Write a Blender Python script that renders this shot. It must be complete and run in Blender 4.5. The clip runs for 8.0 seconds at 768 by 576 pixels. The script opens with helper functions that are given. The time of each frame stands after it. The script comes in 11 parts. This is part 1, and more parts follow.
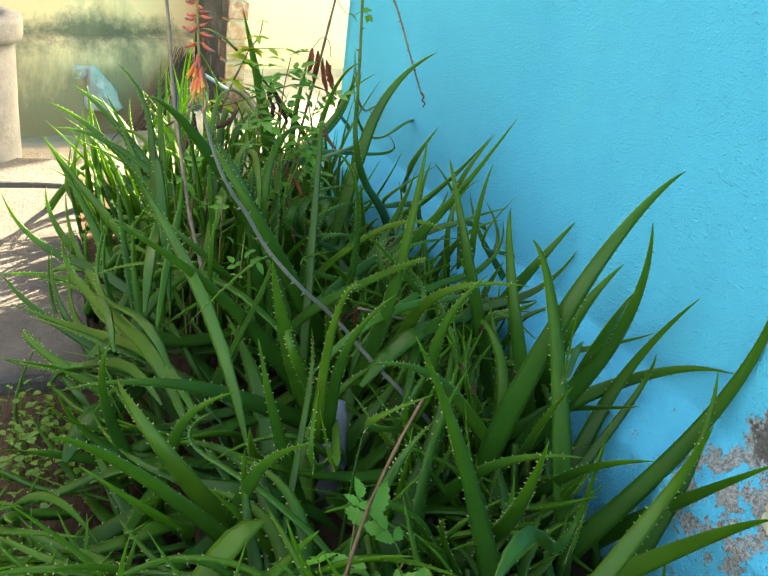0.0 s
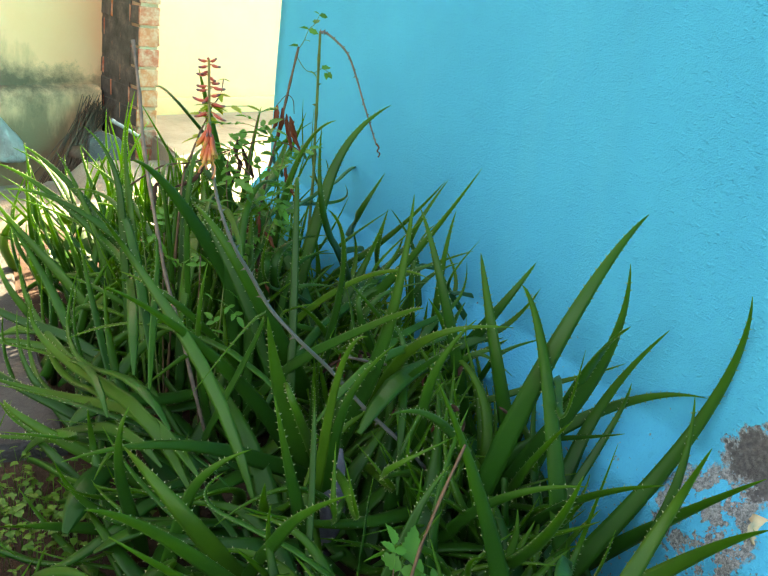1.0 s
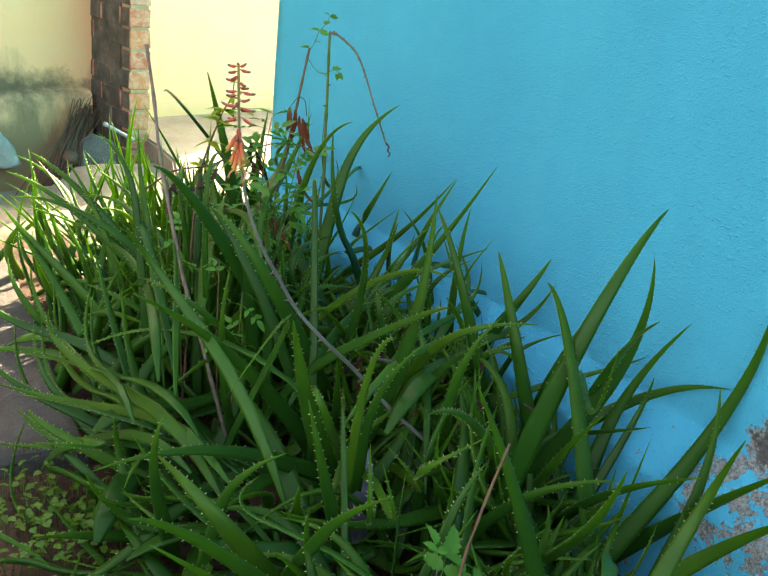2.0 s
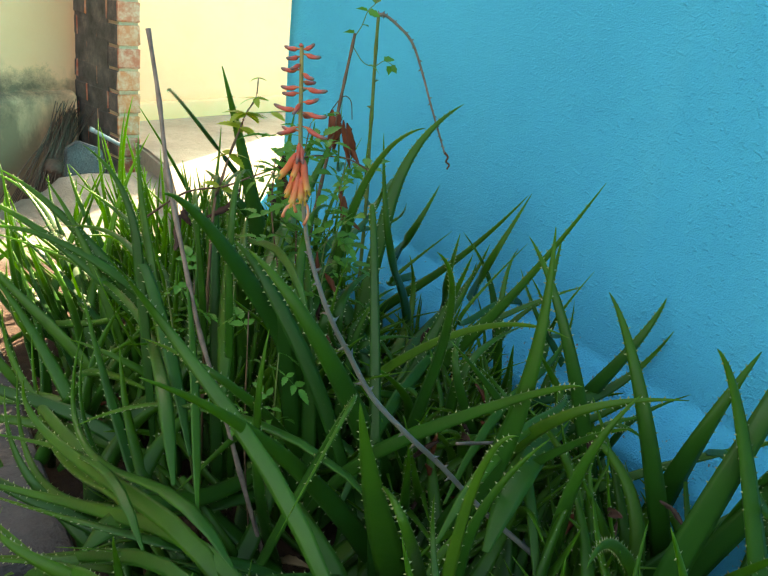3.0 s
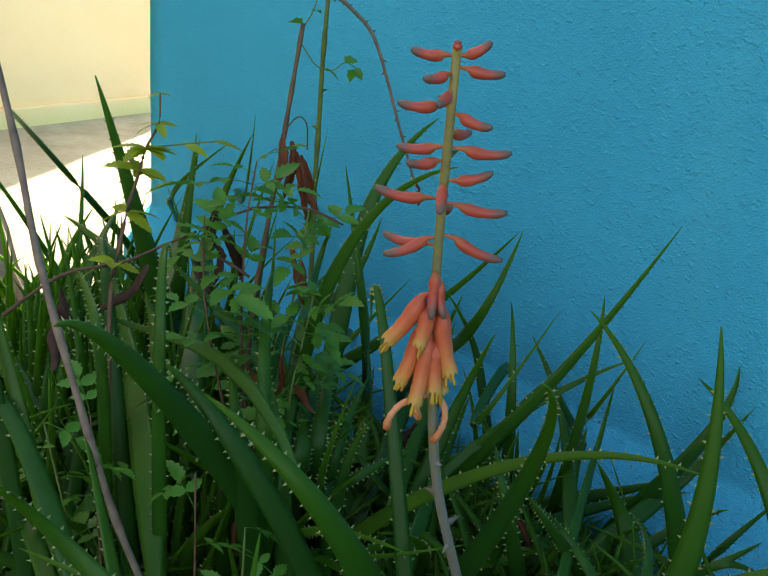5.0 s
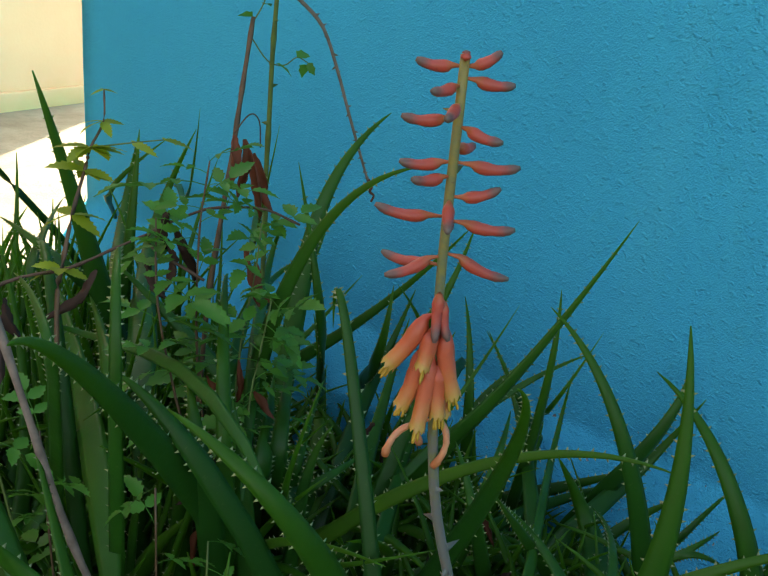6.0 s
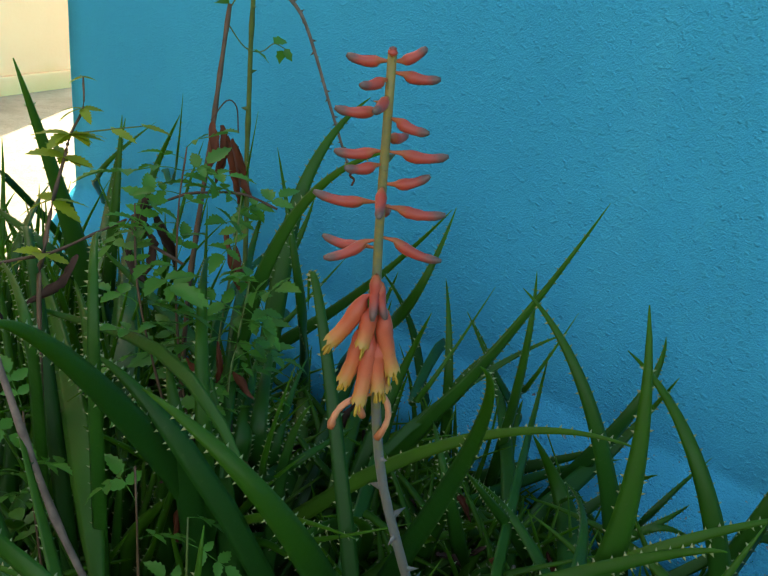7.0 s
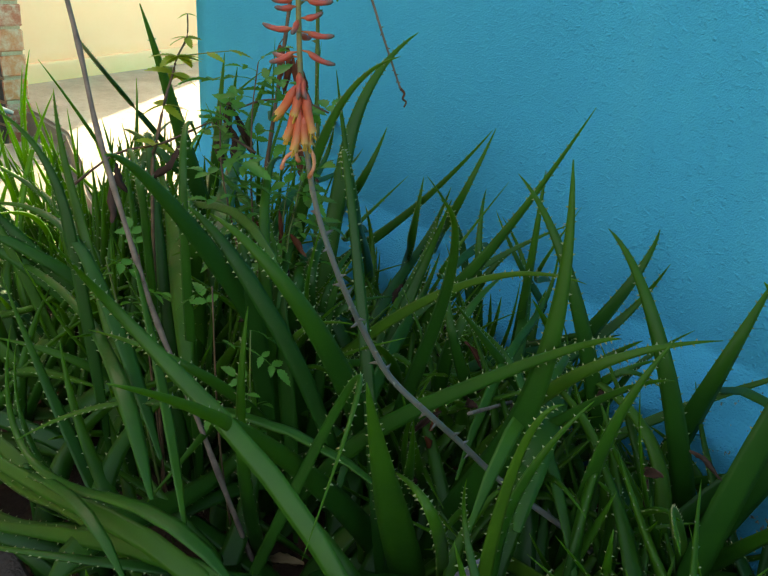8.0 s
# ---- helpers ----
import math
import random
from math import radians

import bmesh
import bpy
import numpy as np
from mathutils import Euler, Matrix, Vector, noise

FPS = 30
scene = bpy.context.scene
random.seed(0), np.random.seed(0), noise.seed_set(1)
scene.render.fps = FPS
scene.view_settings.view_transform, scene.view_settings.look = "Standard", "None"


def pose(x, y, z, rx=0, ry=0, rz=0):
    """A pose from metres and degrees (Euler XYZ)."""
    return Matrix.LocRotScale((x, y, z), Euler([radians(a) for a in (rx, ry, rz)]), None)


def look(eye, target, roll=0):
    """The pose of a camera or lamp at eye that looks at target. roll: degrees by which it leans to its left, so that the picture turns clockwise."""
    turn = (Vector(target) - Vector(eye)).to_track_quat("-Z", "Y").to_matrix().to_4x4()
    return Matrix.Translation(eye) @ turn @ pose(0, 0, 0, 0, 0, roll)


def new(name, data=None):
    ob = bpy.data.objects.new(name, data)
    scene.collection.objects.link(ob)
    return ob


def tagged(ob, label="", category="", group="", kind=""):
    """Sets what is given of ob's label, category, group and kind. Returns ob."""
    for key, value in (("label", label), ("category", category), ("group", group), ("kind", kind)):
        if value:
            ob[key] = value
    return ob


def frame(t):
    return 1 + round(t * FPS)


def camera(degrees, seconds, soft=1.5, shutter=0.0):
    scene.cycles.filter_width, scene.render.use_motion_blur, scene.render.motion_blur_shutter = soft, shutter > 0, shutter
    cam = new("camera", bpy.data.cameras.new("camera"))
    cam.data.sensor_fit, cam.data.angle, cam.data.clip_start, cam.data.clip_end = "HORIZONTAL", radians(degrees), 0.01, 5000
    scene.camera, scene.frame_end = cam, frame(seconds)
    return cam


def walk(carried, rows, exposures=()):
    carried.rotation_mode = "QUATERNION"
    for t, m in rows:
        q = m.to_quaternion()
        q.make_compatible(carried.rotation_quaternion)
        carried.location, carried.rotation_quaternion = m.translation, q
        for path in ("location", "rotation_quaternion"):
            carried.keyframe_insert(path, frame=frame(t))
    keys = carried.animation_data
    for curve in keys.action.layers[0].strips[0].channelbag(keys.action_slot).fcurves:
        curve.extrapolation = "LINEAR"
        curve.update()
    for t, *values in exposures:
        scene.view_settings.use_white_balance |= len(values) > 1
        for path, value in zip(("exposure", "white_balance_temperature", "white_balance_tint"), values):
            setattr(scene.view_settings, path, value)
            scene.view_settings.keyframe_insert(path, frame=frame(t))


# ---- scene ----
cam = camera(49.5, 8.0, soft=1.4)
PATH = [
    (0, (-0.909, -0.033, 0.900), (-0.182, 1.655, 0.112), 7.92),
    (0.5, (-0.971, 0.000, 0.910), (-0.098, 1.643, 0.177), 6.72),
    (1, (-1.073, -0.001, 0.923), (-0.108, 1.613, 0.241), 7.65),
    (1.2, (-1.092, -0.004, 0.924), (-0.128, 1.607, 0.234), 7.91),
    (2.3, (-1.132, 0.082, 0.921), (-0.125, 1.668, 0.234), 6.10),
    (2.5, (-1.115, 0.159, 0.907), (-0.119, 1.747, 0.210), 5.51),
    (3, (-1.052, 0.410, 0.861), (-0.033, 1.990, 0.177), 6.12),
    (3.5, (-0.992, 0.583, 0.828), (0.160, 2.078, 0.168), 4.69),
    (4, (-0.971, 0.665, 0.828), (0.197, 2.171, 0.222), 3.76),
    (4.2, (-0.972, 0.684, 0.832), (0.189, 2.186, 0.202), 3.70),
    (5.3, (-0.953, 0.897, 0.815), (0.437, 2.173, 0.150), 6.57),
    (5.5, (-0.953, 0.900, 0.813), (0.464, 2.144, 0.146), 6.79),
    (6, (-0.959, 0.889, 0.824), (0.462, 2.124, 0.150), 6.03),
    (6.5, (-0.962, 0.879, 0.832), (0.455, 2.102, 0.127), 5.99),
    (7, (-0.958, 0.862, 0.832), (0.461, 2.079, 0.120), 5.80),
    (7.5, (-0.991, 0.749, 0.835), (0.326, 2.060, 0.096), 3.31),
    (7.7, (-1.010, 0.670, 0.824), (0.236, 2.046, 0.079), 4.05),
    (8, (-1.052, 0.575, 0.813), (0.127, 1.992, 0.035), 3.51),
]
EXPOSURES = [
    (0.0, 3.15, 10700, 10), (0.5, 3.12, 10600, 10), (1.0, 2.93, 10400, 10), (2.5, 2.7, 9900, 10), (3.5, 2.4, 9300, 10), (4.2, 2.15, 9000, 10),
    (5.3, 2.05, 8700, 10), (6.5, 2.0, 8600, 10), (7.5, 2.0, 8700, 10), (8.0, 2.15, 9400, 10),
]
walk(cam, [(t, look(eye, target, roll)) for t, eye, target, roll in PATH], EXPOSURES)

# ---- sky and sun: the sun stands behind the houses, low over the far right ----
SUN_EL, SUN_AZ = 32.0, 48.5          # elevation; bearing from +y towards +x
world = bpy.data.worlds.new("sky")
scene.world = world
world.use_nodes = True
wn = world.node_tree.nodes
sky = wn.new("ShaderNodeTexSky")
sky.sky_type, sky.sun_disc = "NISHITA", False
sky.sun_elevation, sky.sun_rotation = radians(SUN_EL), radians(SUN_AZ)
sky.air_density, sky.dust_density, sky.ozone_density = 1.0, 4.0, 0.6
wn["Background"].inputs["Strength"].default_value = 0.15
world.node_tree.links.new(sky.outputs["Color"], wn["Background"].inputs["Color"])
sun = new("sun", bpy.data.lights.new("sun", "SUN"))
sun.data.energy, sun.data.angle, sun.data.color = 5.0, radians(0.5), (1.0, 0.93, 0.82)
sun_way = Vector((math.sin(radians(SUN_AZ)) * math.cos(radians(SUN_EL)), math.cos(radians(SUN_AZ)) * math.cos(radians(SUN_EL)), math.sin(radians(SUN_EL))))
sun.matrix_world = look(sun_way * 20, (0, 0, 0))


# ---- materials ----
class Mat:
    """A node material: a principled shader and short ways to add nodes."""

    def __init__(self, name, rough=0.6, **values):
        self.m = bpy.data.materials.new(name)
        self.m.use_nodes = True
        self.t = self.m.node_tree
        self.b = self.t.nodes["Principled BSDF"]
        self.b.inputs["Roughness"].default_value = rough
        for k, v in values.items():
            self.b.inputs[k.replace("_", " ")].default_value = v

    def node(self, kind, ins=(), **props):
        n = self.t.nodes.new(kind)
        if "operation" in props:
            n.operation = props["operation"]
        if "data_type" in props:
            n.data_type = props["data_type"]
        if "blend_type" in props:
            n.blend_type = props["blend_type"]
        for k, v in dict(ins).items():
            if isinstance(v, bpy.types.NodeSocket):
                self.t.links.new(v, n.inputs[k])
            else:
                n.inputs[k].default_value = v
        return n

    def pos(self):
        return self.node("ShaderNodeNewGeometry").outputs["Position"]

    def noise(self, scale, detail=4.0, rough=0.55, vec=None, stretch=None, distort=0.0):
        vec = vec or self.pos()
        if stretch:
            vec = self.node("ShaderNodeMapping", {"Vector": vec, "Scale": stretch}).outputs[0]
        return self.node("ShaderNodeTexNoise", {"Vector": vec, "Scale": scale, "Detail": detail, "Roughness": rough, "Distortion": distort}).outputs["Fac"]

    def ramp(self, fac, *stops):
        n = self.node("ShaderNodeValToRGB", {"Fac": fac})
        el = n.color_ramp.elements
        while len(el) < len(stops):
            el.new(0.5)
        for e, (p, c) in zip(el, stops):
            e.position = p
            e.color = (c, c, c, 1) if isinstance(c, (int, float)) else (*c, 1)
        return n.outputs["Color"]

    def mix(self, fac, a, b, how="MIX"):
        n = self.node("ShaderNodeMix", data_type="RGBA", blend_type=how)
        for sock, v in ((n.inputs[0], fac), (n.inputs[6], a), (n.inputs[7], b)):
            if isinstance(v, bpy.types.NodeSocket):
                self.t.links.new(v, sock)
            else:
                sock.default_value = v if isinstance(v, (int, float)) else (*v, 1)
        return n.outputs[2]

    def math(self, op, a, b=0.0, c=0.0):
        n = self.node("ShaderNodeMath", operation=op)
        for sock, v in zip(n.inputs, (a, b, c)):
            if isinstance(v, bpy.types.NodeSocket):
                self.t.links.new(v, sock)
            else:
                sock.default_value = v
        return n.outputs[0]

    def set(self, name, sock):
        self.t.links.new(sock, self.b.inputs[name])
        return self

    def bump(self, height, strength=0.3, distance=0.01):
        n = self.node("ShaderNodeBump", {"Height": height, "Strength": strength, "Distance": distance})
        return self.set("Normal", n.outputs["Normal"])

    def z(self):
        return self.node("ShaderNodeSeparateXYZ", {"Vector": self.pos()}).outputs["Z"]

    def rnd(self):
        return self.node("ShaderNodeObjectInfo").outputs["Random"]


def blue_paint():
    m = Mat("blue_wall_paint", 0.6, Specular_IOR_Level=0.15)
    patch = m.noise(1.7, 5, 0.6)
    streak = m.noise(1.0, 4, 0.6, stretch=(9, 9, 0.7))
    c = m.ramp(patch, (0.3, (0.007, 0.46, 0.76)), (0.75, (0.014, 0.55, 0.86)))
    c = m.mix(m.ramp(streak, (0.55, 0.0), (0.8, 0.30)), c, (0.05, 0.58, 0.82))
    grit = m.noise(420, 3, 0.6)
    dots = m.ramp(m.noise(135, 2, 0.5, stretch=(1.0, 0.85, 1.15)), (0.55, 0.0), (0.70, 1.0))
    lumps = m.math("ADD", m.math("MULTIPLY", m.noise(26, 3, 0.55), 0.5), m.math("MULTIPLY", dots, 0.48))
    c = m.mix(m.ramp(m.noise(38, 4, 0.7), (0.76, 0.0), (0.82, 0.35)), c, (0.015, 0.26, 0.42))
    # blistered paint at the foot of the wall: bare cement and pale undercoat
    ragged = m.math("ADD", m.math("MULTIPLY", m.noise(22, 5, 0.65), 0.09), m.math("MULTIPLY", m.noise(90, 4, 0.7), 0.035))
    at = m.node("ShaderNodeMapping", {"Vector": m.pos(), "Location": (0.0, -0.640, -0.375), "Scale": (0.4, 1.0, 1.15)}).outputs[0]
    far = m.math("ADD", m.node("ShaderNodeVectorMath", {0: at}, operation="LENGTH").outputs["Value"], ragged)
    rim = m.ramp(far, (0.124, 1.0), (0.128, 0.0))
    core = m.ramp(m.math("ADD", far, m.math("MULTIPLY", m.noise(160, 3), 0.05)), (0.141, 1.0), (0.148, 0.0))
    at2 = m.node("ShaderNodeMapping", {"Vector": m.pos(), "Location": (0.05, -0.60, -0.225), "Scale": (0.5, 0.9, 1.0)}).outputs[0]
    far2 = m.math("ADD", m.node("ShaderNodeVectorMath", {0: at2}, operation="LENGTH").outputs["Value"], ragged)
    low = m.math("MULTIPLY", m.ramp(far2, (0.142, 1.0), (0.147, 0.0)), m.ramp(m.noise(24, 5, 0.65), (0.455, 0.0), (0.475, 1.0)))
    chips = m.ramp(m.math("ADD", m.noise(75, 3, 0.7), m.math("MULTIPLY", m.z(), -0.42)), (0.575, 0.0), (0.585, 1.0))
    speck = m.ramp(m.noise(210, 5, 0.75), (0.38, (0.12, 0.14, 0.15)), (0.62, (0.42, 0.45, 0.46)))
    bare = m.math("MAXIMUM", m.math("MAXIMUM", rim, low), chips)
    c = m.mix(bare, c, speck)
    c = m.mix(core, c, m.ramp(m.noise(120, 4), (0.35, (0.085, 0.09, 0.095)), (0.7, (0.17, 0.17, 0.175))))
    m.set("Base Color", c)
    relief = m.math("ADD", m.math("MULTIPLY", grit, 1.0), lumps)
    m.bump(m.math("SUBTRACT", relief, m.math("MULTIPLY", bare, 0.5)), 0.80, 0.0052)
    return m.m


def cream_wall():
    m = Mat("cream_yellow_limewash", 0.85)
    c = m.ramp(m.noise(2.2, 5), (0.3, (0.92, 0.46, 0.25)), (0.75, (0.96, 0.515, 0.30)))
    z = m.z()
    # damp rises from the ground in ragged tongues, black mould above the ledge
    low = m.math("ADD", m.math("MULTIPLY", z, -1.6), m.math("MULTIPLY", m.noise(2.6, 6, 0.65, stretch=(1.5, 1.5, 0.6)), 1.9))
    c = m.mix(m.ramp(low, (0.42, 0.0), (0.95, 0.85)), c, (0.165, 0.112, 0.062))
    ledge = m.math("ABSOLUTE", m.math("SUBTRACT", z, 0.245))
    blot = m.math("ADD", m.math("MULTIPLY", m.noise(3.1, 3, 0.5), 0.9), m.math("MULTIPLY", m.noise(26, 7, 0.8), 0.75))
    mould = m.math("SUBTRACT", blot, m.math("MULTIPLY", ledge, 3.4))
    c = m.mix(m.ramp(mould, (0.44, 0.0), (0.80, 0.85)), c, (0.075, 0.066, 0.042))
    c = m.mix(m.ramp(m.math("ADD", low, m.math("MULTIPLY", m.noise(16, 7, 0.8), 0.9)), (1.15, 0.0), (1.7, 0.9)), c, (0.06, 0.055, 0.032))
    m.set("Base Color", c)
    m.bump(m.noise(60, 5, 0.6), 0.3, 0.006)
    return m.m


def recess_wall_paint():
    m = Mat("bright_cream_limewash", 0.85)
    c = m.ramp(m.noise(1.8, 5), (0.3, (0.86, 0.44, 0.26)), (0.75, (0.92, 0.50, 0.31)))
    c = m.mix(m.ramp(m.math("ADD", m.z(), m.math("MULTIPLY", m.noise(7, 5), 0.12)), (0.06, 0.75), (0.26, 0.0)), c, (0.66, 0.40, 0.15))
    m.set("Base Color", c)
    m.bump(m.noise(60, 5, 0.6), 0.2, 0.005)
    return m.m


def concrete(name, lo, hi, scale=3.0, rough=0.85, relief=0.4):
    m = Mat(name, rough)
    c = m.ramp(m.noise(scale, 6, 0.65), (0.3, lo), (0.7, hi))
    c = m.mix(m.ramp(m.noise(scale * 11, 5, 0.7), (0.5, 0.0), (0.8, 0.5)), c, tuple(v * 0.55 for v in lo))
    m.set("Base Color", c)
    m.bump(m.math("ADD", m.noise(scale * 25, 6, 0.7), m.math("MULTIPLY", m.noise(scale * 4, 5, 0.7), 2.0)), relief, 0.008)
    return m.m


def soil():
    m = Mat("damp_brown_soil", 0.95)
    c = m.ramp(m.noise(9, 6, 0.7), (0.3, (0.034, 0.018, 0.011)), (0.7, (0.115, 0.062, 0.038)))
    # Dry yard ground, paled and extended unseen to bounce light onto the wall
    bounce_yard = m.ramp(m.noise(5, 6, 0.7), (0.3, (0.20, 0.18, 0.15)), (0.7, (0.34, 0.30, 0.25)))
    xyz = m.node("ShaderNodeSeparateXYZ", {"Vector": m.pos()}).outputs
    out = m.math("MAXIMUM", m.math("SUBTRACT", xyz["Y"], 3.0), m.math("SUBTRACT", -2.7, xyz["X"]))
    c = m.mix(m.ramp(m.math("ADD", out, m.math("MULTIPLY", m.noise(6, 4), 0.3)), (0.05, 0.0), (0.25, 1.0)), c, bounce_yard)
    m.set("Base Color", c)
    m.bump(m.noise(70, 6, 0.7), 0.8, 0.02)
    return m.m


def brick_clay():
    m = Mat("fired_clay_brick", 0.9)
    r = m.rnd()
    c = m.ramp(r, (0.0, (0.36, 0.085, 0.05)), (0.45, (0.42, 0.13, 0.07)), (0.8, (0.46, 0.15, 0.06)), (1.0, (0.38, 0.16, 0.11)))
    c = m.mix(m.ramp(m.noise(28, 5, 0.7), (0.42, 0.0), (0.66, 0.75)), c, (0.50, 0.33, 0.24))
    m.set("Base Color", c)
    m.bump(m.noise(60, 5, 0.7), 0.5, 0.006)
    return m.m


def leaf_green():
    m = Mat("aloe_leaf_skin", 0.38, Specular_IOR_Level=0.27)
    uv = m.node("ShaderNodeSeparateXYZ", {"Vector": m.node("ShaderNodeUVMap").outputs["UV"]})
    along = uv.outputs["Y"]
    r = m.rnd()
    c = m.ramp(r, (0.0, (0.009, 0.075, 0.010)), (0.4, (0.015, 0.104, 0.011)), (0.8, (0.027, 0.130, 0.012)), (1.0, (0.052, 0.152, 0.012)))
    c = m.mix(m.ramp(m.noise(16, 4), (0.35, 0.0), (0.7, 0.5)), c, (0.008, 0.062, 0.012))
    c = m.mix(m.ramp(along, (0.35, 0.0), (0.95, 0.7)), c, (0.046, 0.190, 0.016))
    c = m.mix(m.ramp(m.noise(260, 2, 0.5), (0.66, 0.0), (0.74, 0.16)), c, (0.14, 0.19, 0.06))
    c = m.mix(m.ramp(m.noise(70, 4, 0.7), (0.70, 0.0), (0.76, 0.5)), c, (0.08, 0.065, 0.02))
    odd = m.math("FRACT", m.math("MULTIPLY", r, 17.3))
    dry = m.math("ADD", along, m.math("ADD", m.math("MULTIPLY", odd, 0.15), m.math("MULTIPLY", m.noise(40, 3), 0.05)))
    c = m.mix(m.ramp(dry, (1.03, 0.0), (1.08, 0.95)), c, (0.20, 0.085, 0.04))
    m.set("Base Color", c)
    m.b.inputs["Subsurface Weight"].default_value = 0.10
    m.b.inputs["Subsurface Radius"].default_value = (0.5, 1.0, 0.1)
    m.b.inputs["Subsurface Scale"].default_value = 0.010
    m.bump(m.math("ADD", m.noise(90, 3), m.math("MULTIPLY", m.noise(30, 3), 1.5)), 0.14, 0.003)
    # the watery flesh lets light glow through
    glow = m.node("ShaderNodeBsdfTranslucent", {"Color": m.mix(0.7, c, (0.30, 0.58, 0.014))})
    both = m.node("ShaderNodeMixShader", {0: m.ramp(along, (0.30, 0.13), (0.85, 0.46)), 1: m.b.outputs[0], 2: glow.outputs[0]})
    m.t.links.new(both.outputs[0], m.t.nodes["Material Output"].inputs["Surface"])
    return m.m


def simple(name, rgb, rough=0.6, vary=0.25, scale=30.0, bump=0.2):
    m = Mat(name, rough)
    c = m.ramp(m.noise(scale, 4), (0.3, tuple(v * (1 - vary) for v in rgb)), (0.7, tuple(min(1, v * (1 + vary)) for v in rgb)))
    m.set("Base Color", c)
    m.bump(m.noise(scale * 3, 4), bump, 0.003)
    return m.m


BLUE, CREAM, RECESS = blue_paint(), cream_wall(), recess_wall_paint()
SLAB = concrete("grey_paving_stone", (0.05, 0.052, 0.055), (0.11, 0.11, 0.11), 5.0, 0.85, 0.9)
SCREED = concrete("pale_cement_screed", (0.20, 0.165, 0.125), (0.36, 0.31, 0.245), 3.5)
MORTAR = concrete("grey_mortar", (0.30, 0.20, 0.12), (0.44, 0.32, 0.21), 12.0)
SOIL, BRICK, LEAF = soil(), brick_clay(), leaf_green()
TOOTH = simple("pale_leaf_tooth", (0.30, 0.38, 0.17), 0.5)


# ---- helpers for things ----
def mesh_from(name, verts, faces, material, uvs=None, smooth=True):
    me = bpy.data.meshes.new(name)
    me.from_pydata([tuple(v) for v in verts], [], faces)
    if uvs is not None:
        layer = me.uv_layers.new(name="UVMap")
        flat = np.array([uvs[i] for f in faces for i in f], dtype=np.float32).ravel()
        layer.data.foreach_set("uv", flat)
    for mt in (material if isinstance(material, (list, tuple)) else [material]):
        me.materials.append(mt)
    if smooth:
        me.polygons.foreach_set("use_smooth", [True] * len(me.polygons))
    me.update()
    return me


def part(name, bm, material, parent=None, label="", smooth=False):
    me = bpy.data.meshes.new(name)
    bm.to_mesh(me)
    bm.free()
    me.materials.append(material)
    if smooth:
        me.polygons.foreach_set("use_smooth", [True] * len(me.polygons))
    ob = new(name, me)
    ob.parent = parent
    return tagged(ob, label) if label else ob


def box(bm, lo, hi, bevel=0.0, turn=None):
    g = bmesh.ops.create_cube(bm, size=1.0)["verts"]
    for v in g:
        v.co = Vector([l + (h - l) * (c + 0.5) for l, h, c in zip(lo, hi, v.co)])
    if bevel:
        es = list({e for v in g for e in v.link_edges})
        bmesh.ops.bevel(bm, geom=es, offset=bevel, segments=2, affect="EDGES", profile=0.6)
    if turn is not None:
        bmesh.ops.transform(bm, matrix=turn, verts=bm.verts)
    return bm


def boxed(name, lo, hi, material, bevel=0.0, parent=None, turn=None, label=""):
    return part(name, box(bmesh.new(), lo, hi, bevel, turn), material, parent, label)


def tube_data(points, radii, sides=8, cap=True):
    """Verts and faces of a tube along points."""
    pts = [Vector(p) for p in points]
    verts, faces = [], []
    ref = Vector((0.13, 0.37, 0.92))
    for i, p in enumerate(pts):
        t = (pts[min(i + 1, len(pts) - 1)] - pts[max(i - 1, 0)]).normalized()
        a = t.cross(ref if abs(t.dot(ref)) < 0.95 else Vector((1, 0, 0))).normalized()
        b = t.cross(a)
        for k in range(sides):
            w = 2 * math.pi * k / sides
            verts.append(p + radii[i] * (math.cos(w) * a + math.sin(w) * b))
    for i in range(len(pts) - 1):
        for k in range(sides):
            k2 = (k + 1) % sides
            faces.append((i * sides + k, i * sides + k2, (i + 1) * sides + k2, (i + 1) * sides + k))
    if cap:
        faces.append(tuple(range(sides))[::-1])
        faces.append(tuple((len(pts) - 1) * sides + k for k in range(sides)))
    return verts, faces


def curve3(a, m, b, n):
    """n + 1 points on the arc from a over m (half way) to b."""
    a, m, b = Vector(a), Vector(m), Vector(b)
    c = 2 * m - (a + b) / 2
    return [(1 - u) ** 2 * a + 2 * u * (1 - u) * c + u * u * b for u in (k / n for k in range(n + 1))]


# ---- the aloe leaf: a tapered, gutter-shaped blade with pale teeth along both edges ----
# across the blade: place, depth below the edge, share of the channel or crown on the upper side
SECTION = [(-1.0, 0.0, 0.0), (-0.76, 0.58, 0.0), (0.0, 0.95, 0.0), (0.76, 0.58, 0.0), (1.0, 0.0, 0.0), (0.55, 0.0, 0.7), (0.0, 0.0, 1.0), (-0.55, 0.0, 0.7)]


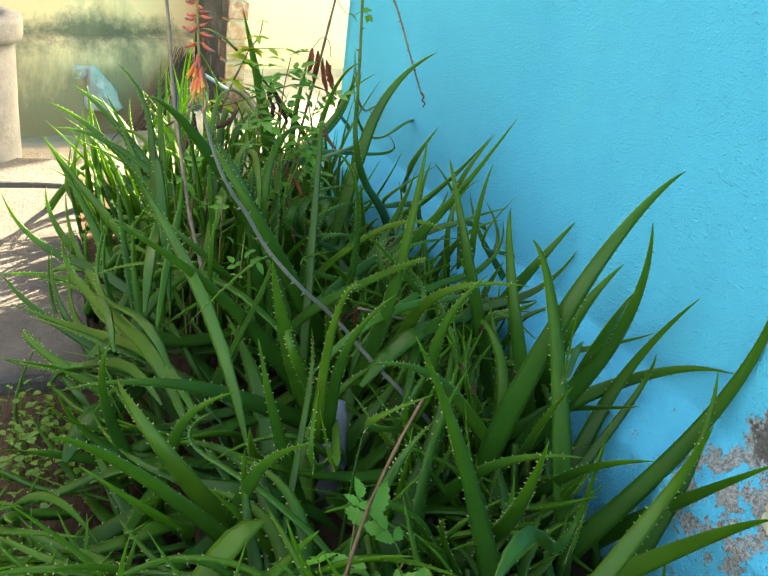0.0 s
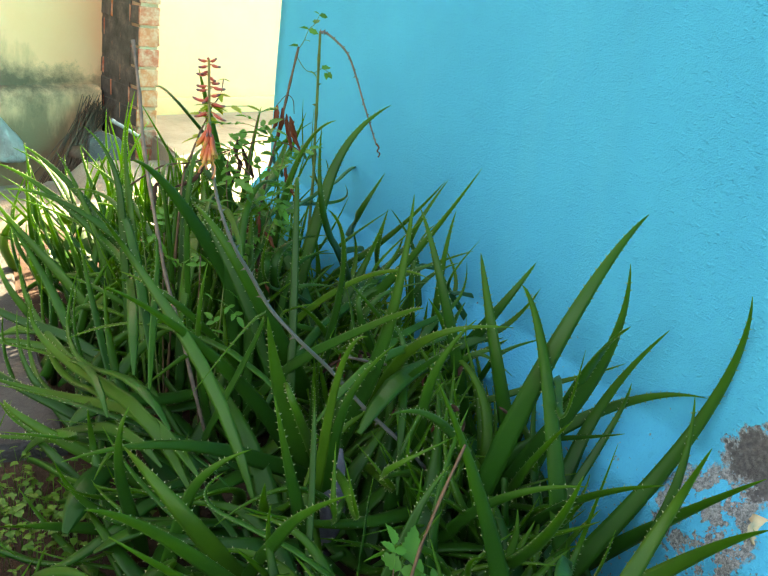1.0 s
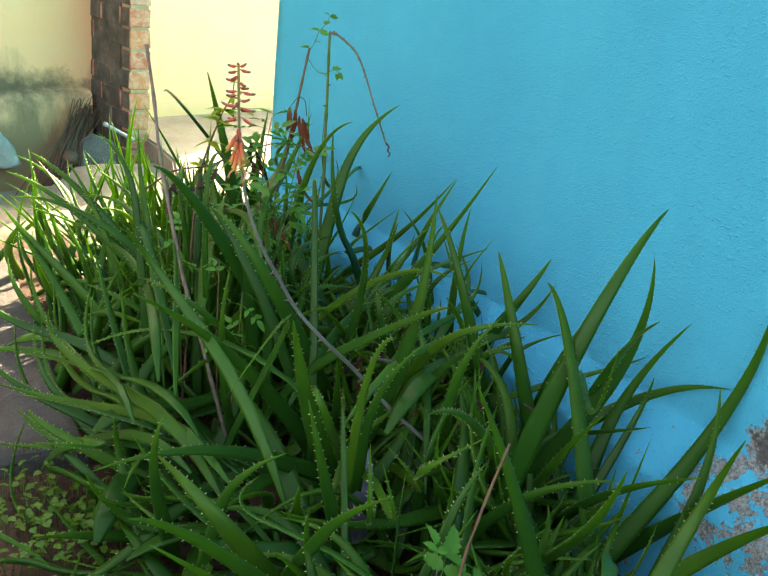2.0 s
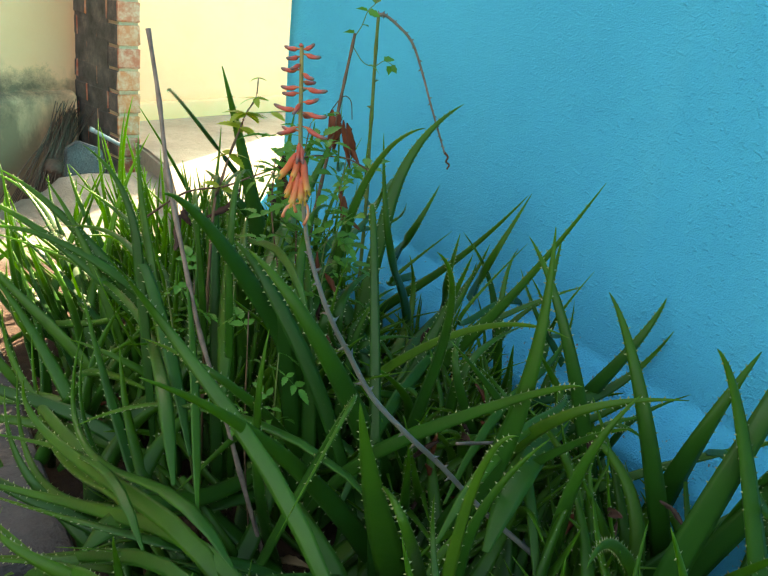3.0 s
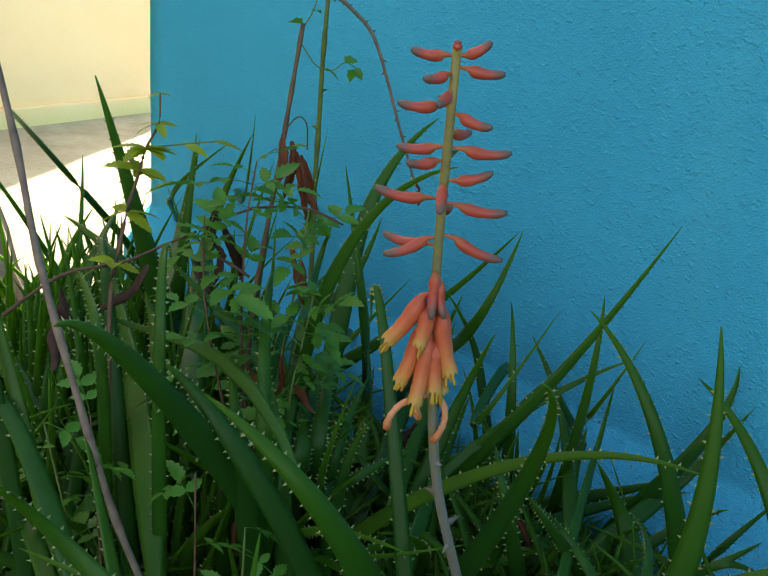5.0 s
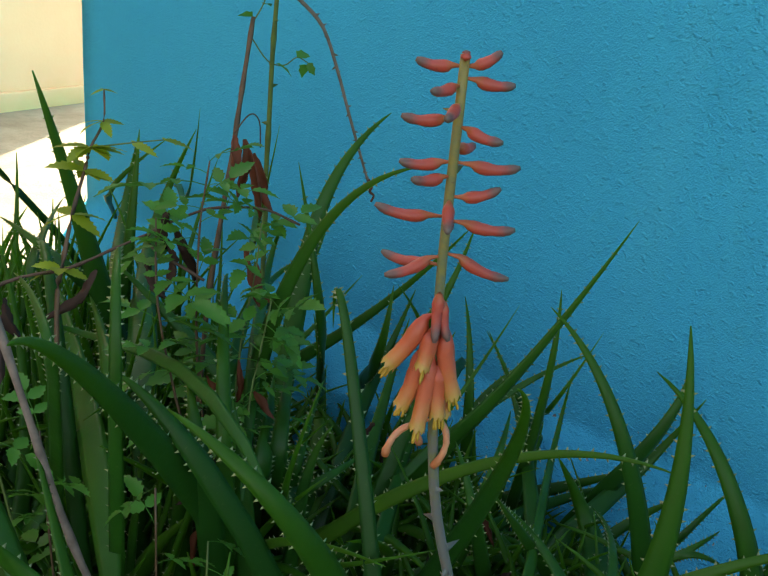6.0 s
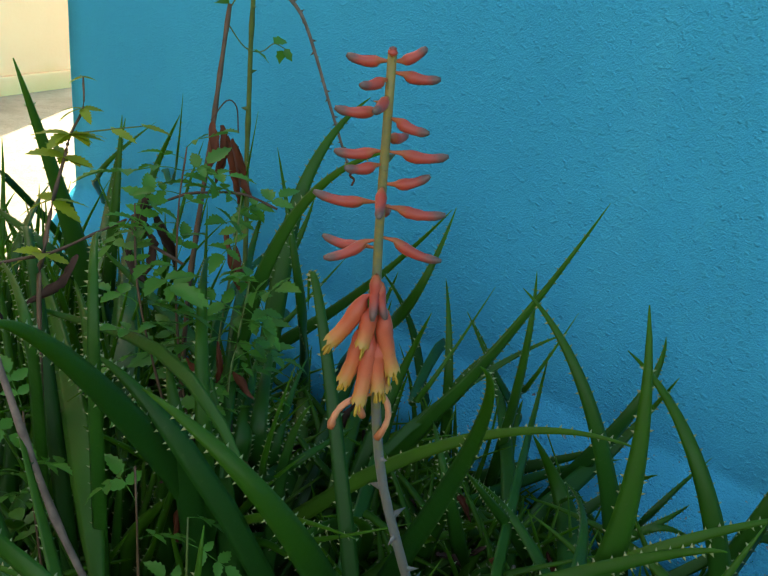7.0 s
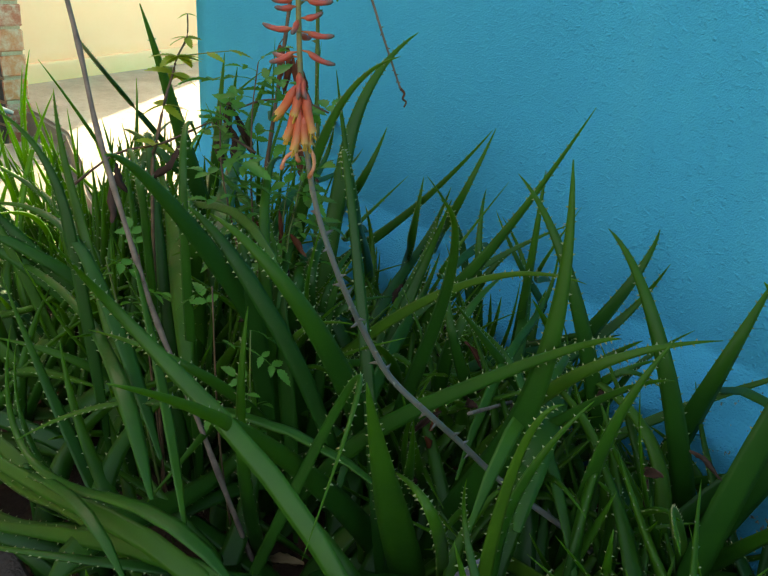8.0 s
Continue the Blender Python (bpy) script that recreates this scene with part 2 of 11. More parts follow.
def leaf_mesh(base, mid, tip, width, face, rnd, segments=12, teeth=True, reach=0.15):
    pts = curve3(base, mid, tip, segments)
    # the sheathed foot runs on down to the crown of the clump
    foot, way = pts[0].copy(), (pts[0] - pts[1]).normalized()
    reach = min(reach, max(0.0, foot.z) / max(0.45, -way.z))
    root = foot + way * reach + Vector((0.0, 0.0, -0.4 * reach))
    root.z = max(root.z, 0.0)
    knee = foot + way * reach * 0.6
    knee.z = max(knee.z, 0.004)
    ext = 4
    lower = [(1 - u) ** 2 * foot + 2 * u * (1 - u) * knee + u * u * root for u in (1.0, 0.75, 0.5, 0.25)]
    pts = lower + pts
    n, k = len(pts), len(SECTION)
    verts, faces, uvs, edge_l, edge_r = [], [], [], [], []
    for i, p in enumerate(pts):
        s = (i - ext + 2) / (segments + 2) if i >= ext else 2 / (segments + 2) * i / ext
        t = (pts[min(i + 1, n - 1)] - pts[max(i - 1, 0)]).normalized()
        up = face - face.dot(t) * t
        up = up.normalized() if up.length > 1e-4 else t.orthogonal().normalized()
        side = t.cross(up)
        w = 0.40 * width * max(0.03, (0.05 + 0.95 * (1 - s) ** 0.92) * min(1.0, (1 - s) / 0.04) ** 0.5)
        if i < ext:
            w *= (0.25, 0.8, 1.06, 1.08)[i]
        crown = w * (0.08 + 0.45 * s)
        for a, low, high in SECTION:
            verts.append(p + side * (a * w) + up * (high * crown - low * w * (0.72 + 0.35 * s)))
            uvs.append((a * 0.5 + 0.5, s))
        edge_l.append((verts[-8].copy(), side, t, s))
        edge_r.append((verts[-4].copy(), side, t, s))
    for i in range(n - 1):
        for j in range(k):
            j2 = (j + 1) % k
            faces.append((i * k + j, i * k + j2, (i + 1) * k + j2, (i + 1) * k + j))
    faces.append(tuple((n - 1) * k + j for j in range(k)))
    marks = [0] * len(faces)
    if teeth:
        length = sum((b - a).length for a, b in zip(pts, pts[1:]))
        count = max(4, int(length * 0.80 / 0.025))
        for rail, sign in ((edge_l, -1), (edge_r, 1)):
            for q in range(count):
                u = 0.02 + 0.9 * (q + 0.5 * rnd.random()) / count
                x = ext + u * (n - 1 - ext)
                i, f = int(x), x - int(x)
                p = rail[i][0].lerp(rail[i + 1][0], f)
                side, t = rail[i][1], rail[i][2]
                h = (0.0024 + 0.0012 * rnd.random()) * min(1.0, 0.35 + width / 0.035)
                o = len(verts)
                up = t.cross(side)
                verts += [p - t * h * 0.55 - side * sign * 0.001, p + t * h * 0.55 - side * sign * 0.001, p + up * h * 0.45 - side * sign * 0.0006,
                          p + side * sign * h + t * h * 0.5]
                uvs += [(0.5, 0.2)] * 4
                faces += [(o, o + 1, o + 3), (o + 1, o + 2, o + 3), (o + 2, o, o + 3)]
                marks += [1] * 3
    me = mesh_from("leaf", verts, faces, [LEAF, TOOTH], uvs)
    me.polygons.foreach_set("material_index", marks)
    return me


def aloe_leaf(plant, base, mid, tip, width, rnd, teeth=True, segments=17, reach=0.15, facing=None):
    base, mid, tip = Vector(base), Vector(mid), Vector(tip)
    axis = plant.location
    inward = Vector((axis.x - mid.x, axis.y - mid.y, 0.0))
    face = Vector((0, 0, 1)) + (inward.normalized() * 0.9 if inward.length > 1e-3 else Vector((0.1, 0, 0)))
    if facing is not None:
        face = Vector((math.sin(radians(facing)), math.cos(radians(facing)), 0.75))
    me = leaf_mesh(base - axis, mid - axis, tip - axis, width, face.normalized(), rnd, segments, teeth, reach)
    ob = new("leaf", me)
    ob.parent = plant
    return ob


def aloe_plant(at, label):
    plant = new("aloe_plant")
    plant.location = at
    return tagged(plant, label, "plant", "aloe plants along the wall")


# ---- ground ----
def height(x, y):
    """Lie of the ground: level soil by the wall, falling to the yard by the old wall."""
    side = min(1.0, max(0.0, (-0.38 - x) / 0.2))
    near = min(1.0, max(0.0, (y - 4.0) / 0.3))
    return -0.24 * min(1.0, max(0.0, (y - 3.2) / 0.95)) * max(side, near) if x < 0.1 else 0.0


def make_ground():
    xs = [-60, -30, -15, -8, -5] + [-4 + 0.12 * i for i in range(48)] + [2, 3, 5, 8, 15, 30, 60]
    ys = [-60, -30, -15, -8, -5, -3] + [-2 + 0.1 * i for i in range(75)] + [6, 8, 12, 20, 40, 60]
    verts = [(x, y, height(x, y) - 0.012 + 0.014 * noise.noise((x * 3, y * 3, 0)) + 0.006 * noise.noise((x * 11, y * 11, 3))) for y in ys for x in xs]
    w = len(xs)
    faces = [(j * w + i, j * w + i + 1, (j + 1) * w + i + 1, (j + 1) * w + i) for j in range(len(ys) - 1) for i in range(w - 1)]
    ob = new("ground", mesh_from("ground", verts, faces, SOIL))
    tagged(ob, "damp brown garden soil with crumbs and dry bits", "ground", kind="structure")


make_ground()


# ---- blue house: long wall with a splayed plinth ----
WALL_END = 2.675


def make_blue_wall():
    # profile in x, z, from the top down: face, splay, plinth face
    prof = [(0.0, 3.2), (0.0, 1.6), (0.0, 1.1), (0.0, 0.8), (0.0, 0.6), (0.0, 0.45), (0.0, 0.35), (0.0, 0.300), (0.0, 0.291), (-0.003, 0.286), (-0.009, 0.280), (-0.036, 0.246),
            (-0.062, 0.213), (-0.068, 0.206), (-0.072, 0.199), (-0.073, 0.190), (-0.075, 0.10), (-0.078, -0.3)]
    ys = [WALL_END - i * 0.06 for i in range(0, 100)]
    verts, faces = [], []
    for y in ys:
        for x, z in prof:
            wob = 0.004 * noise.noise((y * 2.2, z * 2.2, 1.0)) + 0.0025 * noise.noise((y * 9, z * 9, 4.0))
            low = 0.006 * noise.noise((y * 5, 2.0, 7.0)) if 0.18 < z < 0.295 else 0.0
            verts.append((x + wob, y, z + low))
    k = len(prof)
    for j in range(len(ys) - 1):
        for i in range(k - 1):
            faces.append((j * k + i, j * k + i + 1, (j + 1) * k + i + 1, (j + 1) * k + i))
    n = len(verts)
    for y in (ys[0], ys[-1]):
        for z in (3.2, -0.3):
            verts.append((4.0, y, z))
    faces.append([*range(k)][::-1] + [n, n + 1])
    faces.append([(len(ys) - 1) * k + i for i in range(k)] + [n + 3, n + 2])
    faces.append((0, (len(ys) - 1) * k, n + 2, n))
    faces.append((n, n + 2, n + 3, n + 1))
    me = mesh_from("wall_blue", verts, faces, BLUE)
    me.polygons.foreach_set("use_smooth", [i < len(faces) - 4 for i in range(len(faces))])
    ob = new("wall_blue", me)
    tagged(ob, "sky-blue painted rough plaster wall with a splayed plinth", "wall", kind="structure")
    return ob


make_blue_wall()


# ---- yellow house behind: one long front, old and mossy at one end, freshly limewashed at the other ----
HOUSE = Matrix.Translation((0.42, 4.93, 0)) @ Matrix.Rotation(math.atan2(0.366, 0.93), 4, "Z")
SPLIT = -0.62            # where the brick wing wall meets the front, along the house


def make_yellow_house():
    left = boxed("wall_old", (-7.0, 0.0, -0.5), (SPLIT, 0.25, 3.6), CREAM, turn=HOUSE)
    tagged(left, "old cream limewashed wall stained with moss and damp", "wall", kind="structure")
    # its projecting base with a rounded ledge
    bm = bmesh.new()
    cols = [-7.0 + 0.08 * i for i in range(int((7.0 + SPLIT) / 0.08) + 1)]
    prof = [(0.02, 0.235), (-0.035, 0.222), (-0.052, 0.205), (-0.058, 0.18), (-0.062, 0.05), (-0.066, -0.12), (-0.07, -0.5)]
    rows = [[bm.verts.new(HOUSE @ Vector((x, y + 0.006 * noise.noise((x * 6, z * 6, 1)), z + 0.008 * noise.noise((x * 4, 3, 2)) * (z > 0.1)))) for y, z in prof] for x in cols]
    for p, q in zip(rows, rows[1:]):
        for i in range(len(prof) - 1):
            bm.faces.new((p[i], p[i + 1], q[i + 1], q[i]))
    base = part("wall_old_plinth", bm, CREAM, smooth=True)
    tagged(base, "projecting mossy plinth of the old wall", "plinth", kind="structure")
    rec = boxed("wall_recess", (SPLIT, 0.0, -0.5), (1.73, 0.25, 3.6), RECESS, turn=HOUSE)
    tagged(rec, "clean bright cream-yellow limewashed wall", "wall", kind="structure")
    skirt = boxed("baseboard", (SPLIT + 0.02, -0.03, 0.0), (1.728, 0.004, 0.155), RECESS, 0.01, turn=HOUSE)
    tagged(skirt, "low cream plaster skirting at the foot of the wall", "skirting", kind="structure")


make_yellow_house()


def make_pavement():
    bm = bmesh.new()
    rim = [(-0.28, 2.70), (-0.22, 3.0), (-0.12, 3.35), (-0.02, 3.75), (-0.01, 4.1), (-0.03, 4.5), (-0.08, 4.84), (2.1, 5.72), (7.0, 7.6), (7.0, 2.682), (0.004, 2.682)]
    top = [bm.verts.new((x, y, 0.06)) for x, y in rim]
    low = [bm.verts.new((x - (0.02 if i < 6 else 0), y, -0.4)) for i, (x, y) in enumerate(rim)]
    bm.faces.new(top[::-1])
    for i in range(len(rim)):
        j = (i + 1) % len(rim)
        bm.faces.new((top[i], top[j], low[j], low[i]))
    bmesh.ops.recalc_face_normals(bm, faces=bm.faces)
    bmesh.ops.bevel(bm, geom=[e for e in bm.edges if all(v.co.z > 0.05 for v in e.verts)], offset=0.012, segments=2, affect="EDGES")
    ob = part("pavement", bm, SCREED)
    tagged(ob, "pale cracked cement floor beside the house", "pavement", kind="structure")


make_pavement()


# ---- the aloe bush ----
rng = random.Random(7)
# ---- the aloes: plants with their leaves laid down one by one ----
def grow(at, rows):
    plant = aloe_plant((at[0], at[1], 0.0), "aloe clump with long green toothed leaves on soil")
    at = Vector(at)
    for x, y, z, heading, rise, length, arch, sway, lean, width, *hidden in rows:
        h, r = radians(heading), radians(rise)
        u = Vector((math.sin(h) * math.cos(r), math.cos(h) * math.cos(r), math.sin(r)))
        up = Vector((0, 0, 1)) - u * u.z
        if up.length < 0.15:
            up = Vector((0, -1, 0)) + u * u.y
        up.normalize()
        foot = at + Vector((x, y, z)) * 0.01
        tip = foot + u * length * 0.01
        mid = (foot + tip) / 2 + (up * arch + u.cross(up) * sway + u * lean) * 0.01
        aloe_leaf(plant, foot, mid, tip, min(width, 8.2) * 0.01, rng, reach=hidden[0] * 0.01 if hidden else 0.15, facing=hidden[1] if len(hidden) > 1 else None)
    # the short stem that carries the leaves
    mean = sum((at + Vector(r[:3]) * 0.01 for r in rows), Vector()) / len(rows)
    top = Vector((mean.x - at.x, mean.y - at.y + 0.05, max(0.05, mean.z * 0.45)))
    v, f = tube_data([(0, 0.03, -0.02), top * 0.5, top], [0.008, 0.007, 0.006], 8)
    crown = new("stem", mesh_from("stem", v, f, LEAF))
    crown.parent = plant
    return plant


# each row: foot x, y, z in the plant, heading, rise, length, arch, sway, lean, width, hidden foot, bearing of the upper side (cm and degrees)
# the leaves that stand out of the bush: long arching blades, one clump after another
grow((-0.290, 0.625, 0.0), [
    (3.7, -0.8, 21.5, 117, 74, 21.2, -2.0, -3.0, 0.4, 3.4, 25, -142),
    (10.8, 3.6, 13.7, 172, 53, 25.6, 0.5, -3.4, 0.4, 3.9, 25, -142),
    (-9.6, -1.2, 26.7, 60, 41, 17.8, -20.2, -2.9, -2.6, 2.5, 25, -135),
    (-5.2, -1.6, 23.0, -144, 65, 13.9, -1.4, 0.2, -0.2, 1.5, 25, -169),
])
grow((-0.372, 0.720, 0.0), [
    (0.6, -0.2, 19.2, -153, 56, 29.6, -1.8, 0.2, 2.8, 3.6, 25, -152),
    (-0.6, 0.2, 13.9, -72, 66, 35.4, 0.9, 1.4, 0.3, 4.3, 25, -155),
])
grow((-0.115, 0.779, 0.0), [
    (-1.6, 1.4, 10.4, 133, 75, 48.4, -4.6, -3.7, 4.6, 4.5, 25, -136),
    (0.9, -6.5, 14.4, 60, 75, 25.7, -0.4, 1.3, 1.1, 3.3, 25, -149),
    (0.7, 5.0, 3.0, -178, 52, 44.0, 0.8, -2.0, 0.2, 4.5, 25, -143),
])
grow((-0.217, 0.840, 0.0), [
    (-0.4, -0.6, 25.8, -33, 68, 28.5, 0.9, 1.2, 5.2, 3.9, 25, -159),
    (0.3, 0.7, 13.2, -167, 43, 36.0, 1.3, 0.3, -0.5, 3.0, 25, -155),
])
grow((-0.635, 0.867, 0.0), [
    (-8.1, -0.1, 11.8, -93, 42, 28.1, 1.1, 1.0, 3.6, 3.8, 25, -120),
    (-4.5, -7.2, 12.2, -12, 69, 15.4, -3.1, 0.7, 0.7, 2.6, 25, -159),
    (-4.8, -3.8, 23.2, 162, 48, 16.4, 0.7, 0.5, -0.1, 2.5, 25, -159),
    (2.3, 6.2, 18.8, -79, 75, 19.5, -0.2, -1.2, 0.7, 3.0, 25, -144),
    (7.2, 3.3, 19.2, -124, 77, 13.6, -5.6, -2.9, 0.4, 2.8, 25, -119),
    (8.2, 1.4, 22.0, -139, 55, 14.1, -4.0, -2.3, -0.1, 1.9, 25, -131),
])
grow((-0.112, 0.888, 0.0), [
    (-1.3, 1.0, 14.0, 117, 70, 33.7, 0.6, -3.7, -0.7, 4.2, 25, -133),
    (1.2, -1.0, 19.4, 95, 71, 16.5, -1.7, -0.8, 2.3, 2.2, 25, -156),
])
grow((-0.214, 0.898, 0.0), [
    (-3.0, 0.4, 33.0, 81, 54, 36.5, 5.7, 2.4, 2.9, 4.5, 25, -145),
    (3.1, -0.4, 33.6, -140, 37, 30.3, -5.9, -0.0, 0.5, 1.7, 25, -120),
])
grow((-0.391, 0.901, 0.0), [
    (3.5, -1.1, 11.8, 149, 41, 25.5, 2.3, 0.3, 0.4, 3.2, 25, -164),
    (5.1, 1.8, 25.1, -117, 32, 28.1, 2.2, 1.0, 0.2, 2.7, 25, -144),
    (-8.7, -0.6, 24.6, 175, 47, 17.4, -0.8, 6.5, 0.7, 2.5, 25, -120),
])
grow((-0.166, 0.925, 0.0), [
    (0.8, -2.0, 27.8, 163, 79, 30.3, -2.1, -1.4, 1.0, 4.0, 25, -146),
    (2.0, -1.6, 30.7, -155, 51, 27.6, 2.4, -0.8, -0.4, 3.3, 25, -158),
    (-2.7, 3.5, 8.6, -158, 54, 35.5, 0.4, 0.7, 0.9, 3.4, 25, -122),
])
grow((-0.100, 0.953, 0.0), [
    (0.0, -0.2, 22.9, 157, 35, 26.7, 1.3, -4.2, 0.6, 3.4, 25, -167),
    (0.0, 0.3, 20.5, -171, 33, 19.6, -0.1, -1.6, 0.0, 1.4, 25, -131),
])
grow((-0.778, 0.998, 0.0), [
    (1.4, -0.8, 18.0, 125, 52, 14.9, 1.7, -0.2, -0.6, 2.8, 25, -168),
    (-5.3, 4.1, 16.2, -164, 75, 20.5, -1.8, 1.3, 3.4, 2.9, 25, -159),
    (2.5, -6.6, 16.9, -29, 25, 18.1, 3.9, -2.9, 0.1, 4.0, 25, -139),
    (1.5, 3.3, 3.0, -139, 47, 28.9, -2.2, -9.5, -1.1, 5.3, 25, -121),
])
grow((-0.117, 1.053, 0.0), [
    (-3.3, -3.9, 15.0, -3, 61, 37.2, 6.6, -5.4, 5.5, 4.4, 25, -119),
    (1.7, 1.5, 18.9, 121, 71, 26.2, 2.2, 2.7, 1.7, 5.3, 25, -145),
    (1.7, 2.3, 24.0, 149, 34, 21.0, -0.9, -2.6, 1.0, 1.8, 25, -125),
])
grow((-0.546, 1.078, 0.0), [
    (2.8, -6.2, 23.0, 124, 68, 20.5, 2.0, 0.4, 0.3, 2.7, 25, -165),
    (0.3, -7.6, 25.5, 143, 75, 19.2, 1.8, 0.6, 4.5, 2.2, 25, -154),
    (-6.2, 6.2, 14.7, -99, 14, 32.2, 2.4, 0.4, 1.0, 3.8, 25, -123),
    (0.3, 6.7, 21.1, -97, 74, 20.2, -0.6, -0.5, 0.6, 5.3, 25, -136),
    (2.8, 0.7, 17.3, -8, 40, 12.5, 11.8, -7.1, 0.7, 2.6, 25, -154),
])
grow((-0.364, 1.089, 0.0), [
    (-5.9, 3.2, 23.9, 131, 83, 38.2, 4.1, -0.9, -0.3, 5.3, 25, -121),
    (1.7, 4.7, 29.2, 146, 34, 24.0, 3.3, 2.5, 0.4, 2.9, 25, -156),
    (1.5, -5.9, 24.6, 132, 72, 20.3, 1.8, 1.5, 1.0, 3.1, 25, -156),
    (2.9, 0.3, 29.8, -176, 41, 17.9, 0.8, -1.2, 1.5, 1.7, 25, -136),
    (-4.8, -6.3, 13.8, -112, 50, 13.9, -1.7, -6.0, 0.1, 2.2, 25, -137),
    (4.4, 4.0, 33.1, 56, -11, 18.1, 0.3, 1.1, 1.2, 2.1, 25, -143),
])
grow((-0.204, 1.172, 0.0), [
    (-2.0, -2.6, 32.2, -12, 58, 25.7, 3.4, -2.6, 2.5, 3.1, 25, -127),
    (-1.5, 9.2, 30.6, 66, 37, 17.0, -6.4, -0.5, 3.2, 1.8, 25, -159),
    (0.8, 6.7, 20.6, 128, 37, 17.0, -0.9, -2.3, 2.1, 2.8, 25, -145),
    (-5.4, -1.0, 27.7, 23, 40, 13.4, -6.3, 5.2, 0.8, 5.0, 25, -118),
    (7.5, -2.7, 26.7, 102, 25, 12.6, 1.8, 0.8, -2.0, 1.7, 25, -169),
    (0.2, -4.4, 29.4, 109, 13, 8.4, 1.5, 1.3, -0.8, 1.5, 25, -148),
    (0.7, -5.1, 30.1, 122, -20, 8.9, 1.6, 0.8, -2.0, 1.5, 25, -156),
])
grow((-0.320, 1.238, 0.0), [
    (3.1, -1.3, 29.0, -100, 45, 20.2, 0.5, 0.9, -0.9, 2.0, 25, -130),
    (1.8, -5.1, 29.1, -32, 44, 10.7, -0.8, 3.2, -1.0, 1.9, 25, -150),
    (-2.7, 4.7, 28.4, 68, 18, 22.1, 7.0, 1.9, -6.4, 3.1, 25, -117),
    (-2.2, 1.7, 28.7, 32, 35, 13.4, 7.2, -2.7, -2.0, 2.3, 25, -125),
])
grow((-0.486, 1.241, 0.0), [
    (0.6, -5.6, 31.4, 160, 36, 26.1, 0.6, -0.6, 4.8, 2.6, 25, -134),
    (1.4, 4.6, 21.8, -78, 58, 37.6, 1.7, -8.0, 7.8, 4.9, 25, -145),
    (2.0, -0.1, 5.1, -98, 47, 55.1, 3.2, 1.7, 1.9, 5.3, 25, -162),
    (-12.8, -1.8, 25.4, -146, 21, 27.3, 12.4, -5.3, -2.0, 1.9, 25, -124),
    (-0.9, 2.5, 32.8, 15, 62, 23.4, 2.6, -0.1, 12.1, 2.2, 25, -146),
    (6.4, 1.5, 31.9, -141, 63, 28.9, 0.7, -2.3, 4.9, 3.0, 25, -117),
    (3.6, -1.0, 14.2, -141, 71, 16.5, -0.4, -0.2, -0.0, 3.0, 25, -163),
])
grow((-0.837, 1.256, 0.0), [
    (12.7, -2.7, 35.2, -63, 53, 24.6, -2.8, 7.7, 2.0, 2.8, 25, -127),
    (-3.6, 1.4, 13.8, -48, 24, 13.9, 1.4, -2.5, 2.3, 2.8, 25, -142),
    (-4.8, -8.2, 4.7, -114, 27, 13.9, -0.5, 1.4, -0.0, 2.4, 25, -118),
    (-5.0, -1.1, 17.6, -139, 30, 18.3, 0.5, -5.3, -0.0, 2.2, 25, -128),
    (3.7, 5.5, 18.2, -39, -6, 31.3, -3.1, 4.2, 5.9, 2.8, 25, -151),
    (-2.2, 3.3, 5.0, -27, 15, 25.8, 0.8, -0.1, 1.4, 3.0, 25, -119),
    (-1.2, 6.1, 14.2, -40, -19, 27.6, -3.1, 3.5, 6.3, 2.4, 25, -117),
    (0.6, -4.3, 7.6, -25, 71, 14.5, -2.4, 1.1, -0.1, 3.3, 25, -169),
])
grow((-0.807, 1.326, 0.0), [
    (-0.0, -0.0, 21.3, -21, 16, 26.4, -5.6, 0.3, 7.9, 3.0, 25, -153),
])
grow((-0.148, 1.352, 0.0), [
    (-10.1, 1.3, 35.9, 137, 60, 30.4, -0.6, 0.3, -2.1, 2.8, 25, -170),
    (5.5, -10.8, 28.5, 108, 59, 18.3, 1.2, 2.6, 1.9, 3.3, 25, -152),
    (4.8, -11.2, 27.1, 119, 49, 16.7, -2.3, -1.6, -0.9, 2.9, 25, -116),
    (0.9, 11.9, 34.1, -160, 53, 19.8, -8.9, 10.1, 1.4, 1.9, 25, -140),
    (2.7, 0.6, 19.8, -159, 86, 31.8, 2.3, -2.6, 4.4, 2.9, 25, -151),
    (-0.4, 7.0, 29.7, 45, 39, 20.3, 6.1, -0.7, -1.9, 2.1, 25, -123),
    (2.9, -0.3, 28.3, 28, 35, 18.7, -5.0, 4.0, 2.9, 2.3, 25, -127),
    (-6.7, 1.5, 37.0, 121, 28, 15.3, 0.0, -0.9, 0.7, 1.6, 25, -118),
])
grow((-0.138, 1.364, 0.0), [
    (-0.0, 7.5, 29.1, 111, 42, 12.8, 1.4, -0.0, -0.0, 2.0, 25, -148),
    (-3.0, -5.2, 24.0, 128, 15, 15.8, -1.8, -3.2, 2.0, 2.2, 25, -152),
    (3.1, -2.3, 13.2, 62, 64, 17.9, 1.4, -0.5, 0.9, 4.0, 25, -131),
])
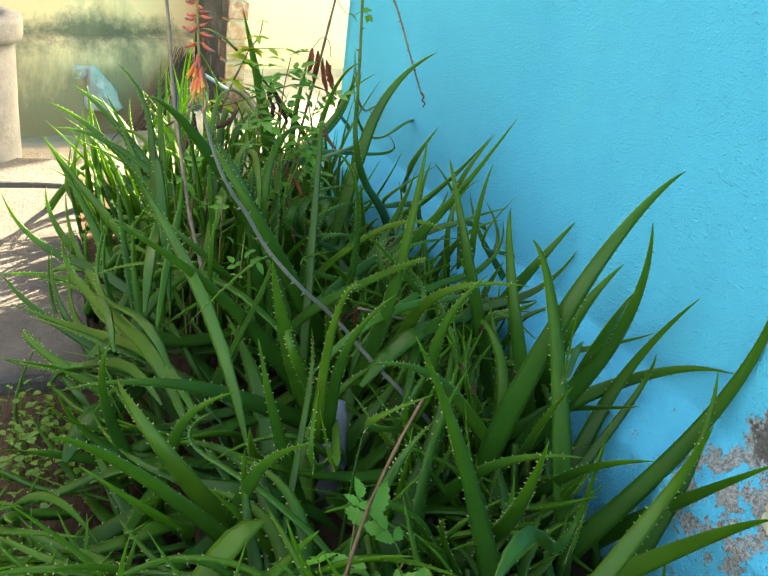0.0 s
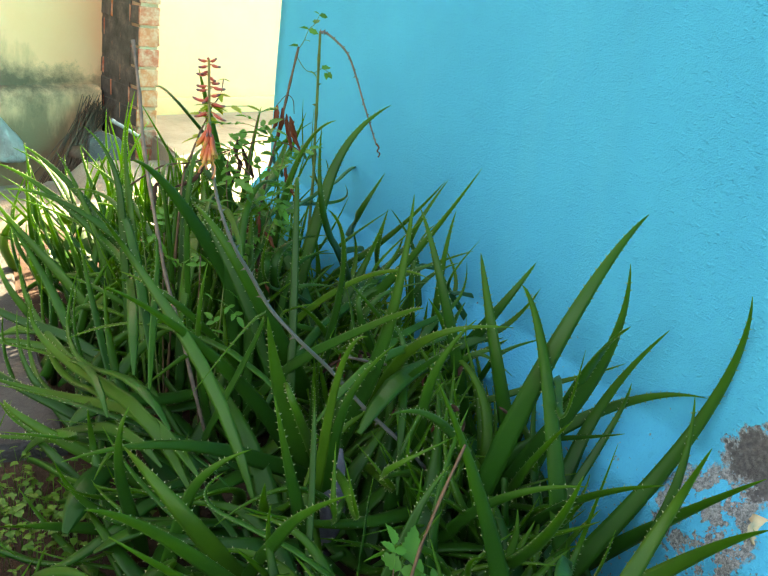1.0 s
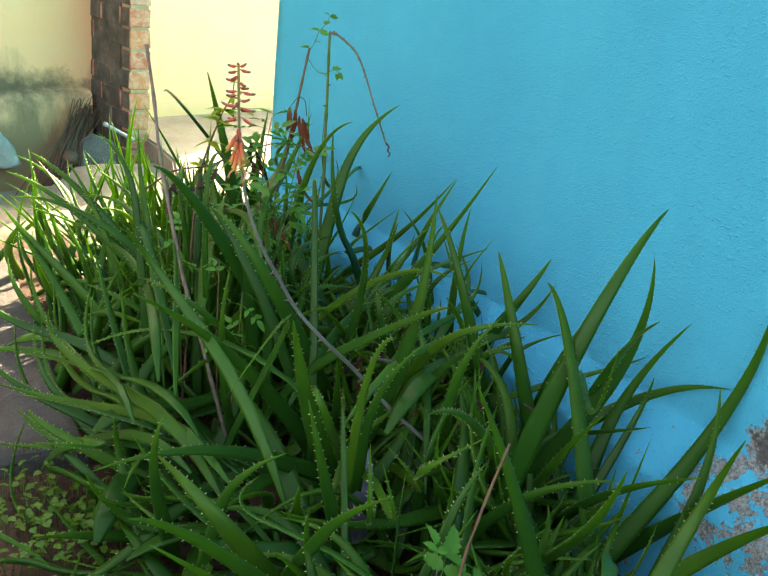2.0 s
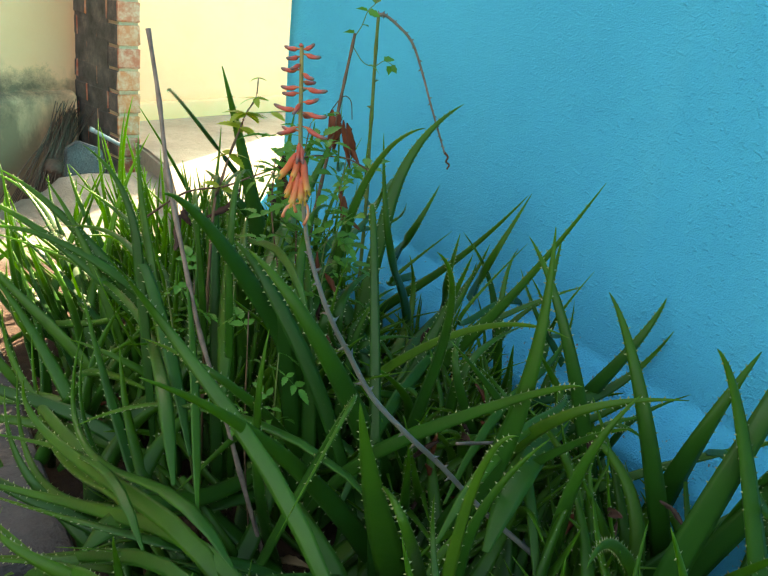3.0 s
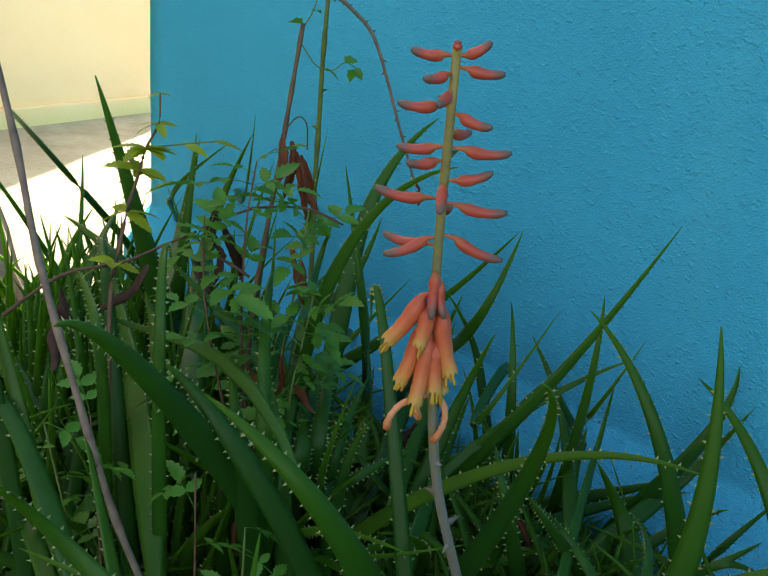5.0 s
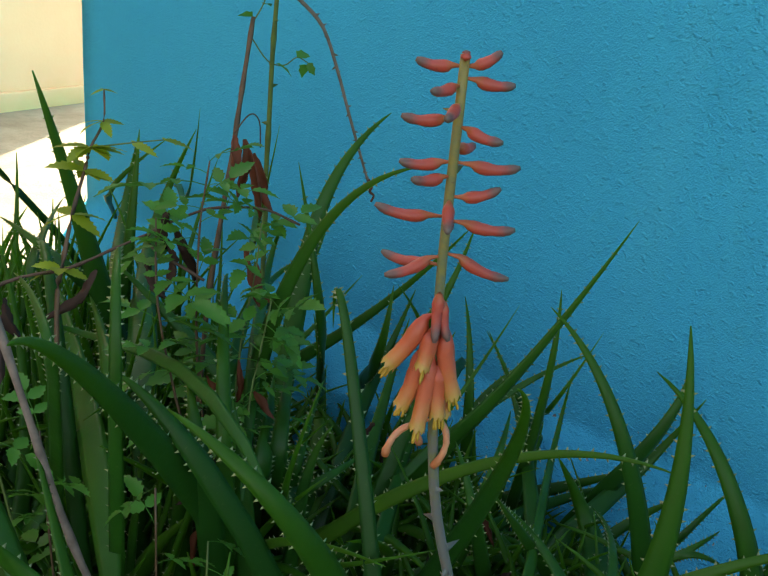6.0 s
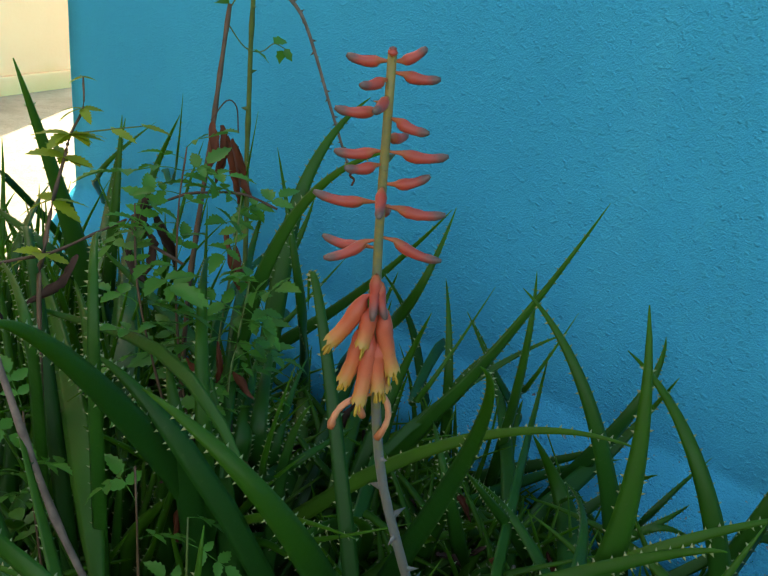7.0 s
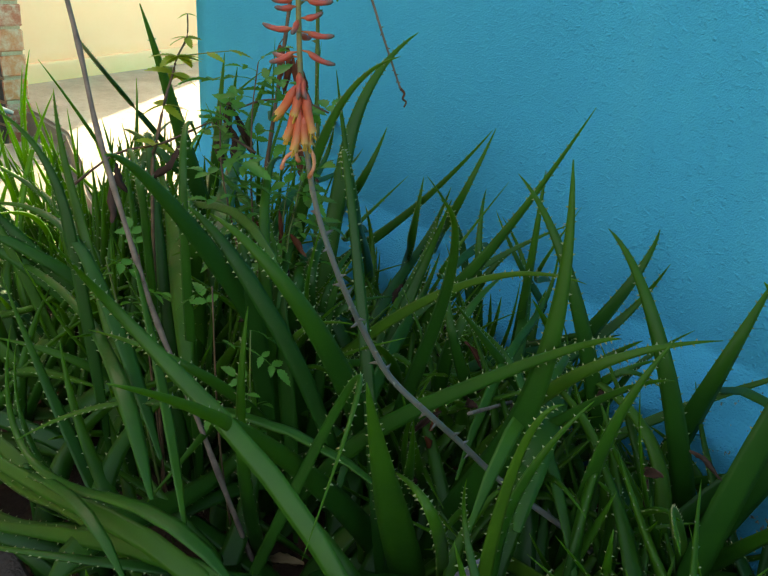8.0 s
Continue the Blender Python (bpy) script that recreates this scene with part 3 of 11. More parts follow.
grow((-0.090, 1.370, 0.0), [
    (3.1, 0.4, 31.8, -159, 60, 17.2, -3.8, 4.7, -0.4, 1.6, 25, -134),
    (3.0, 1.2, 29.5, -44, 59, 15.1, -0.1, -2.1, 0.1, 2.0, 25, -157),
    (-0.5, -1.4, 21.1, 156, 31, 15.3, -0.3, -0.3, 0.4, 2.8, 25, -129),
])
grow((-0.589, 1.412, 0.0), [
    (0.5, -0.1, 39.3, -112, 47, 29.5, 2.2, 1.6, 4.5, 4.1, 25, -158),
    (-1.3, -6.0, 26.2, -65, 34, 22.2, 4.6, -7.1, 2.2, 2.4, 25, -130),
    (-0.4, -6.1, 3.0, -143, 75, 44.1, -4.1, 0.9, 4.5, 4.0, 25, -122),
    (-4.0, 5.1, 29.9, 32, 48, 29.6, 20.6, 0.2, 4.3, 2.1, 25, -134),
    (6.7, 1.6, 19.5, 34, 50, 38.6, 18.6, -1.7, 3.0, 3.3, 25, -167),
    (7.6, 1.7, 27.0, -165, 35, 29.9, 2.1, 0.9, 0.5, 1.9, 25, -152),
    (0.1, -2.2, 42.6, -38, 46, 11.3, 0.8, -0.3, 1.3, 2.8, 25, -156),
    (-9.0, 5.9, 49.4, 18, 3, 25.5, 6.2, -0.6, -10.9, 1.8, 25, -134),
])
grow((-0.550, 1.413, 0.0), [
    (-2.3, -0.6, 38.1, 17, 57, 11.5, 2.5, -0.7, 0.3, 3.3, 25, -141),
    (2.4, 0.5, 36.6, 17, 54, 13.3, 1.7, -0.2, 0.6, 3.1, 25, -117),
])
grow((-0.410, 1.438, 0.0), [
    (0.0, -8.0, 32.4, 165, 28, 31.8, 3.1, -1.0, 2.5, 2.3, 25, -117),
    (-3.6, 6.5, 41.6, 172, 57, 32.3, 4.1, 0.2, 3.2, 3.1, 25, -122),
    (9.7, -2.8, 31.9, 127, 72, 17.1, -0.4, -1.5, 0.0, 2.7, 25, -142),
    (1.9, -5.6, 25.7, -154, 36, 22.0, -0.6, 6.8, 0.6, 1.7, 25, -155),
    (-4.5, -2.1, 33.3, -144, 58, 21.5, -4.0, 2.1, -0.3, 1.7, 25, -134),
    (3.5, 14.4, 45.6, 53, 35, 15.1, -10.2, -3.2, 8.7, 1.9, 25, -142),
    (-2.4, 0.9, 28.8, 55, 26, 18.5, 6.9, 0.8, -4.9, 2.7, 25, -169),
    (-4.8, -3.0, 30.8, 111, 73, 10.9, 0.7, -0.3, 1.2, 2.1, 25, -143),
])
grow((-0.440, 1.440, 0.0), [
    (0.1, 0.3, 30.4, 88, 5, 13.3, 3.9, 3.8, -3.9, 2.1, 25, -139),
    (-4.6, 3.3, 29.0, 49, 49, 13.3, 5.8, 0.6, 0.1, 4.7, 25, -140),
    (-3.6, 1.4, 30.8, 44, 5, 27.0, 8.7, 0.8, -12.7, 3.9, 25, -166),
    (-1.8, 0.6, 32.3, 45, 9, 28.6, 8.5, 0.4, -12.1, 3.4, 25, -131),
    (9.9, -5.8, 29.4, 68, 40, 13.7, -3.0, -1.0, 1.4, 2.5, 25, -166),
])
grow((-0.573, 1.568, 0.0), [
    (-1.3, -4.3, 12.0, -135, 13, 23.3, 7.3, -4.9, 0.7, 3.2, 25, -164),
    (-4.2, -1.3, 23.6, 22, 13, 43.8, 24.6, -1.3, -0.4, 2.6, 25, -163),
    (2.3, -2.7, 46.8, -61, 21, 11.2, -5.1, 12.4, 0.1, 1.6, 25, -129),
    (0.8, 1.2, 38.0, 23, 15, 22.2, 5.8, -0.3, -7.0, 3.4, 25, -140),
    (0.7, 7.0, 38.9, 18, 16, 26.5, -2.2, 0.8, 3.4, 3.5, 25, -130),
    (1.7, 0.3, 10.1, -75, 36, 33.8, 3.3, -4.1, 4.2, 3.6, 25, -155),
])
grow((-0.809, 1.568, 0.0), [
    (7.3, 0.2, 46.3, -38, 56, 16.7, 2.2, 0.4, 0.6, 2.0, 25, -152),
    (-7.6, -6.1, 10.4, -48, 25, 19.5, -1.6, 0.1, 1.4, 2.9, 25, -164),
    (-1.3, 10.1, 11.1, -20, 41, 25.7, -5.6, 0.1, 3.5, 3.0, 25, -124),
    (-7.5, -5.2, 11.0, -19, 52, 17.2, -1.8, -1.1, 0.2, 2.3, 25, -123),
    (9.2, 1.2, 46.1, 4, 65, 17.0, -0.2, -0.4, 1.0, 1.8, 25, -151),
])
grow((-0.201, 1.595, 0.0), [
    (14.1, 2.0, 32.7, 146, 68, 21.2, -0.8, 6.0, -0.3, 3.1, 25, -132),
    (-9.4, 0.4, 48.7, 88, 54, 23.4, 2.3, -0.9, 0.7, 3.4, 25, -164),
    (-6.4, -1.3, 36.3, -86, 77, 27.3, -4.3, -6.7, 0.2, 2.9, 25, -160),
    (6.9, 2.7, 29.2, -163, 74, 16.1, -3.1, 1.5, 0.1, 3.5, 25, -119),
    (14.2, -4.0, 30.4, -74, 60, 16.7, 1.4, 1.2, -1.2, 2.0, 25, -154),
    (-15.7, 2.2, 45.3, 83, 18, 13.0, -10.6, -14.2, 12.6, 1.6, 25, -168),
    (-6.4, -1.1, 20.1, 39, 41, 23.8, -6.7, 1.7, 3.7, 3.6, 25, -123),
    (2.4, -0.9, 26.9, 71, 38, 20.9, -4.2, -1.6, 2.6, 2.7, 25, -132),
])
grow((-0.234, 1.511, 0.0), [
    (-0.0, 0.0, 27.0, 61, 33, 20.3, -4.0, -0.9, 3.1, 2.7, 25, -159),
])
grow((-0.828, 1.774, 0.0), [
    (0.6, 7.0, 24.9, -53, 44, 19.6, -0.4, 0.1, 2.0, 2.9, 25, -116),
    (-2.9, -1.3, 14.1, -47, 27, 25.6, -4.8, 0.9, 2.5, 3.0, 25, -134),
    (3.8, -8.0, 9.9, -55, -4, 29.5, 0.2, 2.8, 2.9, 3.3, 25, -141),
    (3.1, -3.4, 12.6, -34, 47, 29.7, -0.1, 1.2, 2.2, 3.6, 25, -170),
    (-4.8, 5.7, 14.8, -41, 58, 15.2, -0.3, -1.6, 1.1, 2.6, 25, -140),
])
grow((-0.411, 1.833, 0.0), [
    (-0.4, -3.3, 25.0, -87, 76, 46.5, 0.4, -0.8, -0.6, 6.9, 25, -166),
    (3.6, 6.7, 30.0, 135, 84, 31.7, 3.8, -2.2, 1.4, 4.2, 25, -120),
    (-3.7, 2.2, 42.4, 2, 4, 27.2, 3.9, -3.5, -6.8, 2.5, 25, -143),
    (-10.6, 5.1, 40.4, 34, 3, 42.9, 4.8, 1.1, -10.8, 2.9, 25, -127),
    (5.9, 10.8, 35.9, 36, 20, 46.8, -12.2, -2.3, 16.3, 4.9, 25, -144),
    (-0.2, -6.5, 40.1, 47, 32, 35.6, -13.6, -6.2, 10.4, 4.4, 25, -146),
    (5.7, -15.3, 33.6, -15, 30, 22.3, -0.2, 0.6, -0.0, 3.7, 25, -168),
])
grow((-0.709, 1.834, 0.0), [
    (-0.8, 0.1, 31.1, -59, 31, 27.3, 1.8, -0.3, 2.3, 3.1, 25, -156),
    (0.3, 0.5, 33.3, -54, 39, 25.5, 1.6, -0.4, 1.8, 3.1, 25, -143),
    (-2.9, 1.2, 34.2, -40, 56, 17.5, 1.0, -0.3, 0.3, 2.1, 25, -155),
    (3.3, -1.8, 30.7, -64, 20, 27.6, 2.9, 0.1, 1.8, 2.9, 25, -162),
])
grow((-0.090, 1.873, 0.0), [
    (-1.0, -7.8, 24.6, 162, 47, 37.5, -1.1, -0.2, -0.1, 3.2, 25, -125),
    (-1.0, -5.3, 26.8, 158, 51, 17.4, -1.5, 10.8, -2.0, 2.5, 25, -148),
    (3.1, 2.6, 31.3, 138, 65, 16.8, -0.9, 5.3, 0.0, 3.4, 25, -149),
    (3.0, 10.5, 43.2, -143, 27, 51.7, -9.9, 1.6, 0.4, 1.9, 25, -122),
])
grow((-0.110, 2.362, 0.0), [
    (-10.2, 5.1, 31.4, -146, 25, 80.4, 8.4, 7.6, -0.4, 2.0, 25, -132),
    (5.0, 10.3, 33.8, 168, 45, 23.9, -1.3, 6.4, 0.1, 2.8, 25, -156),
    (5.1, -15.3, 42.6, -150, 31, 40.4, -6.3, 0.2, 0.1, 1.6, 25, -144),
])
# shorter leaves that close the bush behind and by the wall
grow((-0.575, 1.551, 0.0), [
    (1.5, 4.9, 2.1, -42, 60, 31, 4.4, -3.6, 0, 3.7),
    (4.1, -2, 4.5, 29, 77, 31, -0.2, -0.3, 0, 2.4),
    (2.7, -3.1, 7, 128, 63, 38, 2.5, -1.7, 0, 3.1),
    (2.5, 3, 4, 92, 84, 43, 2, -2.6, 0, 2.6),
    (-0.7, 2.1, 3.1, 130, 52, 27, -0.6, -2, 0, 3.2),
    (4.8, 1.2, 4.8, 156, 76, 37, 0.1, 4, 0, 4.1),
    (-2.1, 4.9, 3.7, 116, 74, 43, -2.6, 0.3, 0, 2.4),
    (-1.1, -1.2, 5.1, -48, 73, 35, 2.5, -1.5, 0, 3),
])
grow((-0.533, 1.646, 0.0), [
    (4.3, 4, 7.2, -9, 81, 30, 0.6, 0.8, 0, 2.3),
    (-3.7, 4.7, 6.6, 81, 68, 35, -1.4, -2.4, 0, 4.1),
    (-1.3, 3, 4.8, 101, 59, 42, 4.2, 2, 0, 3.7),
    (3.7, 0.5, 3.1, 49, 81, 41, 3.6, 2.8, 0, 3.9),
    (1.5, -1, 6.8, -56, 77, 38, 1.6, 0.6, 0, 3.1),
    (-3, 0.5, 6.2, 117, 74, 37, -0.2, -0.1, 0, 2.9),
])
grow((-0.528, 1.720, 0.0), [
    (0.9, 4.9, 5, 46, 78, 32, 1.8, 2.6, 0, 3.2),
    (1.2, -4, 5.7, 2, 61, 32, -2.4, 0.7, 0, 2.5),
    (-3.9, -0.2, 8.5, -36, 58, 46, 1.9, 0.9, 0, 2.4),
    (-0.3, -1.2, 3.6, -98, 56, 44, -2.9, -1.4, 0, 3),
    (0.1, -0.5, 8.9, 144, 57, 41, 0.3, 2.6, 0, 4.1),
    (2, 4.1, 3.7, -111, 62, 30, 1.6, 3.3, 0, 2.2),
    (-4.5, -0.3, 8.6, 161, 71, 47, -1.7, 1.1, 0, 2.5),
    (2.1, 1.4, 5.7, 159, 64, 29, -3.5, 2.5, 0, 3.3),
])
grow((-0.569, 1.841, 0.0), [
    (2.8, -3.6, 3.3, -35, 78, 32, -3, 3.4, 0, 2.5),
    (4.2, -3.3, 5.6, -109, 70, 46, -2.3, -1.5, 0, 2.4),
    (-1.6, -3.7, 5.2, -149, 77, 35, -1, -3.1, 0, 2.6),
    (4.1, 4.5, 6.1, 5, 78, 43, -2.5, -0.6, 0, 2.5),
    (-4, -1.9, 7.6, -5, 84, 44, -3, -0.4, 0, 3.3),
    (5, -1, 5, 67, 60, 37, 2, -2.1, 0, 3.1),
    (-4.5, 1.9, 3.4, 173, 74, 45, 0.2, -1.8, 0, 2.3),
    (4.2, 1.2, 7.8, 162, 52, 43, -0.5, 3.2, 0, 3.4),
])
grow((-0.268, 1.863, 0.0), [
    (0.6, 3, 8.6, -99, 75, 38, -2.2, 1, 0, 2.5),
    (-4.5, 0.7, 3.8, 69, 82, 40, 1.7, 0.6, 0, 2.8),
    (0.4, -0.9, 7.2, 51, 74, 29, 2.7, 1.1, 0, 2.8),
    (2, -3.8, 3.7, -29, 73, 28, -0.5, -1.4, 0, 4.1),
    (3, 2.6, 2.6, -73, 83, 38, 2.5, -0.7, 0, 2.7),
    (1, -2, 4.9, -163, 76, 34, -0, -0.8, 0, 3.9),
    (1.9, 2.7, 6.3, -159, 75, 29, 4.7, 3.6, 0, 4.1),
    (4.6, -4.5, 8.6, -126, 84, 46, -3.4, -2.3, 0, 2.2),
])
grow((-0.274, 1.881, 0.0), [
    (-2.7, 4, 8.8, 64, 66, 49, 4.9, 0.9, 0, 2.5),
    (-4.4, 4.6, 3.1, 86, 65, 38, 2.6, 2.1, 0, 2.7),
    (-4.2, -2.9, 5, 14, 70, 33, 3.5, -1, 0, 3.1),
    (4.4, 3.3, 7.9, 69, 79, 38, 4.1, 3.8, 0, 3),
    (1, 0.1, 5.7, -145, 67, 32, -0.5, 0.6, 0, 3.8),
    (-1.5, -5, 3.5, -79, 79, 42, 4, 3.3, 0, 2.4),
    (-0.4, -0.1, 7.8, -131, 69, 27, -1.7, -2.1, 0, 2.9),
])
grow((-0.328, 1.914, 0.0), [
    (-1, 5, 3.2, 166, 66, 37, 0.2, -1, 0, 3.1),
    (4.5, -3.7, 2.1, 22, 63, 42, -1.5, -0.6, 0, 3),
    (-4.5, -1.8, 8.4, 135, 69, 32, -2.8, 0.4, 0, 3.9),
    (-4.8, 3.9, 4.4, -107, 84, 34, 3.9, 2.9, 0, 2.3),
    (3.5, -1, 4.5, 77, 59, 35, -1.8, -2.5, 0, 3.4),
    (-0.9, -1.7, 8.7, 23, 77, 35, -2.3, -3.8, 0, 2.5),
    (2.3, -0.4, 4.7, -95, 54, 43, -0.2, 1.5, 0, 4.1),
    (0.7, -1.4, 6.1, 5, 73, 46, 4.2, 2, 0, 2.9),
])
grow((-0.255, 2.011, 0.0), [
    (-2.2, -2.4, 3.1, 101, 57, 41, -3.1, -1.4, 0, 3.7),
    (3.5, 3.3, 5.6, 166, 65, 43, 3.1, 3.8, 0, 3),
    (1.1, -3.6, 5.9, -153, 67, 47, 1.8, -0.8, 0, 3.5),
    (-2.3, -4.4, 2.7, -2, 82, 27, 0.5, -0.6, 0, 3.6),
])
grow((-0.399, 2.062, 0.0), [
    (2, -1.7, 4.3, 172, 73, 50, 2.9, 2.6, 0, 3),
    (-2.3, 2.4, 8.3, -150, 76, 39, 4.6, -4, 0, 3.6),
    (-3, -1.6, 4.6, -73, 73, 28, -3.3, 0.3, 0, 2.8),
    (4.5, -1.9, 7.5, 73, 65, 28, -3.2, 1, 0, 2.6),
    (-3.4, 0.2, 6.3, 80, 67, 29, -0.8, 3.5, 0, 2.2),
])
grow((-0.490, 2.117, 0.0), [
    (-4.2, 2.3, 6.5, -169, 62, 31, -3.5, 0.2, 0, 3),
    (1.1, 1, 5.1, -7, 82, 31, 4.5, -3.4, 0, 3.4),
    (-0.7, -0.9, 7.5, -85, 61, 26, 2.1, -2.9, 0, 2.4),
    (0.4, 3.3, 3.9, -118, 69, 32, 0.1, -3.1, 0, 3.4),
    (3.6, 3.8, 5.7, 67, 83, 36, 3.6, -1.2, 0, 2.4),
    (-4.6, -1.9, 4.9, -98, 61, 28, 3.3, -2, 0, 3.5),
    (2.5, -4.1, 6.4, 37, 79, 31, -2.5, 2, 0, 3),
    (-2.1, 2.5, 4.8, 121, 77, 26, 4, -2.7, 0, 4),
])
grow((-0.208, 0.968, 0.0), [
    (4.5, 3.9, 2.5, 0, 55, 29, -2.2, 2, 0, 2.8),
    (-1, -3.1, 3.1, -67, 66, 18, -0.4, 2.1, 0, 2.8),
    (0.7, 2.1, 3.3, -39, 59, 15, 0.8, 0.4, 0, 3.7),
    (1.4, 4.5, 5.8, 179, 32, 24, -1.7, -3, 0, 3.2),
    (-2.6, 1.7, 3, 173, 48, 20, -4, 2.4, 0, 3.1),
    (2.2, 4.1, 2.7, -55, 40, 17, 3.4, -2.1, 0, 3.9),
    (-0.2, 2.3, 8.9, -73, 62, 17, 0.5, -0.7, 0, 2.8),
    (3, 2.6, 3.9, -142, 15, 19, -1.9, -0.8, 0, 3.9),
])
grow((-0.304, 0.969, 0.0), [
    (5, 4, 3.7, -26, 63, 25, -0.7, -0.7, 0, 2.6),
    (2.8, 3.5, 4.6, -20, 30, 23, -1.5, -3.7, 0, 3.4),
    (4.3, 4.5, 2.3, 59, 73, 17, 4.7, -1.7, 0, 3.6),
    (3, 0.6, 2.5, -82, 62, 16, 4.4, -2.2, 0, 2.2),
    (-5, -4.7, 6, 156, 28, 20, -0.8, 1.1, 0, 3.7),
    (2.4, -2.1, 2.2, -101, 49, 30, 3.7, 3.7, 0, 3.9),
    (-1.5, 4.6, 4.4, -156, 55, 17, -3.2, -0.5, 0, 2.9),
    (-3.6, 0.6, 2.8, 58, 47, 18, 1.5, 2.3, 0, 2.7),
])
grow((-0.176, 0.993, 0.0), [
    (3.8, 3.8, 2.4, -117, 34, 17, 1.6, 2.7, 0, 2.3),
    (-3.6, 1.3, 5.5, 32, 32, 21, 0.3, 2.9, 0, 2.3),
    (-4, -1.7, 3.4, 15, 23, 28, -0.2, -0.3, 0, 3.8),
    (-2.2, 1.5, 7.6, -32, 60, 30, -0.9, -1.6, 0, 4.1),
    (-1.5, 1, 5.9, 31, 19, 17, 1.1, 2.3, 0, 2.3),
])
grow((-0.307, 0.997, 0.0), [
    (-0.8, 3.3, 5.4, -36, 67, 24, 0.5, 2.6, 0, 4.2),
    (3.3, 3.4, 7.4, -137, 51, 31, 4.1, -0.5, 0, 3.9),
    (0.3, -3.2, 2.4, 110, 34, 27, 2, -1.6, 0, 2.7),
    (1.9, -1.3, 6, -50, 67, 22, 4, -0.1, 0, 3.5),
    (-0.9, -2.5, 5.5, 15, 13, 20, 2.7, 1.4, 0, 2.6),
    (-1.6, 4.9, 3.2, -62, 36, 30, 0.4, 0.3, 0, 3.1),
    (1, -2.4, 2.8, -117, 29, 33, 2.9, -1.9, 0, 2.4),
    (-2.1, 3.1, 6.5, -4, 30, 25, -1.9, -0.3, 0, 3.5),
])
grow((-0.134, 1.208, 0.0), [
    (-0.6, 1.3, 8.5, -121, 59, 22, 1.1, -3.3, 0, 3.4),
    (-3.9, -3.1, 2.3, 35, 57, 32, 4.6, 0.8, 0, 2.5),
    (-5, -1.5, 4.3, 130, 71, 17, -3.2, 2.4, 0, 2.6),
    (-3.7, -1.7, 6.7, -141, 19, 31, 3.7, -3.3, 0, 2.9),
])
grow((-0.224, 1.244, 0.0), [
    (-2.9, 2.5, 3.2, 93, 45, 23, -3.5, 3, 0, 3),
    (-2.7, -3.1, 6, 168, 18, 25, -1.4, 3.7, 0, 4.1),
    (-1, -3.7, 5.7, -117, 51, 16, -0.3, -3.3, 0, 2.5),
    (0.1, -4.9, 3.5, -33, 23, 32, 2.8, -1.5, 0, 2.2),
    (-3.6, 0.9, 9, 166, 13, 24, -3.9, 3.9, 0, 4),
    (-3.6, 4.4, 8.6, -76, 67, 17, 3.5, -2.1, 0, 4.1),
    (1.8, 4.5, 9, -165, 19, 31, -3.4, 2.7, 0, 3.8),
    (-2.2, 3.3, 4.9, -61, 53, 23, 0.1, -3.5, 0, 3.2),
])
grow((-0.330, 1.288, 0.0), [
    (-3.8, -2, 8, -131, 70, 28, -2.4, 3.3, 0, 2.2),
    (-1.8, -1.7, 3.7, -80, 34, 23, 4.3, 0.6, 0, 3.3),
    (-0.2, 0.4, 8, 5, 66, 29, 4.1, -0.1, 0, 3),
    (1.3, -4.7, 7.5, 143, 37, 27, 3.5, -0.3, 0, 3.9),
    (-2.6, 0.4, 2.1, 35, 46, 18, -0.7, -2.1, 0, 2.5),
    (1.5, -1.8, 3.4, -47, 20, 33, 1.2, 1, 0, 2.8),
    (-4.2, -1.8, 5.4, 49, 47, 26, -1.6, -0.3, 0, 3.6),
    (-4.8, -0.7, 4.6, -55, 64, 33, 2.6, -0.7, 0, 2.3),
])
grow((-0.301, 1.343, 0.0), [
    (2.1, -3.2, 8.7, 52, 60, 27, -0.4, -2.2, 0, 2.5),
    (3.6, -4.8, 8, 99, 22, 17, 3.3, -0.1, 0, 3.2),
    (-0.7, 1.3, 5.4, 164, 28, 29, 1.5, 0.2, 0, 3),
    (0.4, -0.8, 5.6, -126, 52, 33, 2.7, -2.7, 0, 3.5),
    (-2.5, -2.1, 3.1, -99, 37, 31, -1.6, -3.4, 0, 2.4),
    (3, -0.9, 7.7, 51, 15, 16, -1.2, -3.5, 0, 3.8),
    (-3.8, 3.7, 7.3, 176, 22, 19, -1.1, -2.4, 0, 2.5),
    (4.2, -1.1, 2, 173, 26, 14, 1.7, -3.7, 0, 3.2),
])
grow((-0.207, 1.354, 0.0), [
    (-4.7, -4.4, 6, 20, 67, 31, 2.6, 1.4, 0, 3.8),
    (-4, -3.6, 3.1, 7, 45, 20, 4.7, -0.6, 0, 3.6),
    (1.9, 0.3, 7.1, -122, 25, 26, -3.6, -2.1, 0, 2.3),
    (1.1, 2.5, 6.1, -59, 58, 27, -3.5, -1.9, 0, 2.3),
    (1.1, 4.1, 3.4, -68, 65, 25, 2, 1.9, 0, 3.8),
    (1, 0.2, 3.6, -77, 46, 30, 3.8, 0.4, 0, 3.6),
    (-5, -2.2, 2.7, -79, 12, 25, 1, -2.2, 0, 2.5),
    (4.8, 1.8, 5.3, -121, 65, 26, -1.4, 3.2, 0, 4.2),
])
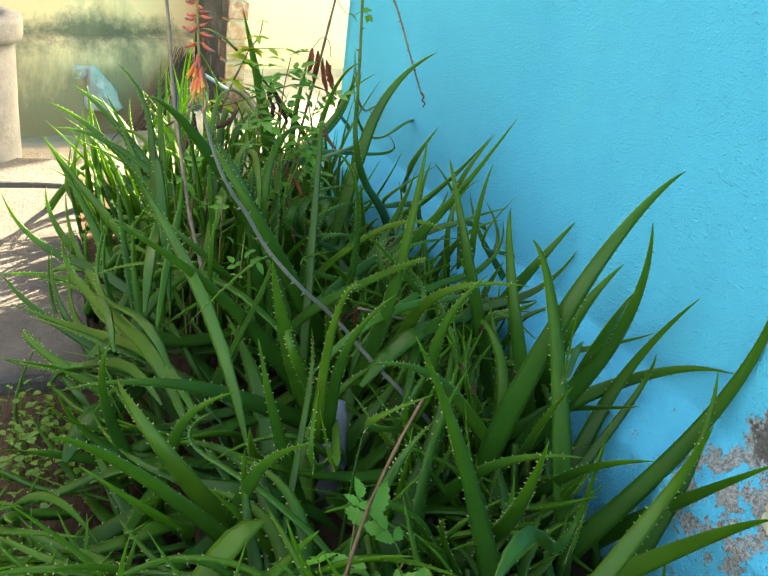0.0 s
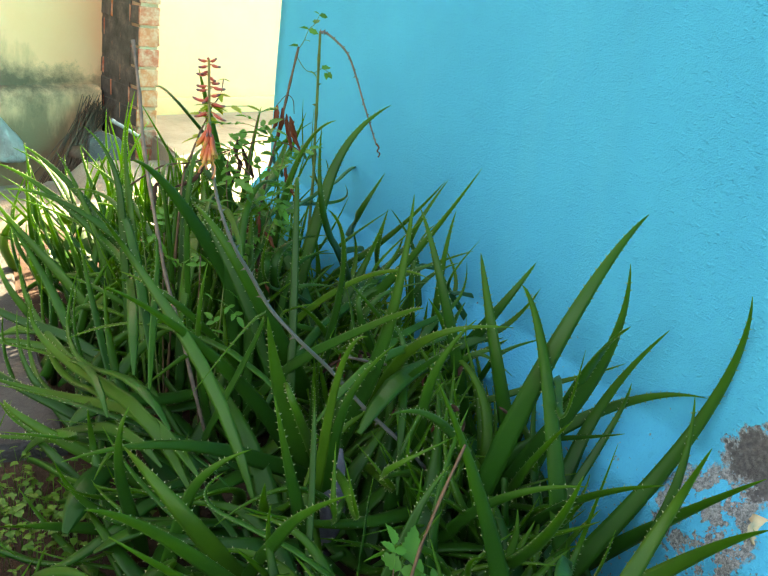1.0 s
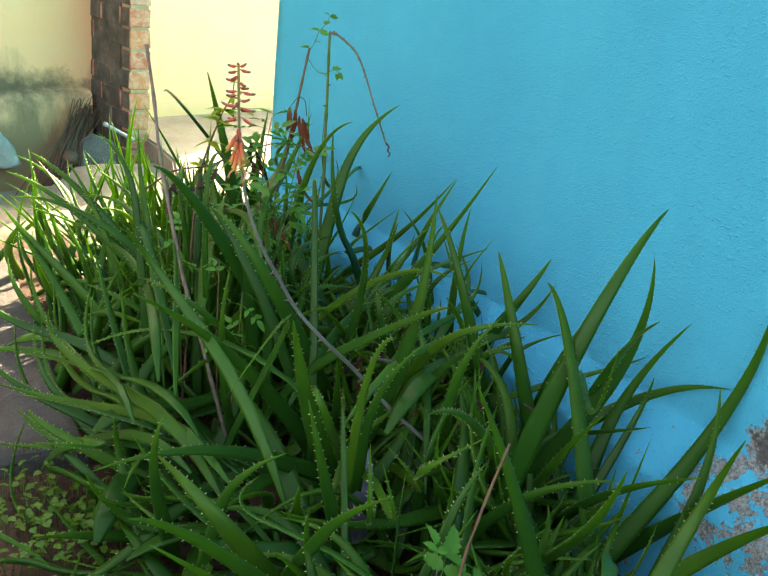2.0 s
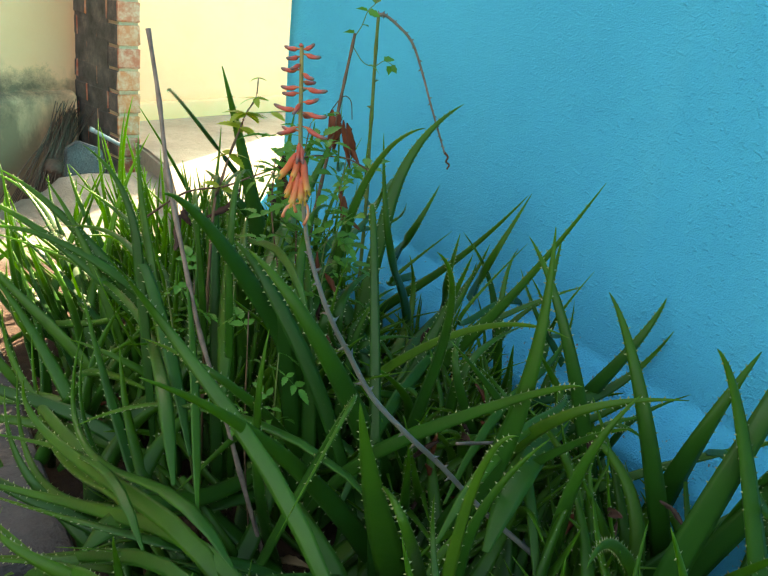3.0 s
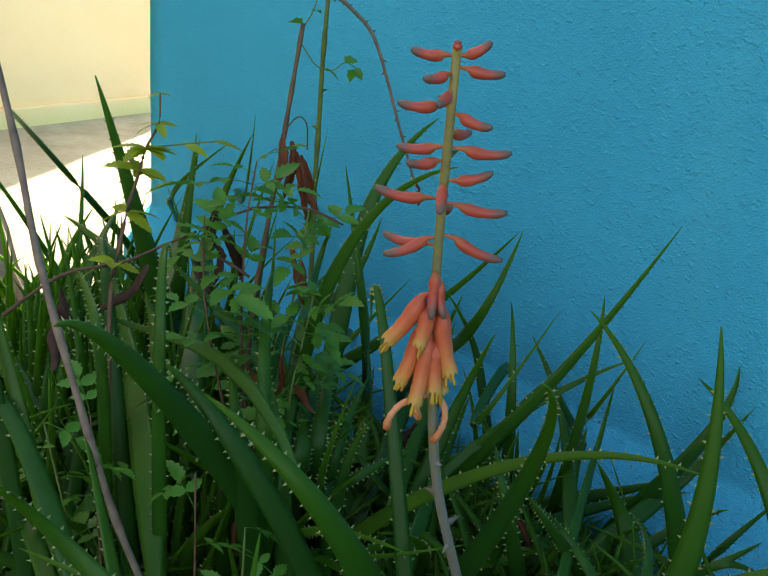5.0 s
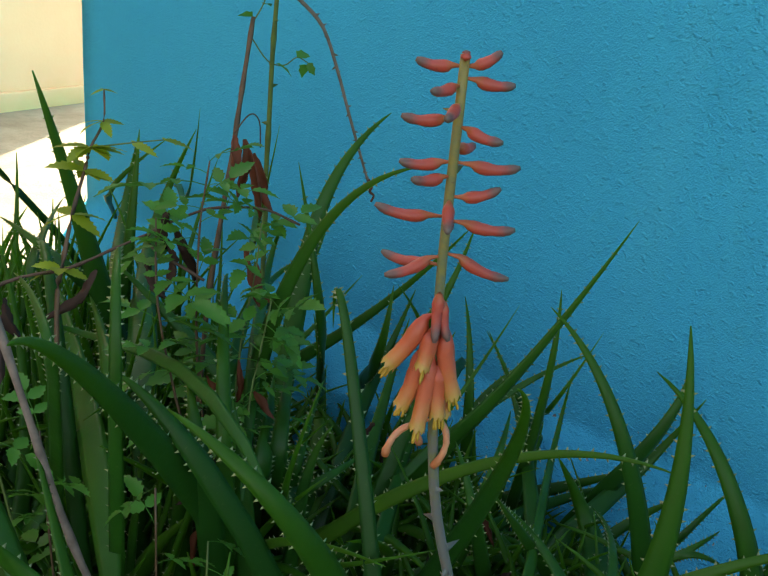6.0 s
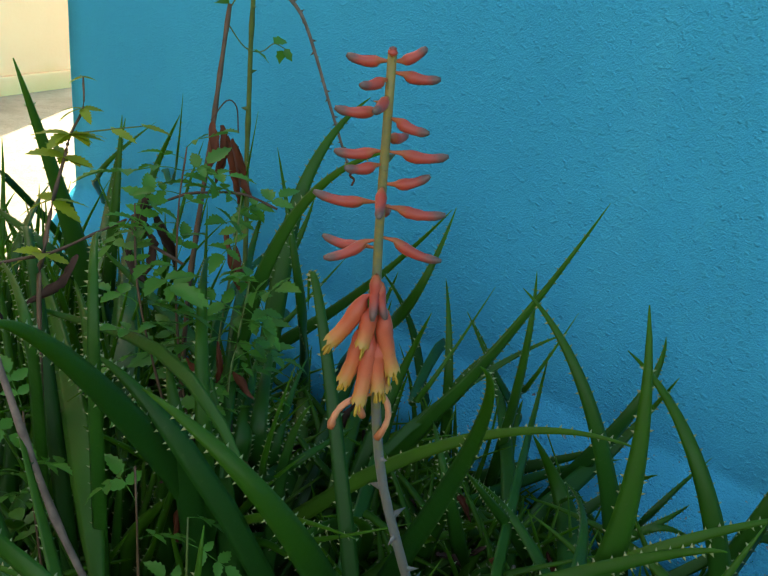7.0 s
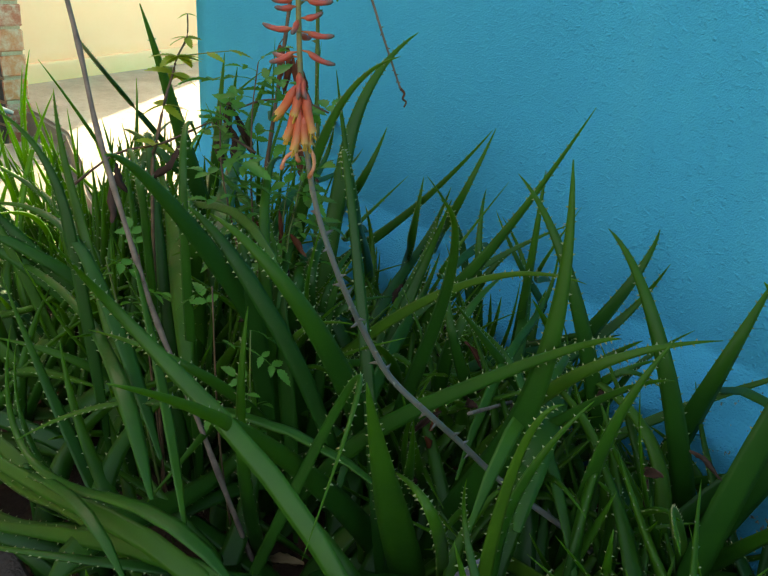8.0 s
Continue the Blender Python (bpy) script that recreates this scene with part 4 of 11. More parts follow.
grow((-0.330, 1.360, 0.0), [
    (-2.9, 3.9, 8.3, 0, 19, 30, -2.3, 1.3, 0, 3.8),
    (4.3, 2.6, 8.9, 175, 68, 20, -3.1, 3.4, 0, 2.3),
    (-2.7, 0.4, 2.7, 52, 67, 33, 2.1, 0.2, 0, 3.5),
    (-4.3, 3.5, 3.7, 179, 19, 14, -3.9, -0, 0, 3.2),
    (-3.8, -4.5, 5.1, 148, 56, 27, -0.9, 1.1, 0, 2.5),
    (3.8, 2.5, 2.8, -71, 45, 30, 4.5, 2.9, 0, 3.9),
    (-1.6, -1.6, 3.9, 86, 61, 29, 4.1, -2.4, 0, 2.3),
    (4.9, -1.5, 7.9, 59, 74, 27, 1.1, -3.5, 0, 2.4),
])
grow((-0.264, 1.368, 0.0), [
    (1.3, 3.2, 2.6, -147, 24, 32, -2, -3.3, 0, 3.3),
    (-4.1, -4.8, 5.6, 2, 69, 25, -3.6, 3.7, 0, 3.3),
    (-0.5, 0.5, 5.8, -118, 23, 16, 4.7, 2.4, 0, 2.6),
    (1, 4.4, 4.3, 107, 63, 32, -2.7, 1.5, 0, 2.8),
    (2.6, 1, 3, 140, 64, 19, -2.7, -1.9, 0, 3.3),
    (2.9, -2.2, 2.4, -141, 28, 14, 3.2, -3.3, 0, 2.5),
    (3.9, 2.7, 3.3, -147, 33, 30, -3.5, -2.3, 0, 2.5),
    (0.3, -0.2, 4.9, -60, 53, 25, 2.3, -2.6, 0, 3.9),
])
grow((-0.292, 1.375, 0.0), [
    (-4.4, 2.8, 4.8, -19, 34, 21, 3.9, -1.4, 0, 3.6),
    (0.7, -3.2, 7.2, -132, 30, 18, -2.3, -0.8, 0, 3.7),
    (0.5, -4.8, 7.8, -132, 15, 30, -2.9, -3.3, 0, 3.7),
    (2.7, -1, 7.1, -124, 52, 17, 3, 1.9, 0, 2.8),
    (3.3, -1.8, 4.5, -136, 25, 30, 4.4, 3.8, 0, 4),
    (1.6, 3.2, 8, -84, 60, 25, -2.3, -2.4, 0, 2.6),
    (1.8, -4.7, 5.6, -16, 33, 15, -3.1, -1.4, 0, 4),
    (0.1, 3.4, 3.3, 72, 43, 29, 2.6, -0.2, 0, 3.5),
])
grow((-0.197, 1.449, 0.0), [
    (-3.9, 4.9, 4.6, 178, 29, 14, 4.5, 0.4, 0, 3.7),
    (-3.8, 2.3, 3.4, 123, 70, 31, 2.7, 1.6, 0, 2.4),
    (-4.7, -0.9, 6.5, 127, 16, 14, 1.8, -2.1, 0, 3.1),
    (-4.7, 2.4, 5.4, -4, 37, 23, -2.9, -0.3, 0, 3.9),
    (2.3, 3.6, 3.6, 45, 72, 31, -1.7, 3.6, 0, 2.5),
    (-3.7, -1.7, 5.1, -103, 25, 16, 4, -2.4, 0, 2.2),
    (-2.1, 0.6, 7.8, 156, 35, 30, -3, 1.3, 0, 3.3),
    (-4.8, -2.4, 5.3, 166, 62, 32, 4.5, 0.8, 0, 2.2),
])
grow((-0.150, 1.531, 0.0), [
    (-2.8, 0, 3.4, -164, 57, 18, -0.2, 0.3, 0, 2.8),
    (-2.6, 3, 5.5, -58, 19, 28, 1.5, 1.9, 0, 2.7),
    (-1.5, 3.3, 3.8, 99, 73, 27, 4.4, 1.6, 0, 4),
    (-1.5, -0.8, 8.7, 167, 62, 23, -2.7, 2.1, 0, 3.6),
    (-0.3, -3.2, 5.4, 84, 73, 18, -2, -0.6, 0, 2.5),
    (-5, 1.8, 3.7, -36, 58, 15, 3.8, -0.5, 0, 2.7),
    (1.5, -0.1, 8.7, 169, 26, 17, -3.9, 1, 0, 2.4),
    (2.9, 1.1, 6, 7, 66, 23, 3.5, -0.4, 0, 2.4),
])
grow((-0.387, 0.718, 0.0), [
    (-3.1, 4.7, 6.8, -135, 43, 31, -3.5, -2.1, 0, 3.4),
    (-2.6, -3.1, 3.6, -57, 58, 17, 2.3, 3.5, 0, 2.8),
    (-1.7, -2.3, 6.1, -142, 42, 24, 4.4, -1.7, 0, 3.5),
    (-4.4, -1, 5.6, -54, 23, 28, -1, -1.6, 0, 2.5),
    (-4.1, -4, 3.2, -56, 59, 21, 4.3, -0, 0, 3),
    (-3, 3.4, 4.3, -147, 38, 28, 0.8, 1.8, 0, 3.4),
    (3.8, -1.3, 3.7, -22, 25, 16, 0.7, 1.4, 0, 3.2),
    (1, 3.6, 2.9, 174, 38, 19, -0.4, -2.4, 0, 3.9),
])
grow((-0.404, 0.739, 0.0), [
    (1, 4.5, 2.3, 74, 34, 17, 1.5, -1.5, 0, 3.6),
    (0.8, -0.2, 2, 89, 29, 18, 2.1, 0.7, 0, 2.8),
    (-3.9, -3.2, 2.6, -138, 57, 20, -1.4, 1.9, 0, 3.8),
    (4.6, 0, 6.7, 79, 35, 16, -3.1, 1.9, 0, 3.6),
    (-1.1, 4.7, 6.8, 114, 62, 16, 3.5, 2.6, 0, 2.7),
    (-4.4, 3.9, 6.5, 37, 60, 31, 2.8, -2.2, 0, 3.8),
    (-4, 3.1, 4.1, -43, 60, 16, -2.9, -1.4, 0, 4),
    (4.4, -0.4, 4.9, -100, 55, 14, 4.8, 0.7, 0, 3.6),
])
grow((-0.353, 0.749, 0.0), [
    (3.1, -4.5, 5.4, 65, 29, 17, 3.8, -2.4, 0, 3.3),
    (-2, 4.6, 2.8, -38, 52, 20, 1.1, -2.9, 0, 4.2),
    (-4.6, 2.2, 8.8, -53, 22, 17, 2.7, -3.6, 0, 3.1),
    (2, -0.9, 3.8, -156, 36, 17, -1.7, 0.5, 0, 4.2),
    (-2.6, -3.5, 5.1, -121, 59, 28, 1.6, 3.8, 0, 3.1),
    (-1, 4.5, 7.8, 81, 66, 14, -1.3, 1.5, 0, 3.9),
    (-4.5, -3.9, 2.1, -125, 39, 15, 0.2, 2, 0, 3.9),
    (-0.2, 2.5, 4.1, 76, 43, 16, -0.2, 1.8, 0, 4.2),
])
grow((-0.270, 0.869, 0.0), [
    (-3.7, -3.3, 4.7, 32, 60, 14, 2.4, -0.6, 0, 2.8),
    (-4.7, 1.5, 2.8, -62, 53, 31, 0.2, 1, 0, 3.1),
    (3.5, -3.7, 7.9, -86, 50, 18, -2.1, 2.2, 0, 3.1),
    (-4.7, -3, 8.4, 109, 34, 18, -3.1, -2.2, 0, 2.5),
    (-3.2, 2.6, 3, -58, 54, 20, -3.6, -1, 0, 3.2),
    (-1.6, -3.6, 8.1, 91, 43, 20, -1.2, 2.3, 0, 3.8),
    (3, 4.6, 3.7, -95, 65, 26, -3.2, -3.6, 0, 2.8),
])
grow((-0.335, 0.877, 0.0), [
    (-2.8, 1.5, 4.4, -96, 29, 28, 0, 1.7, 0, 2.3),
    (-3.5, 1.9, 2.6, -83, 26, 20, 1.7, 0.6, 0, 2.8),
    (1, 3.9, 3, -43, 39, 14, -0.1, -2.4, 0, 3.3),
    (3.8, 2.5, 4.8, -90, 54, 28, -1, 0, 0, 4),
    (2.1, -5, 6.4, 67, 32, 16, -1.1, 2.6, 0, 3.3),
])
grow((-0.144, 0.893, 0.0), [
    (2.9, 0.7, 2.1, -6, 24, 28, 4.1, 3.4, 0, 3.4),
    (-2.6, -2.7, 7.4, 27, 39, 31, -0.3, -1.6, 0, 3.6),
])
grow((-0.224, 0.980, 0.0), [
    (-1.4, 1.6, 3.5, 61, 37, 15, -4, -3.2, 0, 2.6),
    (-4.7, 0.2, 2.1, 12, 24, 33, -3.9, -0.6, 0, 3.2),
    (0.6, -1.5, 7.2, -140, 21, 19, -0.6, -2.1, 0, 3.4),
    (1.9, -1.5, 3.4, 48, 53, 27, -2.9, -2.9, 0, 3.7),
    (4.6, 4.7, 8.1, 38, 59, 14, -1.6, 3.1, 0, 2.9),
    (0.9, -2.5, 6.5, -64, 69, 33, -2, -0.4, 0, 2.3),
    (1.2, -4.4, 4.6, 20, 41, 28, -1.7, 1.3, 0, 3.9),
    (-3.7, 2.8, 3.9, -91, 58, 27, 1.8, 3.5, 0, 2.3),
])
# the rest of the bush
grow((-0.505, 0.736, 0.111), [
    (-0.7, 4.0, 14.7, 88, 57, 8.6, 0.3, -0.2, 0.0, 1.8, 30),
])
grow((-0.647, 0.884, 0.041), [
    (-6.4, 2.1, 16.4, -5, 42, 7.3, -2.7, -2.8, 1.3, 1.6, 30),
])
grow((-0.628, 0.982, 0.031), [
    (-8.2, 11.1, 10.2, 5, 32, 10.6, -0.8, -1.3, -0.0, 1.7, 30),
    (5.9, 0.3, 20.9, 12, 68, 11.1, -2.6, 0.7, 0.3, 1.4, 30),
])
grow((-0.549, 0.999, 0.046), [
    (3.0, -10.9, 12.3, 40, 69, 7.7, 0.0, -0.1, 0.0, 1.2, 20),
])
grow((-0.818, 1.003, 0.058), [
    (-2.9, 4.3, -3.9, -30, 18, 23.5, -4.5, 1.8, 0.3, 3.6, 20),
])
grow((-0.718, 1.211, 0.066), [
    (-5.4, 0.9, 11.0, -50, -5, 17.3, -0.5, 1.2, 0.0, 1.3, 20),
    (1.2, 5.6, -2.6, -15, 48, 39.5, -4.8, -1.2, 0.3, 5.5, 20),
    (-8.8, 9.8, 18.4, 0, 14, 31.5, -6.5, -3.5, 1.8, 2.6, 20),
    (-3.2, 2.9, 10.5, -38, -5, 35.0, 3.6, -4.5, -0.3, 2.4, 30),
])
grow((-0.618, 1.292, 0.140), [
    (-9.3, 9.8, 23.4, 11, 43, 15.0, -2.1, 0.4, 0.1, 1.7, 20),
    (-9.0, 8.8, 15.8, -51, -20, 18.9, 0.9, 1.4, 0.0, 2.3, 30),
])
grow((-0.859, 1.314, 0.000), [
    (3.7, 10.8, 13.8, -9, 9, 36.9, -8.1, -2.7, 2.0, 2.8, 20),
    (2.0, 8.1, 23.0, -32, -9, 26.9, -2.0, 4.1, 0.7, 1.9, 20),
    (-1.3, 4.9, 10.9, -52, 15, 12.4, -1.7, -0.6, 0.2, 2.2, 20),
    (-0.3, 9.9, 6.1, -59, -3, 16.3, 0.1, 0.0, 0.0, 1.8, 20),
    (-11.4, -0.9, 0.0, 8, 19, 26.3, -4.0, -3.6, 0.4, 1.7, 20),
    (-8.9, -5.4, 1.6, -14, 26, 13.6, -3.8, -0.6, 0.7, 1.0, 20),
])
grow((-0.751, 1.473, 0.082), [
    (2.4, 5.4, 33.8, -24, 10, 21.6, 2.5, 2.3, 0.2, 2.4, 20),
    (1.2, -1.8, 25.0, -13, 0, 71.8, -1.6, 10.4, 4.3, 2.5, 20),
    (-5.8, -1.6, 6.2, -6, 14, 38.1, -10.5, -0.9, 5.1, 3.6, 20),
    (-15.0, 24.0, -7.8, -10, 50, 20.4, -2.9, -1.1, 0.2, 1.9, 20),
    (-2.7, 4.2, 12.7, -5, 43, 23.3, 0.3, -0.3, 0.0, 2.5, 30),
    (-5.9, 1.2, 8.4, -2, 61, 17.7, -1.1, -1.4, 0.0, 1.8, 25),
])
grow((-0.681, 2.031, 0.130), [
    (-7.3, 10.1, 11.6, -46, 29, 21.1, 1.0, 0.4, 0.0, 2.3, 30),
    (5.8, -4.7, 21.2, 54, 68, 13.1, 0.5, -1.3, 0.0, 1.7, 30),
    (5.6, 1.5, 23.0, -31, 20, 15.7, -0.7, 1.7, 0.1, 1.7, 30),
    (-18.7, 8.3, 3.6, 1, 66, 15.4, -0.5, -0.9, 0.0, 1.7, 20),
    (-10.0, 8.9, 4.9, -21, 58, 17.9, -0.3, -0.3, 0.0, 1.9, 25),
])
grow((-0.659, 2.308, 0.064), [
    (-4.0, 7.9, 17.9, -34, 25, 25.4, 0.7, 2.8, 0.1, 3.1, 30),
    (-5.5, 2.8, 18.1, -36, 44, 17.8, 0.6, 0.4, 0.0, 2.3, 30),
    (2.3, -1.2, 20.1, -25, 56, 16.5, -0.5, -0.4, 0.0, 2.3, 20),
    (-2.9, 6.7, 16.8, -15, 62, 14.8, -0.6, -0.6, -0.0, 1.7, 30),
])
grow((-0.776, 0.496, 0.0), [
    (-6.8, -5.8, 5.2, 66, 46, 34, 0.2, -4.1, 0, 4.6),
    (-6.6, 2.2, 15.4, 34, 22, 24, -6.2, -0.8, 0, 3.6),
    (-6.0, 6.1, 9.4, 323, 15, 35, -9.0, 0.3, 0, 4.4),
    (-6.0, 10.6, 13.4, 320, 8, 34, -5.9, 0.7, 0, 3.0),
    (8.4, -12.5, 9.4, 61, 37, 29, 6.0, 0.7, 0, 4.3),
    (6.4, 4.4, 6.6, 320, 1, 32, -3.9, -0.3, 0, 3.3),
])
grow((-0.508, 0.426, 0.0), [
    (-7.5, -7.6, 4.8, 13, 48, 27, 5.0, 0.7, 0, 5.7),
    (-8.3, 2.3, 7.1, 90, 25, 29, 4.6, -0.1, 0, 4.7),
    (0.0, 2.1, 7.8, 55, 15, 36, -3.7, 3.0, 0, 4.4),
    (4.6, -2.8, 3.0, 338, 54, 24, 3.3, 1.5, 0, 5.4),
    (1.7, 2.8, 6.0, 336, 17, 28, 6.2, 1.7, 0, 4.1),
    (4.8, -0.9, 8.6, 350, 28, 36, -4.6, -0.1, 0, 4.7),
    (6.9, -2.9, 6.2, 157, 29, 29, 8.0, -3.9, 0, 4.3),
    (-2.1, 6.9, 8.6, 262, 65, 29, 0.1, 0.2, 0, 3.9),
])
grow((-0.927, 0.662, 0.0), [
    (-3.3, -4.1, 7.0, 12, 30, 22, -0.7, -1.0, 0, 3.7),
    (-1.5, -0.9, 6.7, -20, 34, 17, -1.1, -0.5, 0, 4.5),
    (-0.1, -1.1, 2.6, 16, 9, 22, 1.6, -0.5, 0, 3.5),
    (1.4, -4.3, 5.4, -3, 40, 19, -0.5, 1.7, 0, 3.8),
    (5.1, -1.4, 3.7, -15, 19, 24, -4.2, -0.7, 0, 4.4),
    (-1.6, 7.1, 6.6, 51, 34, 18, -2.4, 1.0, 0, 4.6),
    (-7.9, 7.4, 5.1, 75, 39, 20, 0.5, -2.5, 0, 3.3),
])
grow((-1.060, 0.800, 0.0), [
    (-6.5, -6.7, 8.8, 35, 20, 25, -0.7, 1.1, 0, 4.2),
    (-1.0, -5.9, 2.8, 52, 21, 20, 0.4, -7.5, 0, 4.6),
    (2.4, -7.4, 5.8, 39, 15, 27, 0.5, 0.2, 0, 4.2),
    (1.8, 2.2, 3.1, 47, 21, 15, -0.7, -0.8, 0, 3.3),
    (-7.8, 6.6, 3.7, 106, 35, 26, -2.2, -0.5, 0, 4.0),
    (1.4, 4.2, 2.3, 36, 19, 19, 2.5, 0.8, 0, 3.8),
    (5.0, 2.8, 8.5, 61, 25, 16, -2.2, 5.1, 0, 4.1),
    (4.7, 4.1, 2.2, 114, 37, 20, -1.9, -0.2, 0, 3.9),
])
grow((-0.613, 0.548, 0.0), [
    (-1.9, -4.6, 3.5, 315, 32, 29, 5.7, -2.5, 0, 3.4),
    (-0.5, -3.4, 13.6, 296, 25, 30, 0.3, -2.8, 0, 2.9),
    (-2.7, -1.6, 11.1, 320, 24, 31, -4.0, 1.0, 0, 3.1),
    (-3.8, 0.9, 7.3, 306, 2, 26, 5.5, 0.8, 0, 3.7),
    (-0.1, 2.2, 4.1, 280, 31, 29, -0.6, 0.7, 0, 3.0),
    (4.2, -0.4, 8.7, 339, 24, 31, 5.0, -2.9, 0, 4.0),
    (-2.4, 5.7, 3.6, 290, 20, 33, -3.9, -0.0, 0, 3.4),
    (7.1, 1.0, 5.8, 108, 48, 22, -6.1, 0.4, 0, 3.9),
])
grow((-0.763, 0.670, 0.0), [
    (-1.7, -6.7, 8.2, 122, 51, 29, -0.8, 5.4, 0, 4.2),
    (-5.8, -1.7, 14.9, 149, 20, 25, 5.9, -5.0, 0, 3.6),
    (-0.3, 0.9, 7.5, 83, 53, 22, -1.2, -2.5, 0, 5.7),
    (1.5, 1.6, 11.4, 302, 13, 36, 0.7, 0.2, 0, 3.5),
    (-2.1, 2.5, 9.1, 323, 0, 25, 7.0, -0.6, 0, 3.8),
    (4.6, 0.4, 15.0, 280, 18, 23, -0.1, -2.0, 0, 3.5),
    (5.0, 0.0, 11.0, 314, 4, 24, 2.0, -0.2, 0, 3.4),
    (-1.3, 3.0, 7.3, 307, 24, 21, 2.0, 0.9, 0, 4.0),
])
grow((-0.458, 0.586, 0.0), [
    (-2.3, 0.2, 10.5, 269, 49, 35, -3.8, -0.1, 0, 5.3),
    (-4.0, 3.2, 5.1, 186, 52, 42, -5.2, -1.4, 0, 5.1),
    (6.7, -0.1, 11.3, 279, 24, 23, -4.7, -0.1, 0, 4.4),
    (-15.3, 3.8, 7.8, 258, 19, 26, 1.8, -0.3, 0, 3.7),
])
grow((-0.294, 0.442, 0.0), [
    (-1.8, -3.6, 4.6, 105, 72, 21, -1.5, 1.4, 0, 3.8),
    (-1.7, -2.6, 8.4, 59, 18, 29, -6.3, 0.2, 0, 4.7),
    (0.8, -3.7, 6.3, 235, 28, 25, -4.1, 2.2, 0, 5.1),
    (-1.9, 3.8, 5.6, 278, 44, 23, -2.8, 2.0, 0, 4.4),
    (-3.4, 3.9, 5.9, 231, 38, 21, -1.8, 1.5, 0, 3.4),
    (0.9, 4.3, 8.9, 131, 59, 30, 9.1, 0.4, 0, 5.7),
    (9.1, -7.1, 10.4, 150, 63, 37, 6.7, 0.1, 0, 5.7),
])
grow((-0.916, 0.812, 0.0), [
    (-2.3, -3.7, 7.0, -4, 18, 19, -2.8, -0.4, 0, 3.3),
    (-6.1, -0.0, 4.8, 99, 47, 18, 0.5, 3.2, 0, 4.4),
    (5.8, -1.6, 9.2, 315, 0, 33, 1.2, -3.2, 0, 3.0),
    (-6.6, 4.0, 7.3, 11, 9, 22, -3.7, -2.4, 0, 3.6),
    (-8.9, 2.6, 4.5, 166, 58, 18, -0.5, 1.8, 0, 4.0),
    (7.2, -6.9, 9.9, 300, 32, 23, -1.5, -0.4, 0, 3.8),
    (1.2, 6.8, 6.0, -178, 48, 15, -1.1, -0.8, 0, 3.6),
    (9.7, -1.1, 6.3, 311, 21, 21, 1.8, -2.5, 0, 3.0),
])
grow((-0.659, 0.669, 0.0), [
    (-2.2, -1.2, 9.0, 257, 38, 24, -1.7, -4.6, 0, 4.5),
    (-0.9, -1.2, 15.6, 135, 23, 39, -0.5, 2.5, 0, 3.5),
    (0.2, -0.7, 7.0, 285, 24, 25, -4.1, 1.4, 0, 4.0),
    (2.0, 0.5, 5.7, 233, 15, 21, 6.1, 3.5, 0, 4.0),
    (1.2, 2.0, 5.7, 135, 17, 40, 5.9, -0.9, 0, 4.1),
    (-6.4, 1.4, 13.2, 317, 7, 29, -4.1, -2.2, 0, 4.3),
    (2.9, -0.2, 6.0, 279, 34, 30, -1.9, -1.3, 0, 3.6),
    (3.0, -0.7, 6.7, 237, 39, 23, -1.5, 0.4, 0, 3.9),
])
grow((-0.758, 0.744, 0.0), [
    (-1.4, -3.3, 5.9, 291, 45, 30, -0.5, 2.1, 0, 3.4),
    (-1.9, 0.2, 8.3, 221, 64, 25, -4.2, 1.5, 0, 3.8),
    (-2.0, 0.8, 8.0, 278, 21, 25, 3.6, 1.3, 0, 4.4),
    (-0.3, 1.7, 12.9, 223, 2, 20, -5.9, 1.7, 0, 4.5),
    (0.5, 2.1, 3.3, 314, 5, 28, -0.7, 2.1, 0, 4.0),
    (4.7, -3.5, 3.6, 111, 30, 25, 0.7, -0.4, 0, 3.8),
    (5.0, -0.8, 7.8, 319, 18, 22, 1.6, -2.3, 0, 3.0),
    (-4.6, 3.0, 6.1, 300, 14, 33, 3.0, 2.7, 0, 3.4),
])
grow((-0.187, 0.493, 0.0), [
    (2.4, -7.7, 11.9, 209, 38, 40, -16.0, -4.0, 0, 5.4),
    (3.9, -7.3, 12.7, 192, 18, 35, 1.2, 0.2, 0, 3.7),
    (1.3, -3.0, 3.2, 192, 40, 41, 8.0, 0.4, 0, 5.5),
    (-4.1, 5.1, 2.4, 43, 18, 24, 1.4, 0.2, 0, 3.1),
])
grow((-0.632, 0.713, 0.0), [
    (0.6, -5.3, 8.8, 292, 28, 24, 4.2, 2.4, 0, 3.7),
    (1.8, -4.4, 7.0, 144, 29, 25, -1.5, 0.8, 0, 3.5),
    (4.0, -1.5, 9.9, 213, 57, 28, -2.1, -3.7, 0, 4.3),
    (-1.3, 0.2, 4.9, 257, 41, 21, 2.3, -0.5, 0, 3.4),
    (0.6, 3.1, 5.9, 345, 28, 25, 6.6, 2.7, 0, 4.1),
    (-4.7, 1.6, 5.5, 277, 8, 32, 0.5, 1.0, 0, 4.2),
    (-4.0, 2.5, 4.1, 268, 29, 26, 7.3, 2.8, 0, 3.6),
])
